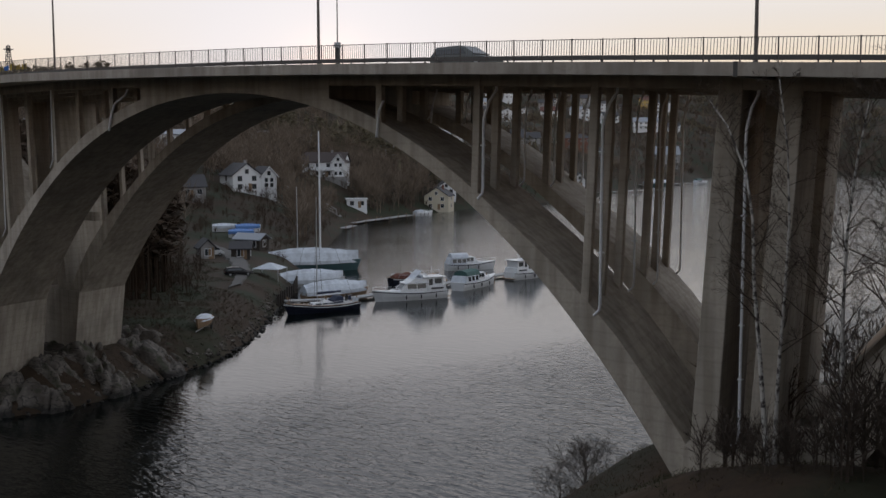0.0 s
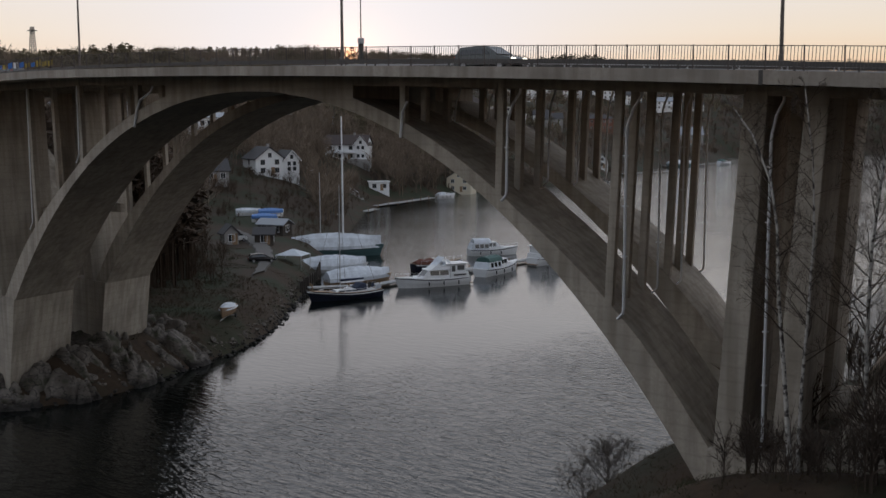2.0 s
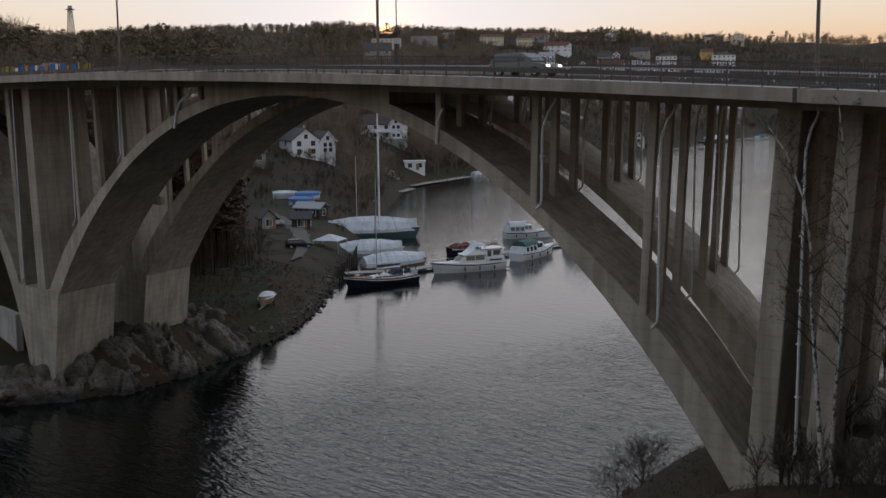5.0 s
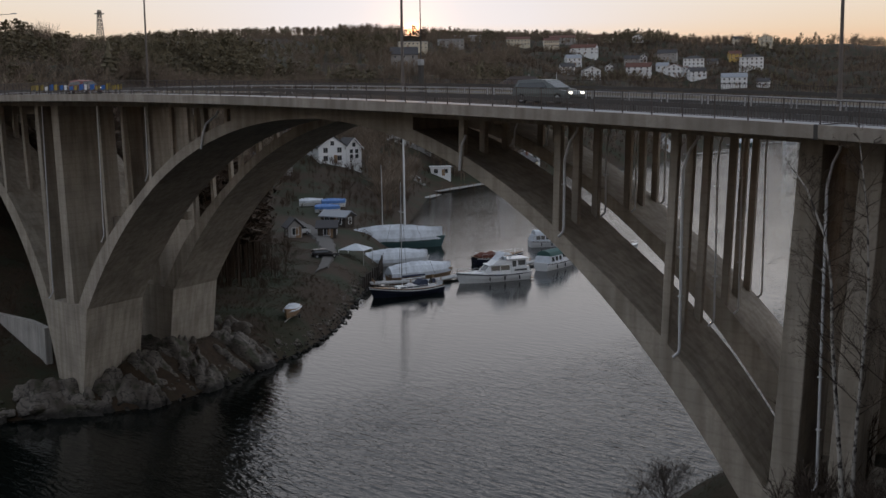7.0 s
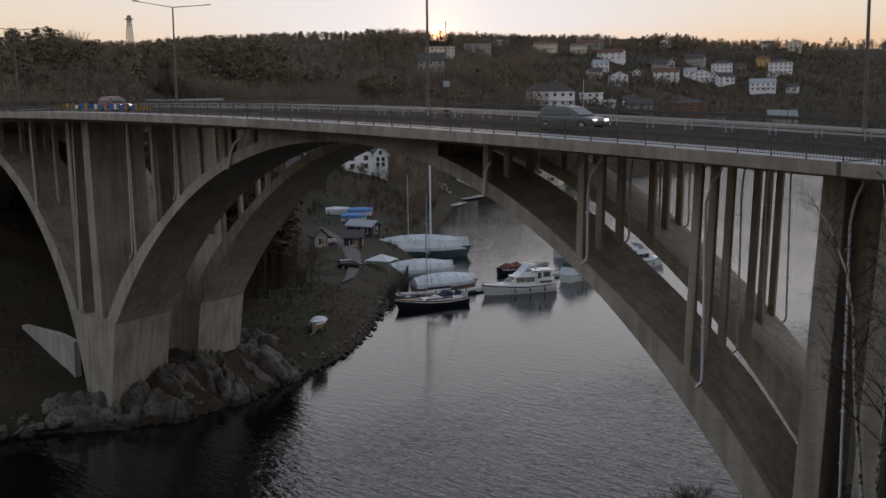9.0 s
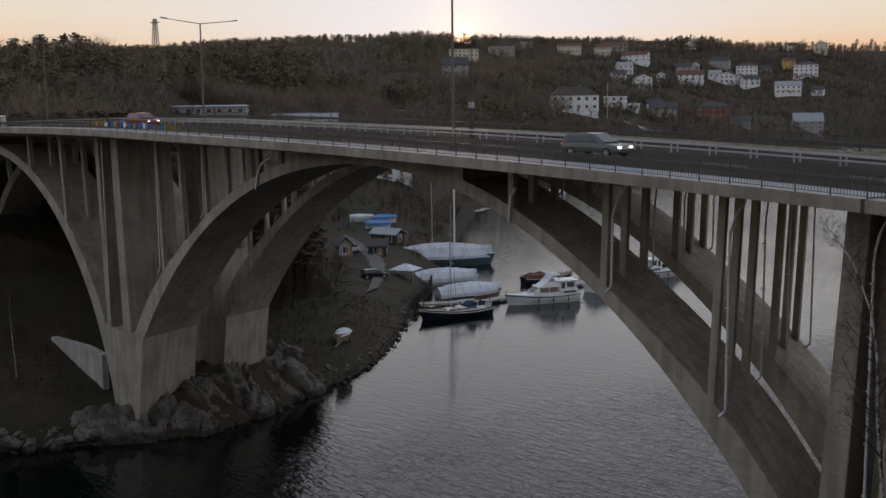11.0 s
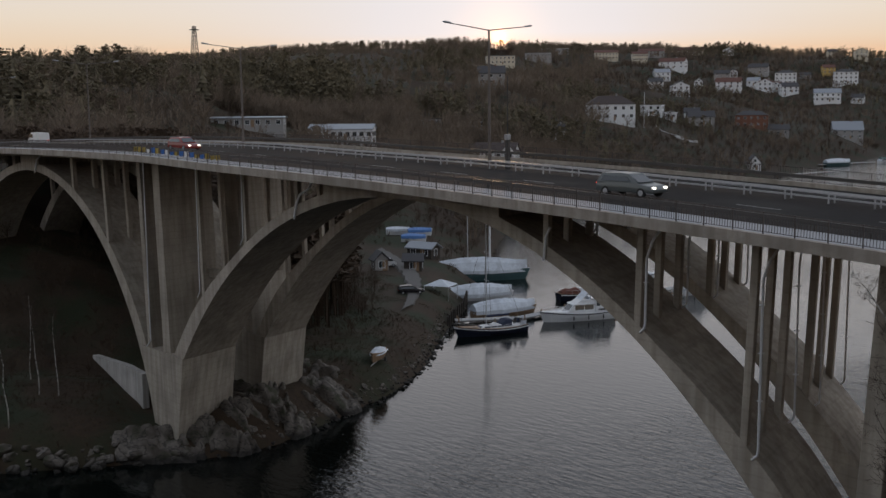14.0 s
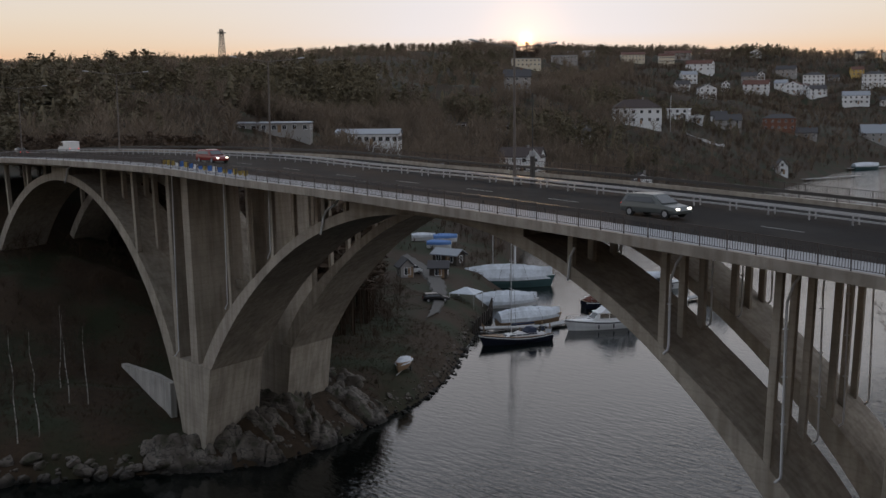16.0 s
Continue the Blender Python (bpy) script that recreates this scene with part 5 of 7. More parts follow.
def house(label, x, y, w, d, h, wall, roof, turn=0.0, shape="gable", storeys=2, windows=3, rise=None, veranda=False, chimney=True, base=None, z=None, clear=None, category="house", openview=3):
    """A house whose front looks at the strait; w along the front, d deep, h to the eaves."""
    ang = math.degrees(math.atan2(-y, -x)) + 90 + turn
    z = ground_at(x, y) if z is None else z
    b = thing("house", label, category, pose(x, y, z - 0.02, 0, 0, ang))
    rise = rise if rise is not None else d * 0.38
    W, D = w / 2, d / 2
    bm = bmesh.new()
    if shape == "gable":        # ridge along the front
        loft(bm, [[(s * W, -D, -5.0), (s * W, D, -5.0), (s * W, D, h), (s * W, 0, h + rise - 0.12), (s * W, -D, h)] for s in (-1, 1)])
    elif shape == "front":      # gable end in front
        loft(bm, [[(-W, s * D, -5.0), (W, s * D, -5.0), (W, s * D, h), (0, s * D, h + rise - 0.12), (-W, s * D, h)] for s in (-1, 1)])
    else:
        box(bm, -W, W, -D, D, -5.0, h)
    part("wall", bm, wall, b)
    bm = bmesh.new()
    o, t = 0.45, 0.22
    if shape == "gable":
        k = rise / D
        loft(bm, [[(s * (W + o), -D - o, h - o * k), (s * (W + o), 0, h + rise), (s * (W + o), D + o, h - o * k), (s * (W + o), D + o, h - o * k + t), (s * (W + o), 0, h + rise + t), (s * (W + o), -D - o, h - o * k + t)] for s in (-1, 1)])
    elif shape == "front":
        k = rise / W
        loft(bm, [[(-W - o, s * (D + o), h - o * k), (0, s * (D + o), h + rise), (W + o, s * (D + o), h - o * k), (W + o, s * (D + o), h - o * k + t), (0, s * (D + o), h + rise + t), (-W - o, s * (D + o), h - o * k + t)] for s in (-1, 1)])
    elif shape == "hip":
        c = min(W, D) * 0.95
        hexa(bm, [(-W - o, -D - o, h), (W + o, -D - o, h), (W + o, D + o, h), (-W - o, D + o, h), (-W + c, -D + c, h + rise), (W - c, -D + c, h + rise), (W - c, D - c + 0.01, h + rise), (-W + c, D - c + 0.01, h + rise)])
    else:
        box(bm, -W - 0.35, W + 0.35, -D - 0.35, D + 0.35, h, h + 0.3)
    rf = part("roof", bm, roof, b)
    if chimney:
        part("chimney", boxes((W * 0.25, W * 0.25 + 0.7, -0.35, 0.35, h + (rise * 0.5 if shape != "flat" else 0), h + (rise + 0.9 if shape != "flat" else 1.2))), REDBROWN if wall is not WHITE else GREYWALL, rf)
    sh = h / storeys
    pane = None

    def window(px, py, pz, side, ww=0.95, hh=1.25):
        bm = bmesh.new()
        if side:
            box(bm, px - 0.05, px + 0.05, py - ww / 2, py + ww / 2, pz - hh / 2, pz + hh / 2)
        else:
            box(bm, px - ww / 2, px + ww / 2, py - 0.05, py + 0.05, pz - hh / 2, pz + hh / 2)
        win = part("window", bm, GLASS, b)
        bm = bmesh.new()
        q = 0.09
        for a0, a1, c0, c1 in ((-ww / 2 - q, ww / 2 + q, hh / 2, hh / 2 + q), (-ww / 2 - q, ww / 2 + q, -hh / 2 - q, -hh / 2), (-ww / 2 - q, -ww / 2, -hh / 2, hh / 2), (ww / 2, ww / 2 + q, -hh / 2, hh / 2), (-0.03, 0.03, -hh / 2, hh / 2)):
            if side:
                box(bm, px - 0.07, px + 0.07, py + a0, py + a1, pz + c0, pz + c1)
            else:
                box(bm, px + a0, px + a1, py - 0.07, py + 0.07, pz + c0, pz + c1)
        part("window_frame", bm, WHITE if wall is not WHITE else GREYWALL, win)

    for f in range(storeys):
        zc = f * sh + sh * 0.55
        for i in range(windows):
            window(-W + w * (i + 0.5) / windows, -D, zc, False, 1.15)
        for i in range(max(1, windows - 1)):
            for s in (-1, 1):
                window(s * W, -D + d * (i + 0.5) / max(1, windows - 1), zc, True)
    if shape == "front" and rise > 1.6:
        window(0, -D, h + rise * 0.3, False, 0.9, 1.1)
    part("door", boxes((W * 0.1, W * 0.1 + 1.0, -D - 0.06, -D + 0.02, 0, 2.05)), TEAK, b)
    if veranda:
        bm = boxes((-W * 0.5, W * 0.6, -D - 1.8, -D, sh - 0.15, sh), (-W * 0.5, W * 0.6, -D - 1.8, -D - 1.72, sh + 0.85, sh + 0.95))
        for i in range(9):
            px = -W * 0.5 + W * 1.1 * i / 8
            box(bm, px - 0.04, px + 0.04, -D - 1.8, -D - 1.72, 0 if i % 4 == 0 else sh, sh + 0.9)
        part("balcony", bm, WHITE, b, "white timber balcony")
    if base:
        part("plinth", boxes((-W - 0.1, W + 0.1, -D - 0.1, D + 0.1, -2.6, base)), GREYWALL, b)
    CLEAR.append((x, y, clear or max(w, d) * 0.75))
    for k in (0.6, 1.2, 1.8)[:openview]:       # keep the view of its front open
        CLEAR.append((x * (1 - k * w * 0.7 / math.hypot(x, y)), y * (1 - k * w * 0.7 / math.hypot(x, y)), w * 0.55))
    return b


A = house("white two-storey timber house with twin gables and dark roof", -246.4, 202.2, 8.2, 9.5, 4.4, WHITE, ROOF_DARK, 22, "front", 2, 2, 3.0, z=12.4)


def gable_wing(h0, name, x0, x1, y0, y1, h, rise, wall, roof, sash=1):
    """A wing with its gable in front: body, roof, white barge boards and windows."""
    xm, o = (x0 + x1) / 2, 0.45
    bm = bmesh.new()
    loft(bm, [[(x0, y, -4.0), (x1, y, -4.0), (x1, y, h), (xm, y, h + rise - 0.1), (x0, y, h)] for y in (y0, y1)])
    w = part(name, bm, wall, h0)
    k = rise / (xm - x0)
    bm = bmesh.new()
    loft(bm, [[(x0 - o, y, h - o * k), (xm, y, h + rise), (x1 + o, y, h - o * k), (x1 + o, y, h - o * k + 0.22), (xm, y, h + rise + 0.22), (x0 - o, y, h - o * k + 0.22)] for y in (y0 - 0.5, y1)])
    part("wing_roof", bm, roof, w)
    for s in (-1, 1):
        bm = bmesh.new()
        a, b = (xm, h + rise + 0.24), (xm + s * (xm - x0 + o + 0.05), h - o * k + 0.24)
        hexa(bm, [(a[0], y0 - 0.6, a[1] - 0.34), (b[0], y0 - 0.6, b[1] - 0.34), (b[0], y0 - 0.5, b[1] - 0.34), (a[0], y0 - 0.5, a[1] - 0.34),
                  (a[0], y0 - 0.6, a[1]), (b[0], y0 - 0.6, b[1]), (b[0], y0 - 0.5, b[1]), (a[0], y0 - 0.5, a[1])])
        part("barge_board", bm, WHITE, w, "white barge board")
    for z in (1.5, h - 1.1, h + rise * 0.3):
        for q in ((xm - 0.8, xm + 0.8) if z < h else (xm,)):
            part("wing_window", boxes((q - 0.45, q + 0.45, y0 - 0.05, y0 + 0.03, z - 0.55, z + 0.55)), GLASS, w)
    return w


gable_wing(A, "side_wing", 4.1, 8.6, -4.9, 3.0, 4.0, 2.4, WHITE, ROOF_DARK)
B = house("large white villa with brown roof, front gable and balcony", -287.5, 273.5, 14.5, 9.0, 5.4, WHITE, ROOF_BROWN, -14, "gable", 2, 4, 3.0, veranda=True, openview=3)
gable_wing(B, "front_wing", 3.4, 7.6, -5.6, 2.0, 5.4, 2.5, WHITE, ROOF_BROWN)
part("garage_floor", boxes((-1.5, 8.4, -6.2, -4.5, -4.5, 0.35)), GREYWALL, B, "grey rendered basement floor")
house("small flat-roofed white cabin above the jetty", -263.5, 264.0, 6.5, 4.0, 2.7, WHITE, WHITE, 5, "flat", 1, 2, 0.3, chimney=False, category="cabin")
house("grey cottage half hidden by trees on the slope", -236.0, 176.0, 9.0, 7.0, 3.0, GREYWALL, ROOF_DARK, 10, "gable", 1, 3, 2.6)
house("long white flat-roofed workshop building beside the road", -293.1, 211.9, 20.0, 10.0, 3.4, WHITE, ROOF_GREY, -8, "gable", 1, 9, 1.4, chimney=False, category="building")
house("long pale low building behind the workshop", -290.0, 176.0, 21.0, 7.0, 2.6, GREYWALL, ROOF_GREY, -8, "gable", 1, 7, 0.3, chimney=False, category="building")
house("big white two-storey manor with a hipped red-brown roof", -350.6, 405.4, 22.0, 12.0, 7.2, WHITE, ROOF_BROWN, 8, "hip", 2, 6, 4.0, openview=1)
house("white modern villa with a flat roof", -379.7, 472.4, 11.0, 8.0, 5.0, WHITE, WHITE, -10, "flat", 2, 3, 0.3, chimney=False)
house("small white hut on the wooded slope", -318.7, 337.1, 6.6, 5.0, 4.2, WHITE, ROOF_DARK, 0, "gable", 1, 2, 2.2)
house("white boathouse with a steep gable at the water", -297.4, 442.6, 5.2, 7.0, 3.2, WHITE, ROOF_DARK, 12, "front", 1, 1, 3.2, chimney=False, category="boathouse")
house("orange-red brick villa among trees", -379.8, 561.7, 18.0, 10.0, 7.0, REDBROWN, ROOF_DARK, 0, "hip", 2, 5, 2.5)
house("pale green-roofed house near the far shore", -377.7, 661.8, 18.0, 11.0, 5.5, GREYWALL, ROOF_GREY, 10, "gable", 2, 4, 5.0)
house("white balconied house on the far slope", -465.3, 784.8, 19.0, 10.0, 6.5, WHITE, ROOF_GREY, 5, "gable", 2, 5, 3.0, veranda=True)
house("white cubic apartment villa high on the slope", -563.4, 881.6, 18.0, 12.0, 9.5, WHITE, ROOF_DARK, 0, "hip", 3, 5, 2.5)
house("pale cubic apartment villa high on the slope", -504.3, 877.8, 19.0, 12.0, 9.5, WHITE, ROOF_DARK, 5, "hip", 3, 5, 2.5)
house("white cottage among bare trees above the inlet", -281.6, 329.4, 7.4, 6.0, 3.0, WHITE, ROOF_DARK, 10, "front", 1, 2, 2.4)
RIDGE_BLOCKS = ((-687, 656, 23.6, 6.6, CREAM, ROOF_GREY, "flat"), (-715, 729, 22.3, 7.1, GREYWALL, ROOF_GREY, "flat"), (-748, 857, 22.6, 6.8, CREAM, ROOF_TILE, "gable"), (-712, 864, 14.5, 6.7, CREAM, ROOF_TILE, "gable"), (-730, 903, 25.4, 5.2, GREYWALL, ROOF_TILE, "gable"), (-786, 825, 26.1, 4.0, GREYWALL, WHITE, "flat"))
UPPER_VILLAS = ((-668, 859, 24.9, 6.5, WHITE, ROOF_TILE, "gable"), (-624, 787, 13.0, 6.5, WHITE, ROOF_GREY, "gable"), (-568, 709, 10.8, 4.5, WHITE, ROOF_DARK, "gable"), (-519, 676, 12.7, 6.8, WHITE, ROOF_DARK, "front"),
                (-572, 769, 6.2, 5.7, WHITE, ROOF_DARK, "front"), (-695, 982, 10.8, 4.8, WHITE, ROOF_DARK, "front"), (-755, 998, 28.6, 4.4, CREAM, ROOF_TILE, "gable"), (-553, 790, 6.2, 4.3, WHITE, ROOF_DARK, "front"),
                (-559, 783, 12.4, 4.8, GREYWALL, ROOF_DARK, "gable"), (-541, 767, 19.6, 4.7, WHITE, ROOF_TILE, "gable"), (-594, 886, 17.0, 5.8, GREYWALL, ROOF_DARK, "gable"), (-524, 793, 11.3, 6.6, WHITE, ROOF_TILE, "front"))
LOWER_VILLAS = ((-533, 789, 9.5, 3.8, WHITE, ROOF_GREY, "gable"), (-521, 804, 8.6, 4.8, WHITE, ROOF_TILE, "front"), (-501, 789, 13.0, 4.6, WHITE, ROOF_DARK, "gable"), (-585, 986, 11.4, 5.7, YELLOW, ROOF_TILE, "gable"),
                (-647, 1097, 10.1, 5.1, CREAM, ROOF_DARK, "gable"), (-610, 1089, 13.6, 7.4, CREAM, ROOF_DARK, "front"), (-365, 494, 13.4, 4.3, GREYWALL, ROOF_DARK, "gable"), (-376, 501, 8.1, 3.1, WHITE, ROOF_DARK, "gable"),
                (-366, 568, 11.4, 3.4, GREYWALL, ROOF_DARK, "gable"), (-372, 478, 6.0, 3.6, WHITE, WHITE, "flat"), (-596, 965, 10.1, 3.4, GREYWALL, ROOF_DARK, "gable"), (-447, 797, 9.1, 3.6, WHITE, ROOF_DARK, "gable"))
WALL_WORD = {WHITE: "white", GREYWALL: "grey", CREAM: "cream", YELLOW: "ochre yellow"}
ROOF_WORD = {ROOF_TILE: "red tiled", ROOF_DARK: "dark", ROOF_GREY: "grey metal", WHITE: "flat white"}
for i, (x, y, w, h, wl, rf, sp) in enumerate(UPPER_VILLAS + LOWER_VILLAS):
    house(WALL_WORD[wl] + " villa with a " + ROOF_WORD[rf] + " roof on the far slope", x, y, w, min(w * 0.8, 9.0), h, wl, rf, (i * 37) % 40 - 20, sp, 2 if h > 3.9 else 1, 2 + (w > 10) + (w > 16), openview=1, clear=w * 0.7, rise=0.3 if sp == "flat" else min(3.2, 1.3 + w * 0.12), chimney=sp != "flat", veranda=i % 4 == 1)
for x, y, w, h, wl, rf, sp in RIDGE_BLOCKS:
    house(WALL_WORD[wl] + " apartment block with a " + ROOF_WORD[rf] + " roof on the ridge", x, y, w, 10, h, wl, rf, 6, sp, 2, 7, 0.3 if sp == "flat" else 2.2, category="apartment building", clear=16, openview=1, chimney=sp != "flat")
house("grey house half hidden on the wooded hill", -412.0, 388.0, 13.0, 9.0, 5.5, GREYWALL, ROOF_DARK, 0, "gable", 2, 3)
house("low grey shed on the wooded slope", -330.0, 279.0, 9.0, 5.0, 2.6, GREYWALL, ROOF_DARK, 0, "flat", 1, 3, 0.3, chimney=False, category="shed")
house("low grey garage on the wooded slope", -337.0, 310.0, 8.0, 5.0, 2.4, GREYWALL, ROOF_DARK, 0, "flat", 1, 2, 0.3, chimney=False, category="garage")
house("cream house by the inlet below the arch", -272.0, 315.0, 9.0, 8.0, 5.0, CREAM, ROOF_DARK, -15, "front", 2, 2, 3.0)
# boatyard
house("white gabled boat shed in the yard", -169.5, 131.0, 2.6, 3.2, 2.2, GREYWALL, ROOF_DARK, 15, "front", 1, 1, 1.3, chimney=False, category="shed")
house("grey timber workshop in the boatyard", -166.0, 136.5, 3.4, 3.4, 2.0, DARKWOOD, ROOF_DARK, -5, "gable", 1, 1, 1.0, chimney=False, category="shed")
house("long low boat shed with a pale metal roof", -178.0, 149.0, 6.0, 3.2, 2.0, DARKWOOD, ROOF_GREY, -35, "gable", 1, 2, 0.9, chimney=False, category="shed")
for lb, bow, stern, tp in (("boat on land under a bright blue tarpaulin", (-199, 169), (-202, 164), TARP_BLUE), ("boat on land under a grey-white cover", (-204, 166), (-207, 162), TARP_WHITE), ("boat on land under a blue tarpaulin", (-194, 163), (-198, 159), TARP_BLUE)):
    cb = covered_boat(lb, 5.4, 2.1, 1.0, 0.8, GELCOAT, tp)
    moor(cb, bow, stern, ground_at(bow[0] * 0.5 + stern[0] * 0.5, bow[1] * 0.5 + stern[1] * 0.5) + 0.3)
    CLEAR.append((bow[0], bow[1], 9))
CLEAR += [(-238, 195, 13), (-228, 186, 12), (-215, 178, 12), (-250, 225, 14), (-240, 222, 10), (-262, 252, 12), (-160, 132, 16), (-150, 122, 12), (-140, 116, 8), (-175, 142, 18), (-190, 160, 14), (-128, 108, 9), (-116, 90, 12), (-108, 70, 10)]

tent = thing("party_tent", "small white canvas pavilion on the quay", "tent", pose(-147.5, 127.5, ground_at(-147.5, 127.5) - 0.4, 0, 0, 25))
bm = bmesh.new()
hexa(bm, [(-2.4, -2, 2.0), (2.4, -2, 2.0), (2.4, 2, 2.0), (-2.4, 2, 2.0), (-0.3, -0.2, 2.9), (0.3, -0.2, 2.9), (0.3, 0.2, 2.9), (-0.3, 0.2, 2.9)])
part("canopy", bm, TARP_WHITE, tent)
for sx in (-2.3, 2.3):
    for sy in (-1.9, 1.9):
        part("leg", boxes((sx - 0.04, sx + 0.04, sy - 0.04, sy + 0.04, -0.6, 2.05)), ALU, tent)

# gravel yard track
bm = bmesh.new()
rings = []
for i in range(81):
    s = i / 80 * (len(TRACK) - 1)
    j = min(int(s), len(TRACK) - 2)
    f = s - j
    x, y, w = [TRACK[j][k] * (1 - f) + TRACK[j + 1][k] * f for k in range(3)]
    row = []
    w *= 1 + 0.12 * math.sin(i * 0.9) + 0.08 * math.sin(i * 2.3)
    for q in range(-6, 7):
        px, py = x + 0.55 * w * q / 6, y - 0.83 * w * q / 6
        row.append((px, py, ground_at(px, py) + 0.34 - 0.5 * (abs(q) == 6)))
    rings.append(row)
loft(bm, rings, close=False)
tagged(mesh_object("yard_track", bm, GRAVEL), "grey gravel yard and track above the quay", "track", kind="structure")

# stair with handrail below the villa
st = thing("garden_stair", "white handrailed garden stair down the slope", "stair", pose(-258, 236, ground_at(-258, 236)))
sinv = st.matrix_world.inverted()
for i in range(14):
    x, y = -266 + i * 1.0, 236 + i * 0.75
    o = mesh_object("step", boxes((x - 0.5, x + 0.5, y - 0.7, y + 0.7, ground_at(x, y) - 0.3, ground_at(x, y) + 0.25)), GREYWALL, st)
    o.matrix_parent_inverse = sinv
for s in (-0.75, 0.75):
    bm = bmesh.new()
    tube(bm, [(-266 + i, 236 + i * 0.75 + s, ground_at(-266 + i, 236 + i * 0.75) + 1.2) for i in range(0, 14, 2)], 0.07, 5)
    for i in range(0, 14, 3):
        q = (-266 + i, 236 + i * 0.75 + s)
        tube(bm, [(*q, ground_at(*q)), (*q, ground_at(*q) + 1.2)], 0.06, 5)
    o = mesh_object("handrail", bm, WHITE, st)
    o.matrix_parent_inverse = sinv

# flagpole and garden fence by the manor
fp = thing("flagpole", "white flagpole on the lawn", "flagpole", pose(-338.6, 415.7, ground_at(-338.6, 415.7)))
bm = bmesh.new()
tube(bm, [(0, 0, -0.3), (0, 0, 16)], [0.14, 0.07], 7)
part("pole", bm, WHITE, fp)
fe = thing("garden_fence", "curved white picket fence round a lawn", "fence", pose(-336, 437, ground_at(-336, 437)))
finv = fe.matrix_world.inverted()
for i in range(26):
    a0, a1 = [radians(-150 + 170 * k / 26) for k in (i, i + 1)]
    p0, p1 = [(-336 + 10 * math.cos(a), 437 + 10 * math.sin(a)) for a in (a0, a1)]
    bm = bmesh.new()
    z0, z1 = ground_at(*p0), ground_at(*p1)
    hexa(bm, [(*p0, z0 - 0.3), (*p1, z1 - 0.3), (p1[0] + 0.1, p1[1] + 0.1, z1 - 0.3), (p0[0] + 0.1, p0[1] + 0.1, z0 - 0.3), (*p0, z0 + 1.3), (*p1, z1 + 1.3), (p1[0] + 0.1, p1[1] + 0.1, z1 + 1.3), (p0[0] + 0.1, p0[1] + 0.1, z0 + 1.3)])
    o = mesh_object("panel", bm, WHITE, fe)
    o.matrix_parent_inverse = finv
CLEAR.append((-336, 437, 13))
CLEAR.append((-326, 418, 10))

# lattice mast on the ridge
py = thing("lattice_mast", "steel lattice radio mast on the wooded ridge", "mast", pose(-747, 409, ground_at(-747, 409)))
bm = bmesh.new()
Hm = 92 - ground_at(-747, 409)
for a in range(4):
    c0, c1 = [(math.cos(radians(45 + 90 * k)), math.sin(radians(45 + 90 * k))) for k in (a, a + 1)]
    tube(bm, [(c0[0] * 3.4, c0[1] * 3.4, -1), (c0[0] * 1.2, c0[1] * 1.2, Hm)], 0.22, 4)
    for i in range(9):
        f0, f1 = i / 9, (i + 1) / 9
        r0, r1 = 3.4 - 2.2 * f0, 3.4 - 2.2 * f1
        tube(bm, [(c0[0] * r0, c0[1] * r0, f0 * Hm), (c1[0] * r1, c1[1] * r1, f1 * Hm)], 0.13, 4)
        tube(bm, [(c1[0] * r0, c1[1] * r0, f0 * Hm), (c0[0] * r1, c0[1] * r1, f1 * Hm)], 0.13, 4)
part("lattice", bm, STEEL_DARK, py)
part("aerial_platform", boxes((-2.4, 2.4, -2.4, 2.4, Hm - 3, Hm - 2.4)), STEEL_DARK, py)


# ---- rocks ----
def boulder_mesh(seed, size, flat=0.7, sub=2):
    rg = random.Random(seed)
    bm = bmesh.new()
    bmesh.ops.create_icosphere(bm, subdivisions=sub, radius=1)
    off = Vector((rg.uniform(0, 50), rg.uniform(0, 50), rg.uniform(0, 50)))
    cuts = [(Vector((rg.uniform(-1, 1), rg.uniform(-1, 1), rg.uniform(-0.2, 1))).normalized(), rg.uniform(0.4, 0.75)) for _ in range(12)]
    for v in bm.verts:
        p = v.co.copy()
        for nrm, dist in cuts:
            k = p.dot(nrm) - dist
            if k > 0:
                p -= nrm * k
        p *= 1 + 0.22 * noise.noise(p * 1.4 + off) + 0.10 * noise.noise(p * 4 + off)
        v.co = Vector((p.x * size[0], p.y * size[1], p.z * size[2] * flat))
    me = bpy.data.meshes.new("boulder")
    bm.to_mesh(me)
    bm.free()
    me.materials.append(ROCK)
    return me


rg = random.Random(11)
# bedrock under the left springing: rounded slabs leaning to the water, split by deep clefts
def crag(px, py):
    u, w = 0.82 * px + 0.57 * py, -0.57 * px + 0.82 * py
    warp = 1.6 * noise.noise(Vector((px * 0.16, py * 0.16, 7)))
    lump = 1.25 * noise.noise(Vector((u * 0.13 + warp, w * 0.27, 1))) + 0.7 * noise.noise(Vector((u * 0.35 + warp, w * 0.55, 5)))
    cleft = 0.0
    for fu, fw, sd, deep, wide in ((0.10, 0.33, 11, 1.5, 0.10), (0.30, 0.16, 23, 1.0, 0.08), (0.55, 0.75, 31, 0.45, 0.12)):
        q = abs(noise.noise(Vector((u * fu + 0.6 * warp, w * fw, sd))))
        cleft -= deep * max(0.0, 1 - q / wide)
    ledge = 0.5 * math.floor(2.2 * noise.noise(Vector((u * 0.22, w * 0.2, 41))) + 0.5)
    rough = 0.20 * noise.noise(Vector((px * 1.1, py * 1.1, 3))) + 0.10 * noise.noise(Vector((px * 2.6, py * 2.6, 9)))
    return lump + cleft + ledge + rough


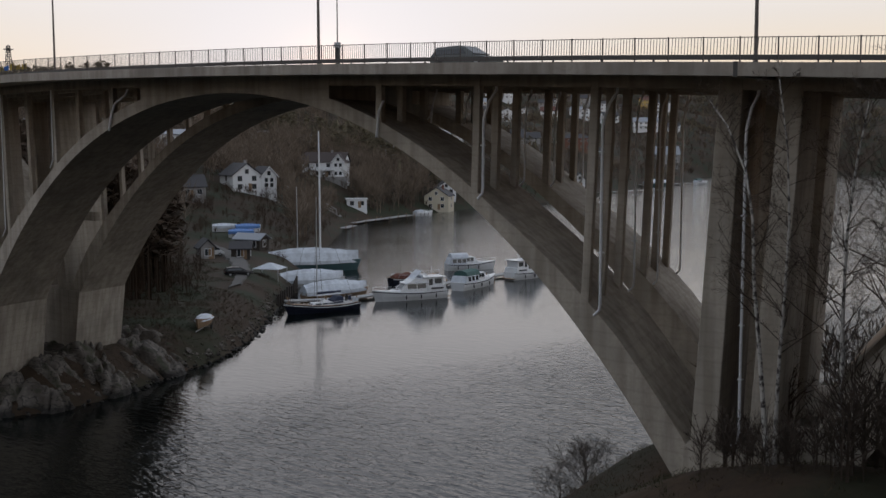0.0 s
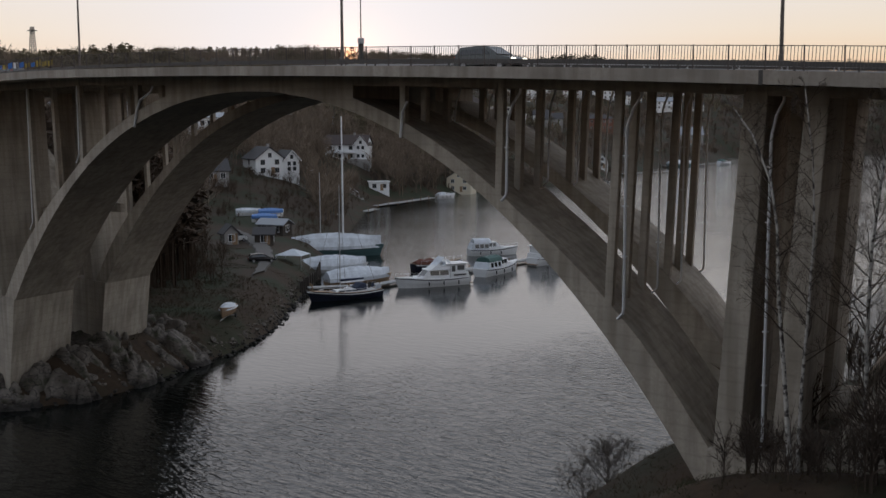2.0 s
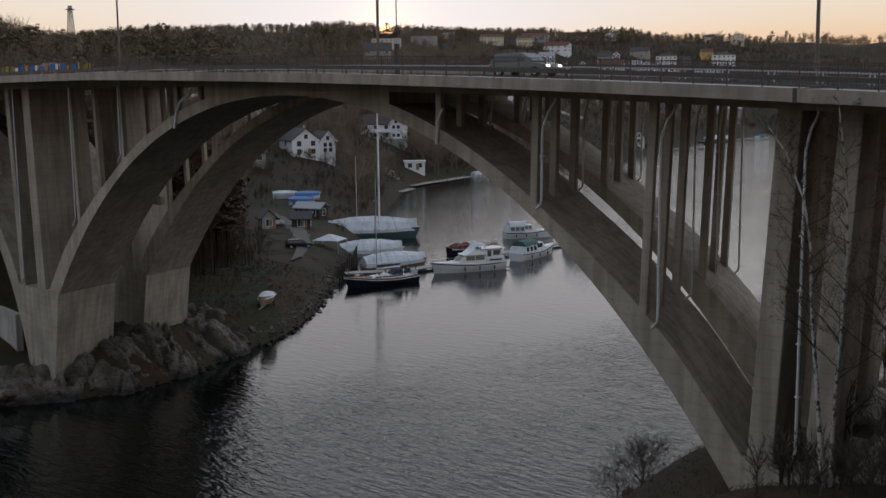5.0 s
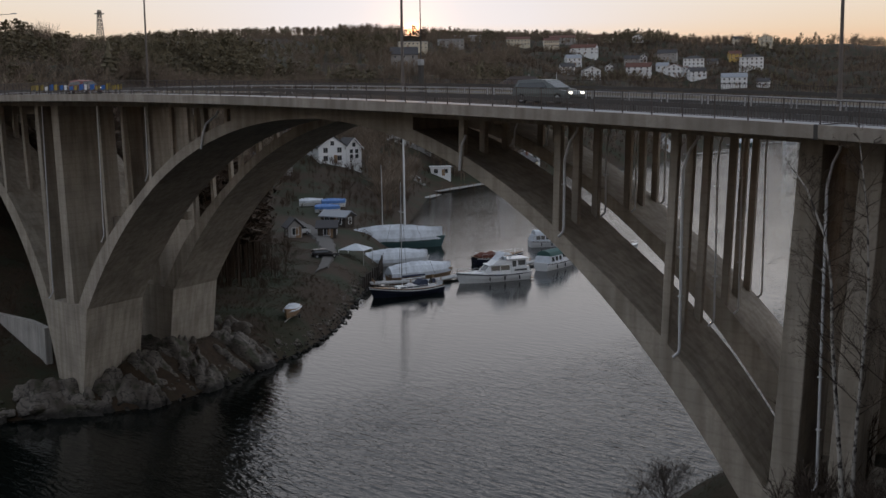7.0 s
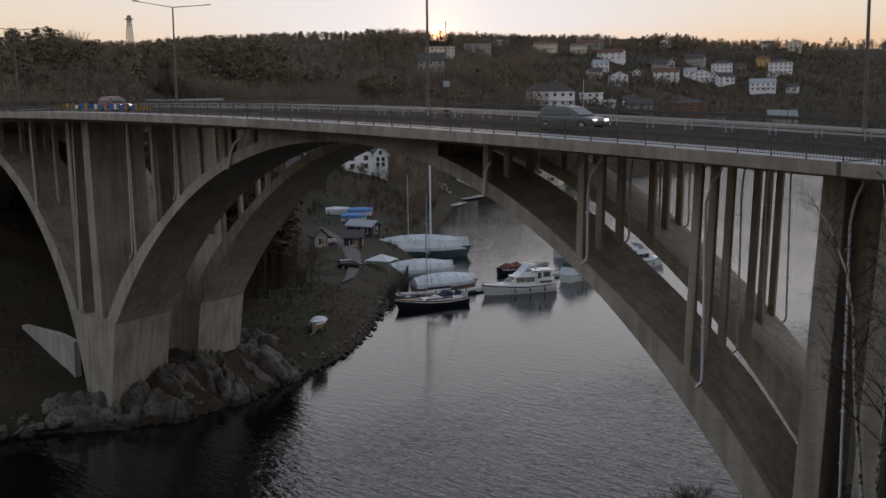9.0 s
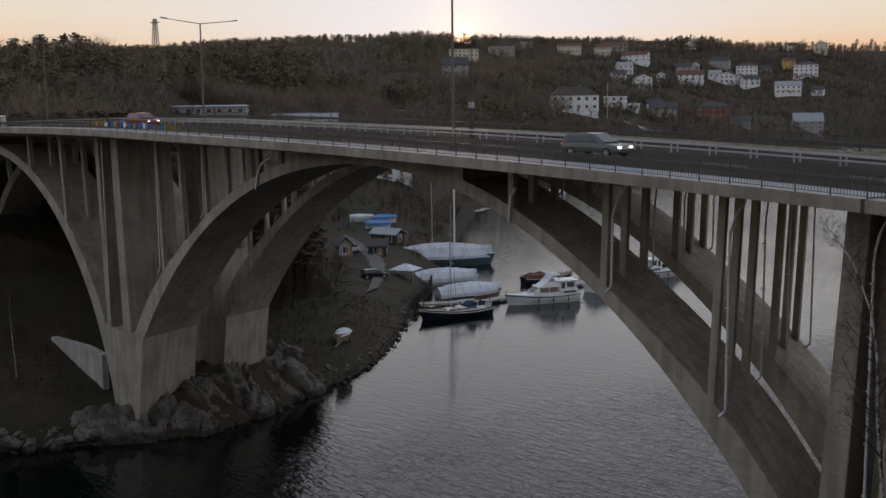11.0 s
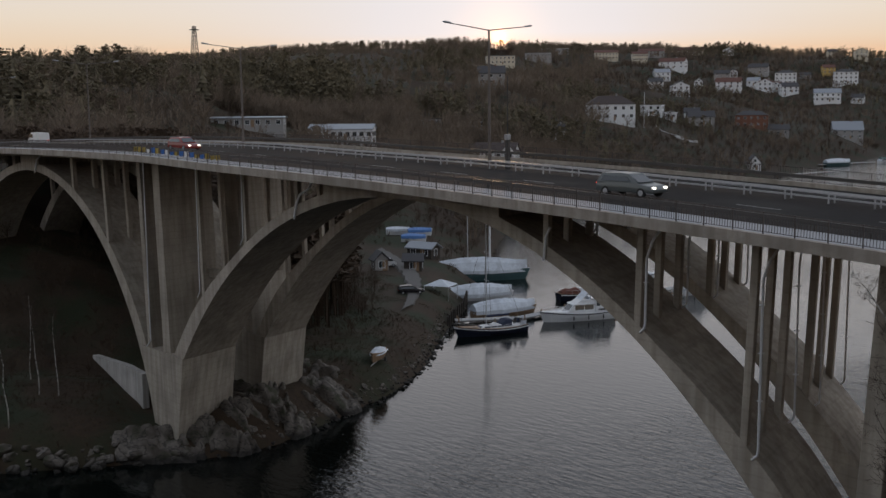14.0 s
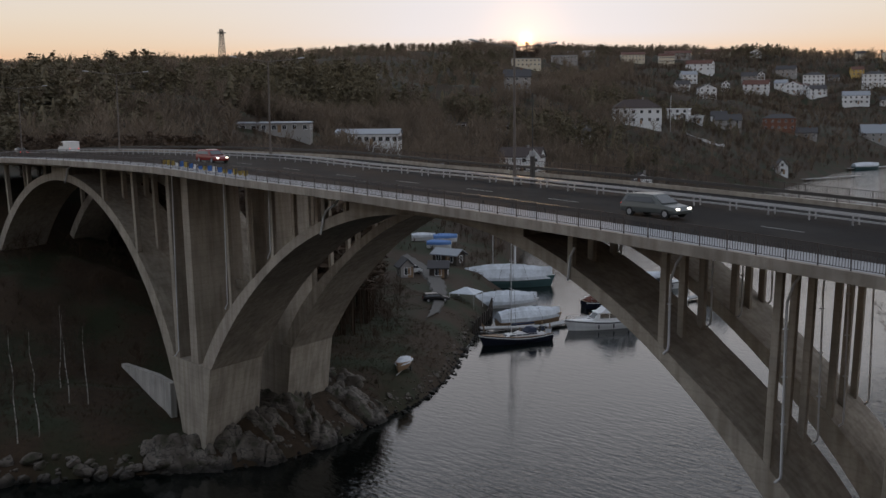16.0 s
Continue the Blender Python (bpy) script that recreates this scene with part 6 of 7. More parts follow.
bx, by = np.arange(-124, -96.4, 0.24), np.arange(43, 84, 0.24)
gx, gy = np.meshgrid(bx, by)
gd = shore_distance(gx, gy)
fade = smooth(gd, -2.0, -0.5) * (1 - smooth(gd, 10, 15)) * smooth(gy, 43, 47) * (1 - smooth(gy, 77, 83)) * np.maximum(smooth(gx, -109, -106.5), smooth(gy, 54, 57))
gz = np.maximum(ground_height(gx, gy), -1.0) - 0.7
for k in np.ndindex(gz.shape):
    if fade[k] > 0:
        gz[k] += fade[k] * (1.35 + 0.95 * crag(gx[k], gy[k]))
i0 = np.arange((len(bx) - 1) * (len(by) - 1))
a0 = (i0 // (len(bx) - 1)) * len(bx) + i0 % (len(bx) - 1)
from_arrays("bedrock", np.stack([gx.ravel(), gy.ravel(), gz.ravel()], 1), np.stack([a0, a0 + 1, a0 + len(bx) + 1, a0 + len(bx)], 1), ROCK,
            "cracked grey-brown granite bedrock under the bridge foot", "bedrock", "structure")
kinds = [boulder_mesh(40 + i, (1, rg.uniform(0.6, 1), 1), 0.75, 2) for i in range(7)]


def along_shore(i0, i1):
    for i in range(i0, i1):
        (ax, ay), (bx, by) = SHORE[i], SHORE[i + 1]
        n = max(1, int(math.hypot(bx - ax, by - ay) / 0.5))
        for k in range(n):
            yield ax + (bx - ax) * k / n, ay + (by - ay) * k / n


count = 0
for i0, i1, lo, hi in ((2, 5, 0.7, 1.7), (3, 6, 0.5, 1.2), (9, 15, 0.25, 0.75), (37, 42, 0.4, 1.3)):
    for x, y in along_shore(i0, i1):
        if rg.random() > 0.8:
            continue
        px, py_ = x + (rg.uniform(-1.4, 1.0) if i0 > 5 else rg.uniform(-1.6, 1.2)) * (1 if i0 < 30 else -1), y + rg.uniform(-1.0, 1.0)
        s = rg.uniform(lo, hi) * rg.choice((0.6, 1, 1))
        o = new("boulder", kinds[rg.randrange(7)])
        o.matrix_world = pose(px, py_, max(0, ground_at(px, py_)) + s * (0.3 if i0 == 2 else 0.12), rg.uniform(-20, 20), rg.uniform(-20, 20), rg.uniform(0, 360)) @ Matrix.Diagonal((s, s, s * 0.8, 1))
        tagged(o, "grey granite shore boulder at the waterline", "boulder", "shore boulders")
        count += 1


# small stones between the boulders along the waterline
sv, sf, at = [], [], 0
for i0, i1, lo, hi in ((2, 5, 0.12, 0.45), (5, 9, 0.1, 0.4), (9, 15, 0.10, 0.36), (9, 15, 0.10, 0.36), (9, 15, 0.10, 0.30)):
    for x, y in along_shore(i0, i1):
        me = kinds[rg.randrange(7)]
        s = rg.uniform(lo, hi)
        px, py_ = x + rg.uniform(-1.8, 0.8), y + rg.uniform(-1.2, 1.2)
        m = pose(px, py_, max(0, ground_at(px, py_)) + s * 0.1, rg.uniform(-30, 30), rg.uniform(-30, 30), rg.uniform(0, 360)) @ Matrix.Diagonal((s, s, s * 0.8, 1))
        sv.append([m @ v.co for v in me.vertices])
        sf.append(np.array([p.vertices[:] for p in me.polygons]) + at)
        at += len(me.vertices)
from_arrays("shore_stones", np.array([tuple(c) for q in sv for c in q]), np.concatenate(sf), ROCK, "dark wet stones along the waterline", "stones", "stuff")


# ---- trees ----
def grow(bm, p, d, length, r, depth, rg, limbs, twist=0.25, up=0.12):
    """A branch with its side branches, as tapered tubes."""
    pts, q, n = [p], p.copy(), 5 if depth > 1 else 3
    dd = d.copy()
    for i in range(n):
        dd = (dd + Vector((rg.uniform(-1, 1), rg.uniform(-1, 1), rg.uniform(-0.6, 1))) * twist * 0.5 + Vector((0, 0, up))).normalized()
        q = q + dd * (length / n)
        pts.append(q.copy())
    tube(bm, pts, [max(0.005, r * (1 - 0.75 * i / n)) for i in range(n + 1)], 6 if depth > 2 else 4 if depth > 1 else 3)
    if depth <= 0:
        return
    for i in range(limbs[depth]):
        s = rg.uniform(0.25, 1.0)
        k = min(int(s * n), n - 1)
        base = pts[k].lerp(pts[k + 1], s * n - k)
        side = dd.orthogonal().normalized()
        side = (Matrix.Rotation(rg.uniform(0, 6.28), 3, dd) @ side)
        nd = (dd * rg.uniform(0.5, 0.9) + side * rg.uniform(0.55, 0.95)).normalized()
        grow(bm, base, nd, length * rg.uniform(0.32, 0.52) * (1.1 - 0.4 * s), r * (1 - 0.7 * s) * 0.5, depth - 1, rg, limbs, twist, up)


def birch(name, label, x, y, z, path, r, seed, depth_limbs, crown_from=0.35, length=4.0, bark=None, group="", category="tree"):
    """A tree along a given stem line, bare of leaves."""
    t = thing(name, label, category, pose(x, y, z), group)
    rg = random.Random(seed)
    pts = [Vector(p) for p in path]
    bm = bmesh.new()
    n = len(pts) - 1
    tube(bm, pts, [r * (1 - 0.8 * i / n) for i in range(n + 1)], 9)
    part("trunk", bm, bark or BARK, t)
    bm = bmesh.new()
    for i in range(depth_limbs):
        s = crown_from + (1 - crown_from) * (i + rg.random()) / depth_limbs
        k = min(int(s * n), n - 1)
        base = pts[k].lerp(pts[k + 1], s * n - k)
        a = rg.uniform(0, 6.28)
        d = Vector((math.cos(a), math.sin(a), rg.uniform(0.35, 1.1))).normalized()
        grow(bm, base, d, length * (1.25 - s) * rg.uniform(0.6, 1.2) + 0.5, r * (1 - 0.75 * s) * 0.30 + 0.006, 2, rg, (0, 7, 7), 0.45, 0.02)
    part("crown", bm, TWIG, t, "bare dark twigs")
    return t


g0 = lambda x, y: ground_at(x, y) - 0.2
for x, y, path, r, seed, limbs, ln in ((-20.5, 46.3, [(0, 0, 0), (-0.06, 0, 1.5), (-0.3, 0, 4.2), (-0.56, 0, 6.8), (-0.85, 0.05, 9.3), (-1.0, 0.1, 12.0), (-1.35, 0.1, 14.0), (-2.3, 0.2, 16.0), (-3.3, 0.3, 17.2)], 0.13, 21, 34, 2.6),
                                       (-20.5, 46.8, [(0, 0, 0), (0.05, 0, 2.2), (0.1, 0, 4.6), (0.16, 0, 6.2), (0.3, 0.05, 9.0), (0.4, 0.1, 12.0), (0.25, 0.1, 15), (-0.2, 0.1, 18.0)], 0.115, 22, 34, 2.4),
                                       (-17.9, 47.0, [(0, 0, 0), (0.06, 0, 2.5), (0.2, 0, 5.4), (0.15, 0, 8.0), (0.22, 0, 11.5), (0.5, 0.1, 14.5), (0.9, 0.2, 17.0)], 0.135, 23, 44, 4.2)):
    z = min(g0(x, y), 10.6)
    birch("birch_tree", "bare white-stemmed birch in front of the bridge pier", x, y, z, path, r, seed, limbs, 0.42, ln, group="birches")
birch("bare_tree", "many-branched bare tree beside the bridge", -14.8, 48.5, g0(-14.8, 48.5), [(0, 0, 0), (-0.2, 0, 6), (-0.3, 0.1, 10), (0.2, 0.2, 17)], 0.28, 31, 40, 0.35, 6.5, TWIG)
birch("bare_tree", "bare tree on the bank behind the bridge", -27.0, 66.0, g0(-27, 66), [(0, 0, 0), (0, 0, 5), (-0.3, 0.2, 9), (-0.8, 0.2, 13)], 0.2, 32, 30, 0.3, 5.0, TWIG)
birch("bare_tree", "bare tree on the bank behind the bridge", -24.0, 70.0, g0(-24, 70), [(0, 0, 0), (0.2, 0, 5), (0.3, 0.2, 9), (-0.3, 0.2, 14)], 0.2, 33, 30, 0.3, 5.0, TWIG)
for i, (x, y) in enumerate(((-41.0, 60.2), (-39.6, 60.9), (-40.2, 62.0))):
    birch("bare_shrub", "bare leafless shrub on the rocky point", x, y, ground_at(x, y) - 0.2, [(0, 0, 0), (0.1, 0, 0.7), (0.0, 0.2, 1.5), (-0.3, 0.2, 2.4)], 0.055, 50 + i, 26, 0.05, 2.3, TWIG, category="shrub")
for i, (x, y, lx, h) in enumerate(((-114.2, 37.8, -1.2, 12), (-114.0, 40.0, -1.6, 11), (-121.0, 46.0, -1.5, 11), (-119.5, 47.6, -0.9, 9), (-116.5, 36.4, -1.0, 13), (-126.0, 47.0, 0.5, 9))):
    birch("birch_tree", "slender leaning birch on the dark slope", x, y, g0(x, y), [(0, 0, 0), (lx * 0.1 + 0.25 * math.sin(i), 0, h * 0.2), (lx * 0.5 - 0.2 * math.sin(2 * i), 0, h * 0.4), (lx * 0.6 + 0.3 * math.cos(i), 0.1, h * 0.6), (lx * 1.2, 0.1, h * 0.8), (lx * 1.3 + 0.5 * math.sin(3 * i), 0.2, h)], 0.075, 60 + i, 22, 0.4, 2.4, group="birches")


# ---- woods ----
def bare_template(rg, n=26, twigs=5):
    """A leafless tree about 1 high: a stem, ascending limbs and a haze of fine twigs."""
    v, f = [], []

    def blade(a, b, w):
        s = np.cross(b - a, rg.normal(size=3))
        s = s / (np.linalg.norm(s) + 1e-9) * w
        k = len(v)
        v.extend([a - s, a + s, b])
        f.append((k, k + 1, k + 2))
    for _ in range(2):
        blade(np.zeros(3), np.array((rg.normal(0, 0.02), rg.normal(0, 0.02), 0.8)), 0.014)
    for _ in range(n):
        z = rg.uniform(0.18, 0.62)
        a = rg.uniform(0, 6.28)
        out = rg.uniform(0.06, 0.30) * (1.15 - 0.5 * z)
        p = np.array((0, 0, z))
        q = np.array((math.cos(a) * out, math.sin(a) * out, z + rg.uniform(0.12, 0.36)))
        blade(p, q, rg.uniform(0.005, 0.009))
        for _ in range(twigs):
            s0 = p + (q - p) * rg.uniform(0.35, 1.0)
            d = (q - p) * 0.35 + rg.normal(0, 0.055, 3) + np.array((0, 0, 0.03))
            blade(s0, s0 + d, rg.uniform(0.004, 0.007))
    return np.array(v), np.array(f)


def conifer_template(rg, pine=False):
    v, f = [], []

    def tri(a, b, c):
        k = len(v)
        v.extend([a, b, c])
        f.append((k, k + 1, k + 2))
    tri((-0.015, 0, 0), (0.015, 0, 0), (0, 0, 0.9))
    tri((0, -0.015, 0), (0, 0.015, 0), (0, 0, 0.9))
    if pine:
        for _ in range(30):
            a, z = rg.uniform(0, 6.28), rg.uniform(0.42, 0.97)
            r = rg.uniform(0, 0.17) * (1.25 - abs(z - 0.6) * 2)
            c = np.array((math.cos(a) * r, math.sin(a) * r, z))
            for _ in range(7):
                d1, d2, d3 = rg.normal(size=(3, 3)) * (0.036, 0.036, 0.022)
                tri(c + d1, c + d2, c + d3)
    else:
        tiers = 9
        for t in range(tiers):
            z = 0.1 + 0.85 * t / tiers
            R = 0.19 * (1 - t / tiers) ** 0.8 + 0.02
            k = 9
            o = rg.uniform(0, 6.28)
            for j in range(k):
                a = o + 6.28 * j / k + rg.uniform(-.2, .2)
                R2 = R * rg.uniform(0.65, 1.2)
                w = 0.42
                tri((0, 0, z + 0.13), (R2 * math.cos(a - w), R2 * math.sin(a - w), z - 0.01), (R2 * 1.12 * math.cos(a + w), R2 * 1.12 * math.sin(a + w), z - 0.035))
    return np.array(v), np.array(f)


wr = np.random.default_rng(8)
BARES = [bare_template(wr) for _ in range(5)]
SPRUCE = [conifer_template(wr) for _ in range(4)]
PINES = [conifer_template(wr, True) for _ in range(4)]


def keep(px, py):
    ok = shore_distance(px, py) > 3
    for cx, cy, r in CLEAR:
        ok &= np.hypot(px - cx, py - cy) > r
    ok &= ~((py > 36) & (py < 86) & (px > -320))
    ok &= ~((np.abs(np.degrees(np.arctan2(-px, py)) - 46.4) < 0.45) & (np.hypot(px, py) > 760))
    ok &= ~((px > -90) & (py < 200))
    ok &= ~((px > -160) & (py < 130) & (py > 30))
    return ok


def plant(templates, xy, height, rg):
    vs, fs, at = [], [], 0
    z = ground_height(xy[:, 0], xy[:, 1])
    for (x, y), zz, h in zip(xy, z, height):
        v, f = templates[rg.integers(len(templates))]
        a = rg.uniform(0, 6.28)
        c, s = math.cos(a), math.sin(a)
        wd = min(h, 15) * rg.uniform(0.8, 1.25)
        vs.append(np.stack([(v[:, 0] * c - v[:, 1] * s) * wd + x, (v[:, 0] * s + v[:, 1] * c) * wd + y, v[:, 2] * h + zz - 0.2], 1))
        fs.append(f + at)
        at += len(v)
    return np.concatenate(vs), np.concatenate(fs)


def scatter(n, x0, x1, y0, y1):
    px, py = wr.uniform(x0, x1, n), wr.uniform(y0, y1, n)
    ang = np.degrees(np.arctan2(-px, py))
    ok = keep(px, py) & (ang > 8) & (ang < 84)
    return np.stack([px[ok], py[ok]], 1)


sites = np.concatenate([scatter(2600, -420, -150, 90, 420), scatter(9000, -900, -330, 60, 1000), scatter(3500, -560, -220, 420, 1050), scatter(1400, -420, -160, 20, 130), scatter(3500, -1100, -300, 900, 1500), scatter(3600, -1150, -420, 600, 1250), scatter(1600, -340, -190, 170, 340)])
sites = sites[(sites[:, 1] < 560) | (sites[:, 0] < -680) | (wr.random(len(sites)) < 0.5)]
kind = bumps(sites[:, 0] * 0.6, sites[:, 1] * 0.6, shortest=25) + wr.normal(0, 3.2, len(sites))
far_left = np.degrees(np.arctan2(-sites[:, 0], sites[:, 1])) > 52
con = (kind > np.where(far_left, 2.2, 6.0)) & (np.hypot(sites[:, 0] + 230, sites[:, 1] - 190) > 75)
pn = con & (wr.random(len(sites)) < 0.88)
sp = con & ~pn
ba = ~con
for nm, lb, sel, tmpl, mat, lo, hi in (("bare_woodland", "leafless brown deciduous woodland on the hills", ba, BARES, BARE, 7, 13), ("spruce_woodland", "dark green spruce trees on the hills", sp, SPRUCE, PINE, 8, 13), ("pine_woodland", "dark pine trees on the hills", pn, PINES, PINE, 8, 13)):
    at = sites[sel]
    az = np.degrees(np.arctan2(-at[:, 0], at[:, 1]))
    gardens = np.where((az < 41) & (np.hypot(at[:, 0], at[:, 1]) > 450) & (np.hypot(at[:, 0], at[:, 1]) < 1150), 0.62, 1.0)
    gardens = np.where((az > 50) & (np.hypot(at[:, 0], at[:, 1]) > 480), 0.72, gardens)
    v, f = plant(tmpl, at, wr.uniform(lo, hi, len(at)) * gardens, wr)
    from_arrays(nm, v, f, mat, lb, "woodland", "stuff")


# stand of tall pines behind the workshop
ta, td = wr.uniform(53.6, 64.8, 260), wr.uniform(412, 500, 260)
top = np.interp(ta, (53.6, 54.6, 57.6, 60.0, 62.0, 64.8), (2.9, 3.5, 3.65, 3.3, 3.15, 2.7))
st_xy = np.stack([-td * np.sin(np.radians(ta)), td * np.cos(np.radians(ta))], 1)
tall = np.clip(28.6 + td * np.tan(np.radians(top)) - ground_height(st_xy[:, 0], st_xy[:, 1]), 6, 25) * wr.uniform(0.78, 1.0, len(ta))
v, f = plant(PINES + PINES + BARES, st_xy, tall, wr)
from_arrays("pine_stand", v, f, PINE, "stand of tall pines and bare trees beyond the bridge", "woodland", "stuff")


# ---- undergrowth: dry grass and low scrub on the near banks ----
def tufts(n, x0, x1, y0, y1, h0, h1, blades):
    px, py = wr.uniform(x0, x1, n), wr.uniform(y0, y1, n)
    d = shore_distance(px, py)
    ok = d > 1.2
    for cx, cy, w in TRACK:
        ok &= np.hypot(px - cx, py - cy) > w + 1.0
    px, py = px[ok], py[ok]
    z = ground_height(px, py)
    m = len(px)
    k = blades
    base = np.repeat(np.stack([px, py, z], 1), k, 0) + np.concatenate([wr.normal(0, 0.25, (m * k, 2)), np.zeros((m * k, 1))], 1)
    a = wr.uniform(0, 6.28, m * k)
    w = wr.uniform(0.012, 0.03, m * k)
    side = np.stack([np.cos(a) * w, np.sin(a) * w, np.zeros(m * k)], 1)
    tip = base + np.stack([wr.normal(0, 0.15, m * k), wr.normal(0, 0.15, m * k), wr.uniform(h0, h1, m * k)], 1)
    v = np.stack([base - side, base + side, tip], 1).reshape(-1, 3)
    return v, np.arange(len(v)).reshape(-1, 3)


DRYGRASS = material("dry_grass", (0.060, 0.040, 0.020), 0.95, vary=0.3, scale=0.3, spread=0.3, second=(0.034, 0.042, 0.014))
v, f = tufts(26000, -165, -98, 30, 128, 0.08, 0.28, 7)
from_arrays("dry_grass", v, f, DRYGRASS, "dry brown and green grass on the left bank", "grass", "stuff")
v, f = tufts(9000, -48, 0, 30, 100, 0.08, 0.25, 7)
from_arrays("dry_grass", v, f, DRYGRASS, "dry brown grass on the right bank", "grass", "stuff")
shr = np.stack([wr.uniform(-170, -104, 520), wr.uniform(30, 130, 520)], 1)
okk = (shore_distance(shr[:, 0], shr[:, 1]) > 9)
for cx, cy, w in TRACK:
    okk &= np.hypot(shr[:, 0] - cx, shr[:, 1] - cy) > w + 3
okk &= np.hypot(shr[:, 0] + 113.4, shr[:, 1] - 87.4) > 5
okk &= ~((shr[:, 1] > 45) & (shr[:, 1] < 70) & (shr[:, 0] > -125))
shr = shr[okk]
v, f = plant(BARES, shr, wr.uniform(1.2, 4.2, len(shr)), wr)
from_arrays("scrub", v, f, SCRUB, "leafless brown scrub on the bank", "shrubs", "stuff")
shr = np.stack([wr.uniform(-33, 10, 160), wr.uniform(52, 98, 160)], 1)
shr = shr[shore_distance(shr[:, 0], shr[:, 1]) > 4]
v, f = plant(BARES, shr, wr.uniform(2.0, 6.0, len(shr)), wr)
from_arrays("scrub", v, f, SCRUB, "leafless brown scrub behind the bridge", "shrubs", "stuff")

br = np.stack([wr.uniform(-330, -140, 9500), wr.uniform(95, 420, 9500)], 1)
az = np.degrees(np.arctan2(-br[:, 0], br[:, 1]))
ok = (shore_distance(br[:, 0], br[:, 1]) > 2.5) & (az > 30) & (az < 68) & (yard(br[:, 0], br[:, 1]) < 0.2)
for cx, cy, r in ((-247, 201, 8), (-276, 267, 9), (-263, 264, 5), (-272, 315, 7), (-169, 131, 4), (-166, 136, 4), (-178, 149, 5), (-199, 166, 6), (-204, 164, 6), (-196, 161, 6)):
    ok &= np.hypot(br[:, 0] - cx, br[:, 1] - cy) > r
br = br[ok]
v, f = plant(BARES, br, wr.uniform(0.8, 2.8, len(br)) * wr.choice((1, 1, 1.7), len(br)), wr)
from_arrays("brush", v, f, SCRUB, "brown leafless brush on the slopes above the boatyard", "shrubs", "stuff")
ta, td = np.radians(wr.uniform(52.3, 60, 90)), wr.uniform(168, 250, 90)
gl = np.stack([-td * np.sin(ta), td * np.cos(ta)], 1)
gl = gl[(shore_distance(gl[:, 0], gl[:, 1]) > 6) & (gl[:, 1] > 95) & (yard(gl[:, 0], gl[:, 1]) < 0.3)]
v, f = plant(BARES, gl, wr.uniform(3, 5.5, len(gl)), wr)
from_arrays("grove", v, f, SCRUB, "bare dark trees beside the boatyard", "trees", "stuff")

# low tangle of brambles and heather on the near bank
tg = np.stack([wr.uniform(-170, -100, 5200), wr.uniform(28, 120, 5200)], 1)
tg = tg[(shore_distance(tg[:, 0], tg[:, 1]) > 1.5) & (yard(tg[:, 0], tg[:, 1]) < 0.3)]
tg = tg[bumps(tg[:, 0] * 2, tg[:, 1] * 2, 60, 8) > -0.6]
tg = tg[~((tg[:, 1] > 46) & (tg[:, 1] < 74) & (tg[:, 0] > -112))]
tg = tg[np.hypot(tg[:, 0] + 113.4, tg[:, 1] - 87.4) > 4]
v, f = plant(BARES, tg, wr.uniform(0.35, 1.1, len(tg)), wr)
from_arrays("brambles", v, f, SCRUB, "low brown brambles and heather on the bank", "shrubs", "stuff")
# bushes below the fronts of the nearer houses
fb = []
for hx0, hy0, turn, w0, d0 in ((-247.5, 201.0, 22, 17, 9.5), (-287.5, 273.5, -14, 16, 11), (-236.0, 176.0, 10, 9, 7), (-293.1, 211.9, -8, 20, 10), (-272, 315, -15, 9, 8), (-352, 410, 8, 20, 12), (-297.5, 450, 12, 6, 7), (-318, 338, 0, 7, 5)):
    m = pose(hx0, hy0, 0, 0, 0, math.degrees(math.atan2(-hy0, -hx0)) + 90 + turn)
    for _ in range(26):
        p = m @ Vector((wr.uniform(-w0 * 0.6, w0 * 0.65), -d0 / 2 - wr.uniform(0.8, 5.0), 0))
        fb.append((p.x, p.y))
fb = np.array(fb)
fb = fb[shore_distance(fb[:, 0], fb[:, 1]) > 1.5]
v, f = plant(BARES, fb, wr.uniform(1.8, 4.0, len(fb)), wr)
from_arrays("garden_bushes", v, f, SCRUB, "leafless garden bushes below the houses", "shrubs", "stuff")
# gardens on the far slope
gs = np.stack([wr.uniform(-720, -260, 9000), wr.uniform(420, 1050, 9000)], 1)
az = np.degrees(np.arctan2(-gs[:, 0], gs[:, 1]))
gs = gs[(az < 44) & (az > 20) & (shore_distance(gs[:, 0], gs[:, 1]) > 3)]
ok = np.ones(len(gs), bool)
for cx, cy, r in CLEAR:
    if cy > 420:
        ok &= np.hypot(gs[:, 0] - cx, gs[:, 1] - cy) > r * 0.75
gs = gs[ok]
v, f = plant(BARES, gs, wr.uniform(2.5, 6.5, len(gs)), wr)
from_arrays("garden_bushes", v, f, SCRUB, "leafless hedges and bushes between the far villas", "shrubs", "stuff")
# added trees beside the approach's far edge, below road height, to block reflected sky
bt = np.stack([wr.uniform(-222, -128, 800), wr.uniform(75, 104, 800)], 1)
room = 33.0 - ground_height(bt[:, 0], bt[:, 1])
bt, room = bt[(room > 3) & (shore_distance(bt[:, 0], bt[:, 1]) > 14)], room[(room > 3) & (shore_distance(bt[:, 0], bt[:, 1]) > 14)]
v, f = plant(BARES + PINES + PINES, bt, np.minimum(room, 20) * wr.uniform(0.65, 1.0, len(bt)), wr)
from_arrays("grove", v, f, SCRUB, "added dark trees and pines screening sky behind the approach viaduct", "trees", "stuff")

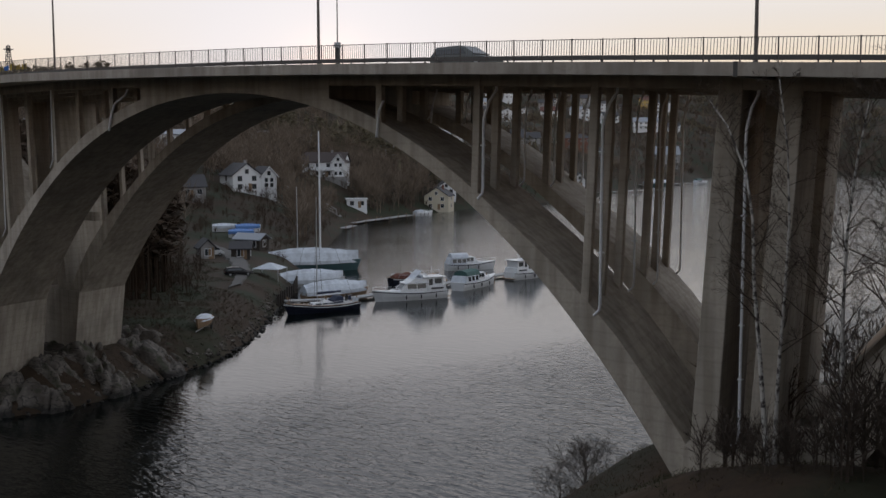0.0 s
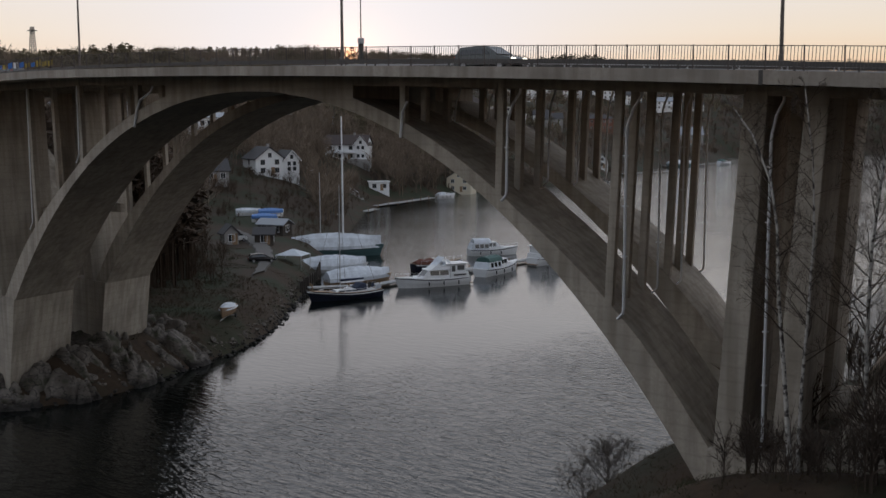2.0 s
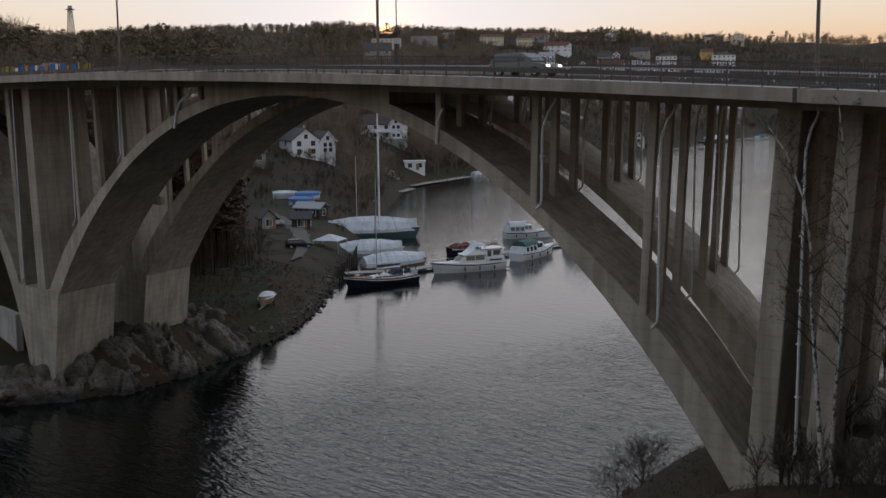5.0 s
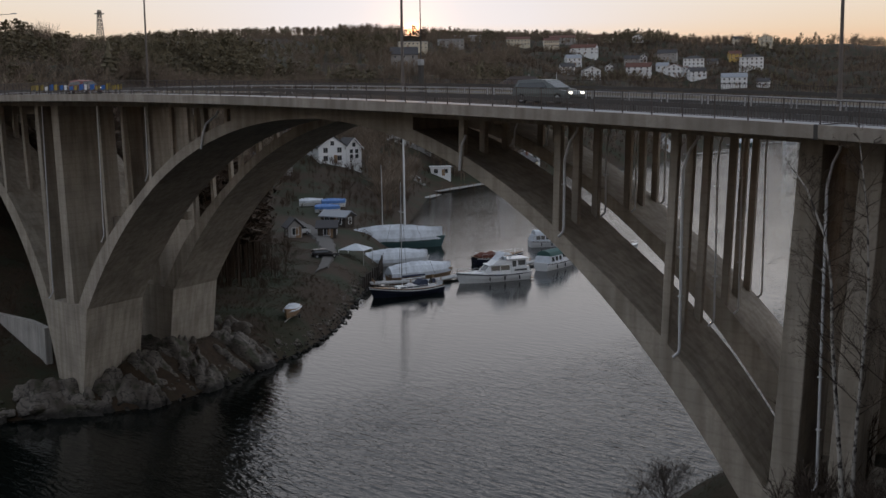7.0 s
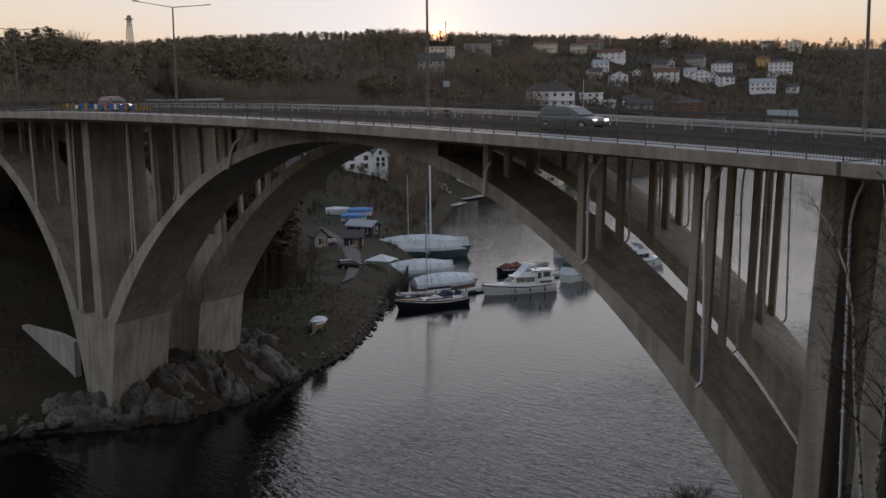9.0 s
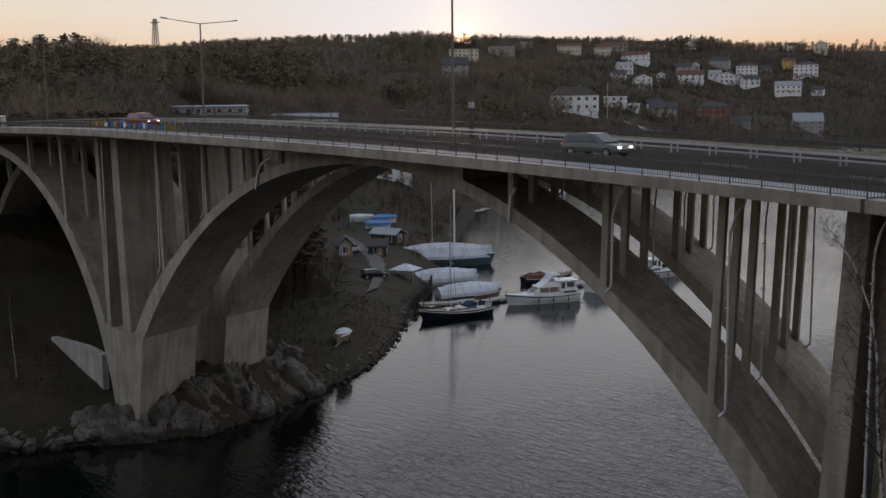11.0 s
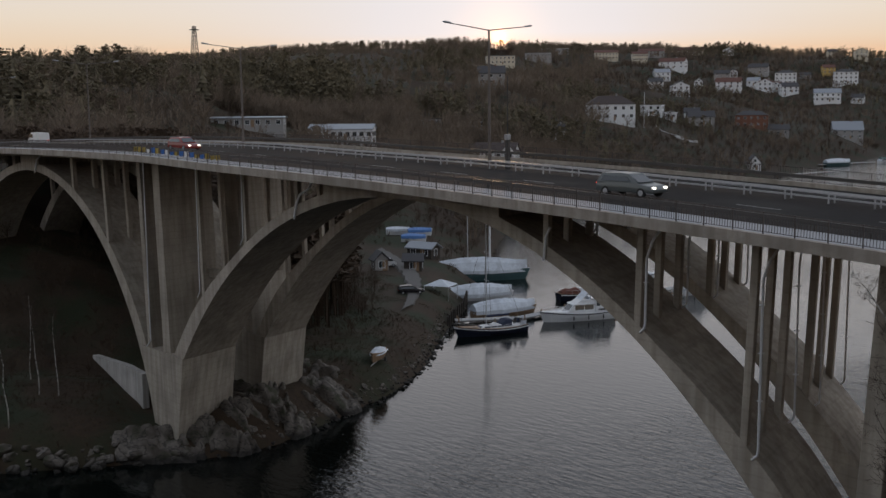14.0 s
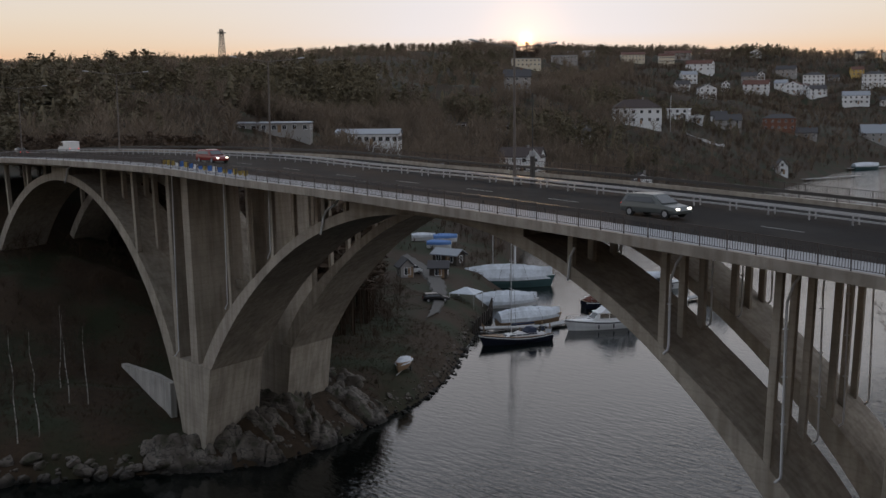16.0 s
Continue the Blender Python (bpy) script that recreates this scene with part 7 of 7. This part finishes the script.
# pines on the ridge behind the blocks
rp = np.array([(-math.sin(radians(a)) * r, math.cos(radians(a)) * r) for a, r in [(45.75 + 0.06 * i, 972 + 13 * (i % 3)) for i in range(20)]])
v, f = plant(PINES + BARES, rp, np.clip(wr.uniform(83, 88.5, len(rp)) - ground_height(rp[:, 0], rp[:, 1]), 4, 29), wr)
from_arrays("grove", v, f, SCRUB, "pines and bare trees on the ridge behind the blocks", "trees", "stuff")
# saplings and brushwood in front of the last pier
sg = np.stack([wr.uniform(-24, -8, 84), wr.uniform(44.5, 49.8, 84)], 1)
v, f = plant(BARES, sg, wr.uniform(1.2, 3.4, len(sg)) * np.where(sg[:, 0] > -17, 1.7, 1.0), wr)
from_arrays("brushwood", v, f, TWIG, "dense bare saplings and brushwood before the pier", "shrubs", "stuff")
# unseen near-bank woods beside and behind the last pier, added to shade it
nb = np.stack([wr.uniform(-14, 62, 1500), wr.uniform(-48, 62, 1500)], 1)
nb = nb[(nb[:, 0] > np.maximum(5 - 0.325 * nb[:, 1], np.where(nb[:, 1] < 14, 9, -20))) & (shore_distance(nb[:, 0], nb[:, 1]) > 8) & ((nb[:, 1] < 45) | (nb[:, 0] > 4))]
v, f = plant(BARES + SPRUCE + SPRUCE + PINES, nb, wr.uniform(13, 23, len(nb)) * np.where((nb[:, 0] < 40) & (nb[:, 1] > 5), 1.4, 1.0), wr)
from_arrays("grove", v, f, SCRUB, "dense bare trees and spruces, unseen, added to shade the pier", "trees", "stuff")

# timber quay wall and tyres by the laid-up boats
quay = thing("quay_wall", "dark tarred timber quay wall with piles", "quay", pose(-138.5, 121.5, 0), kind="structure")
qinv = quay.matrix_world.inverted()
QUAY = [(-135.0, 118.2), (-138.5, 122.5), (-143.0, 128.5), (-150.5, 136.0), (-160.0, 145.5)]
for (ax, ay), (bx, by) in zip(QUAY, QUAY[1:]):
    d, a = math.hypot(bx - ax, by - ay), math.degrees(math.atan2(by - ay, bx - ax))
    for k in range(5):
        o = mesh_object("plank", bevelled(boxes((0, d, -0.06 - 0.01 * (k % 2), 0.06, -0.3 + k * 0.42, 0.1 + k * 0.42)), 0.015), DARKWOOD, quay)
        o.matrix_parent_inverse, o.matrix_basis = qinv, pose(ax, ay, 0, 0, 0, a)
    s = 0.4
    while s < d:
        bm = bmesh.new()
        tube(bm, [(s, -0.2, -1.5), (s, -0.2, 2.1 + 0.15 * math.sin(s * 9))], [0.15, 0.13], 7)
        o = mesh_object("pile", bm, DARKWOOD, quay)
        o.matrix_parent_inverse, o.matrix_basis = qinv, pose(ax, ay, 0, 0, 0, a)
        s += 1.9
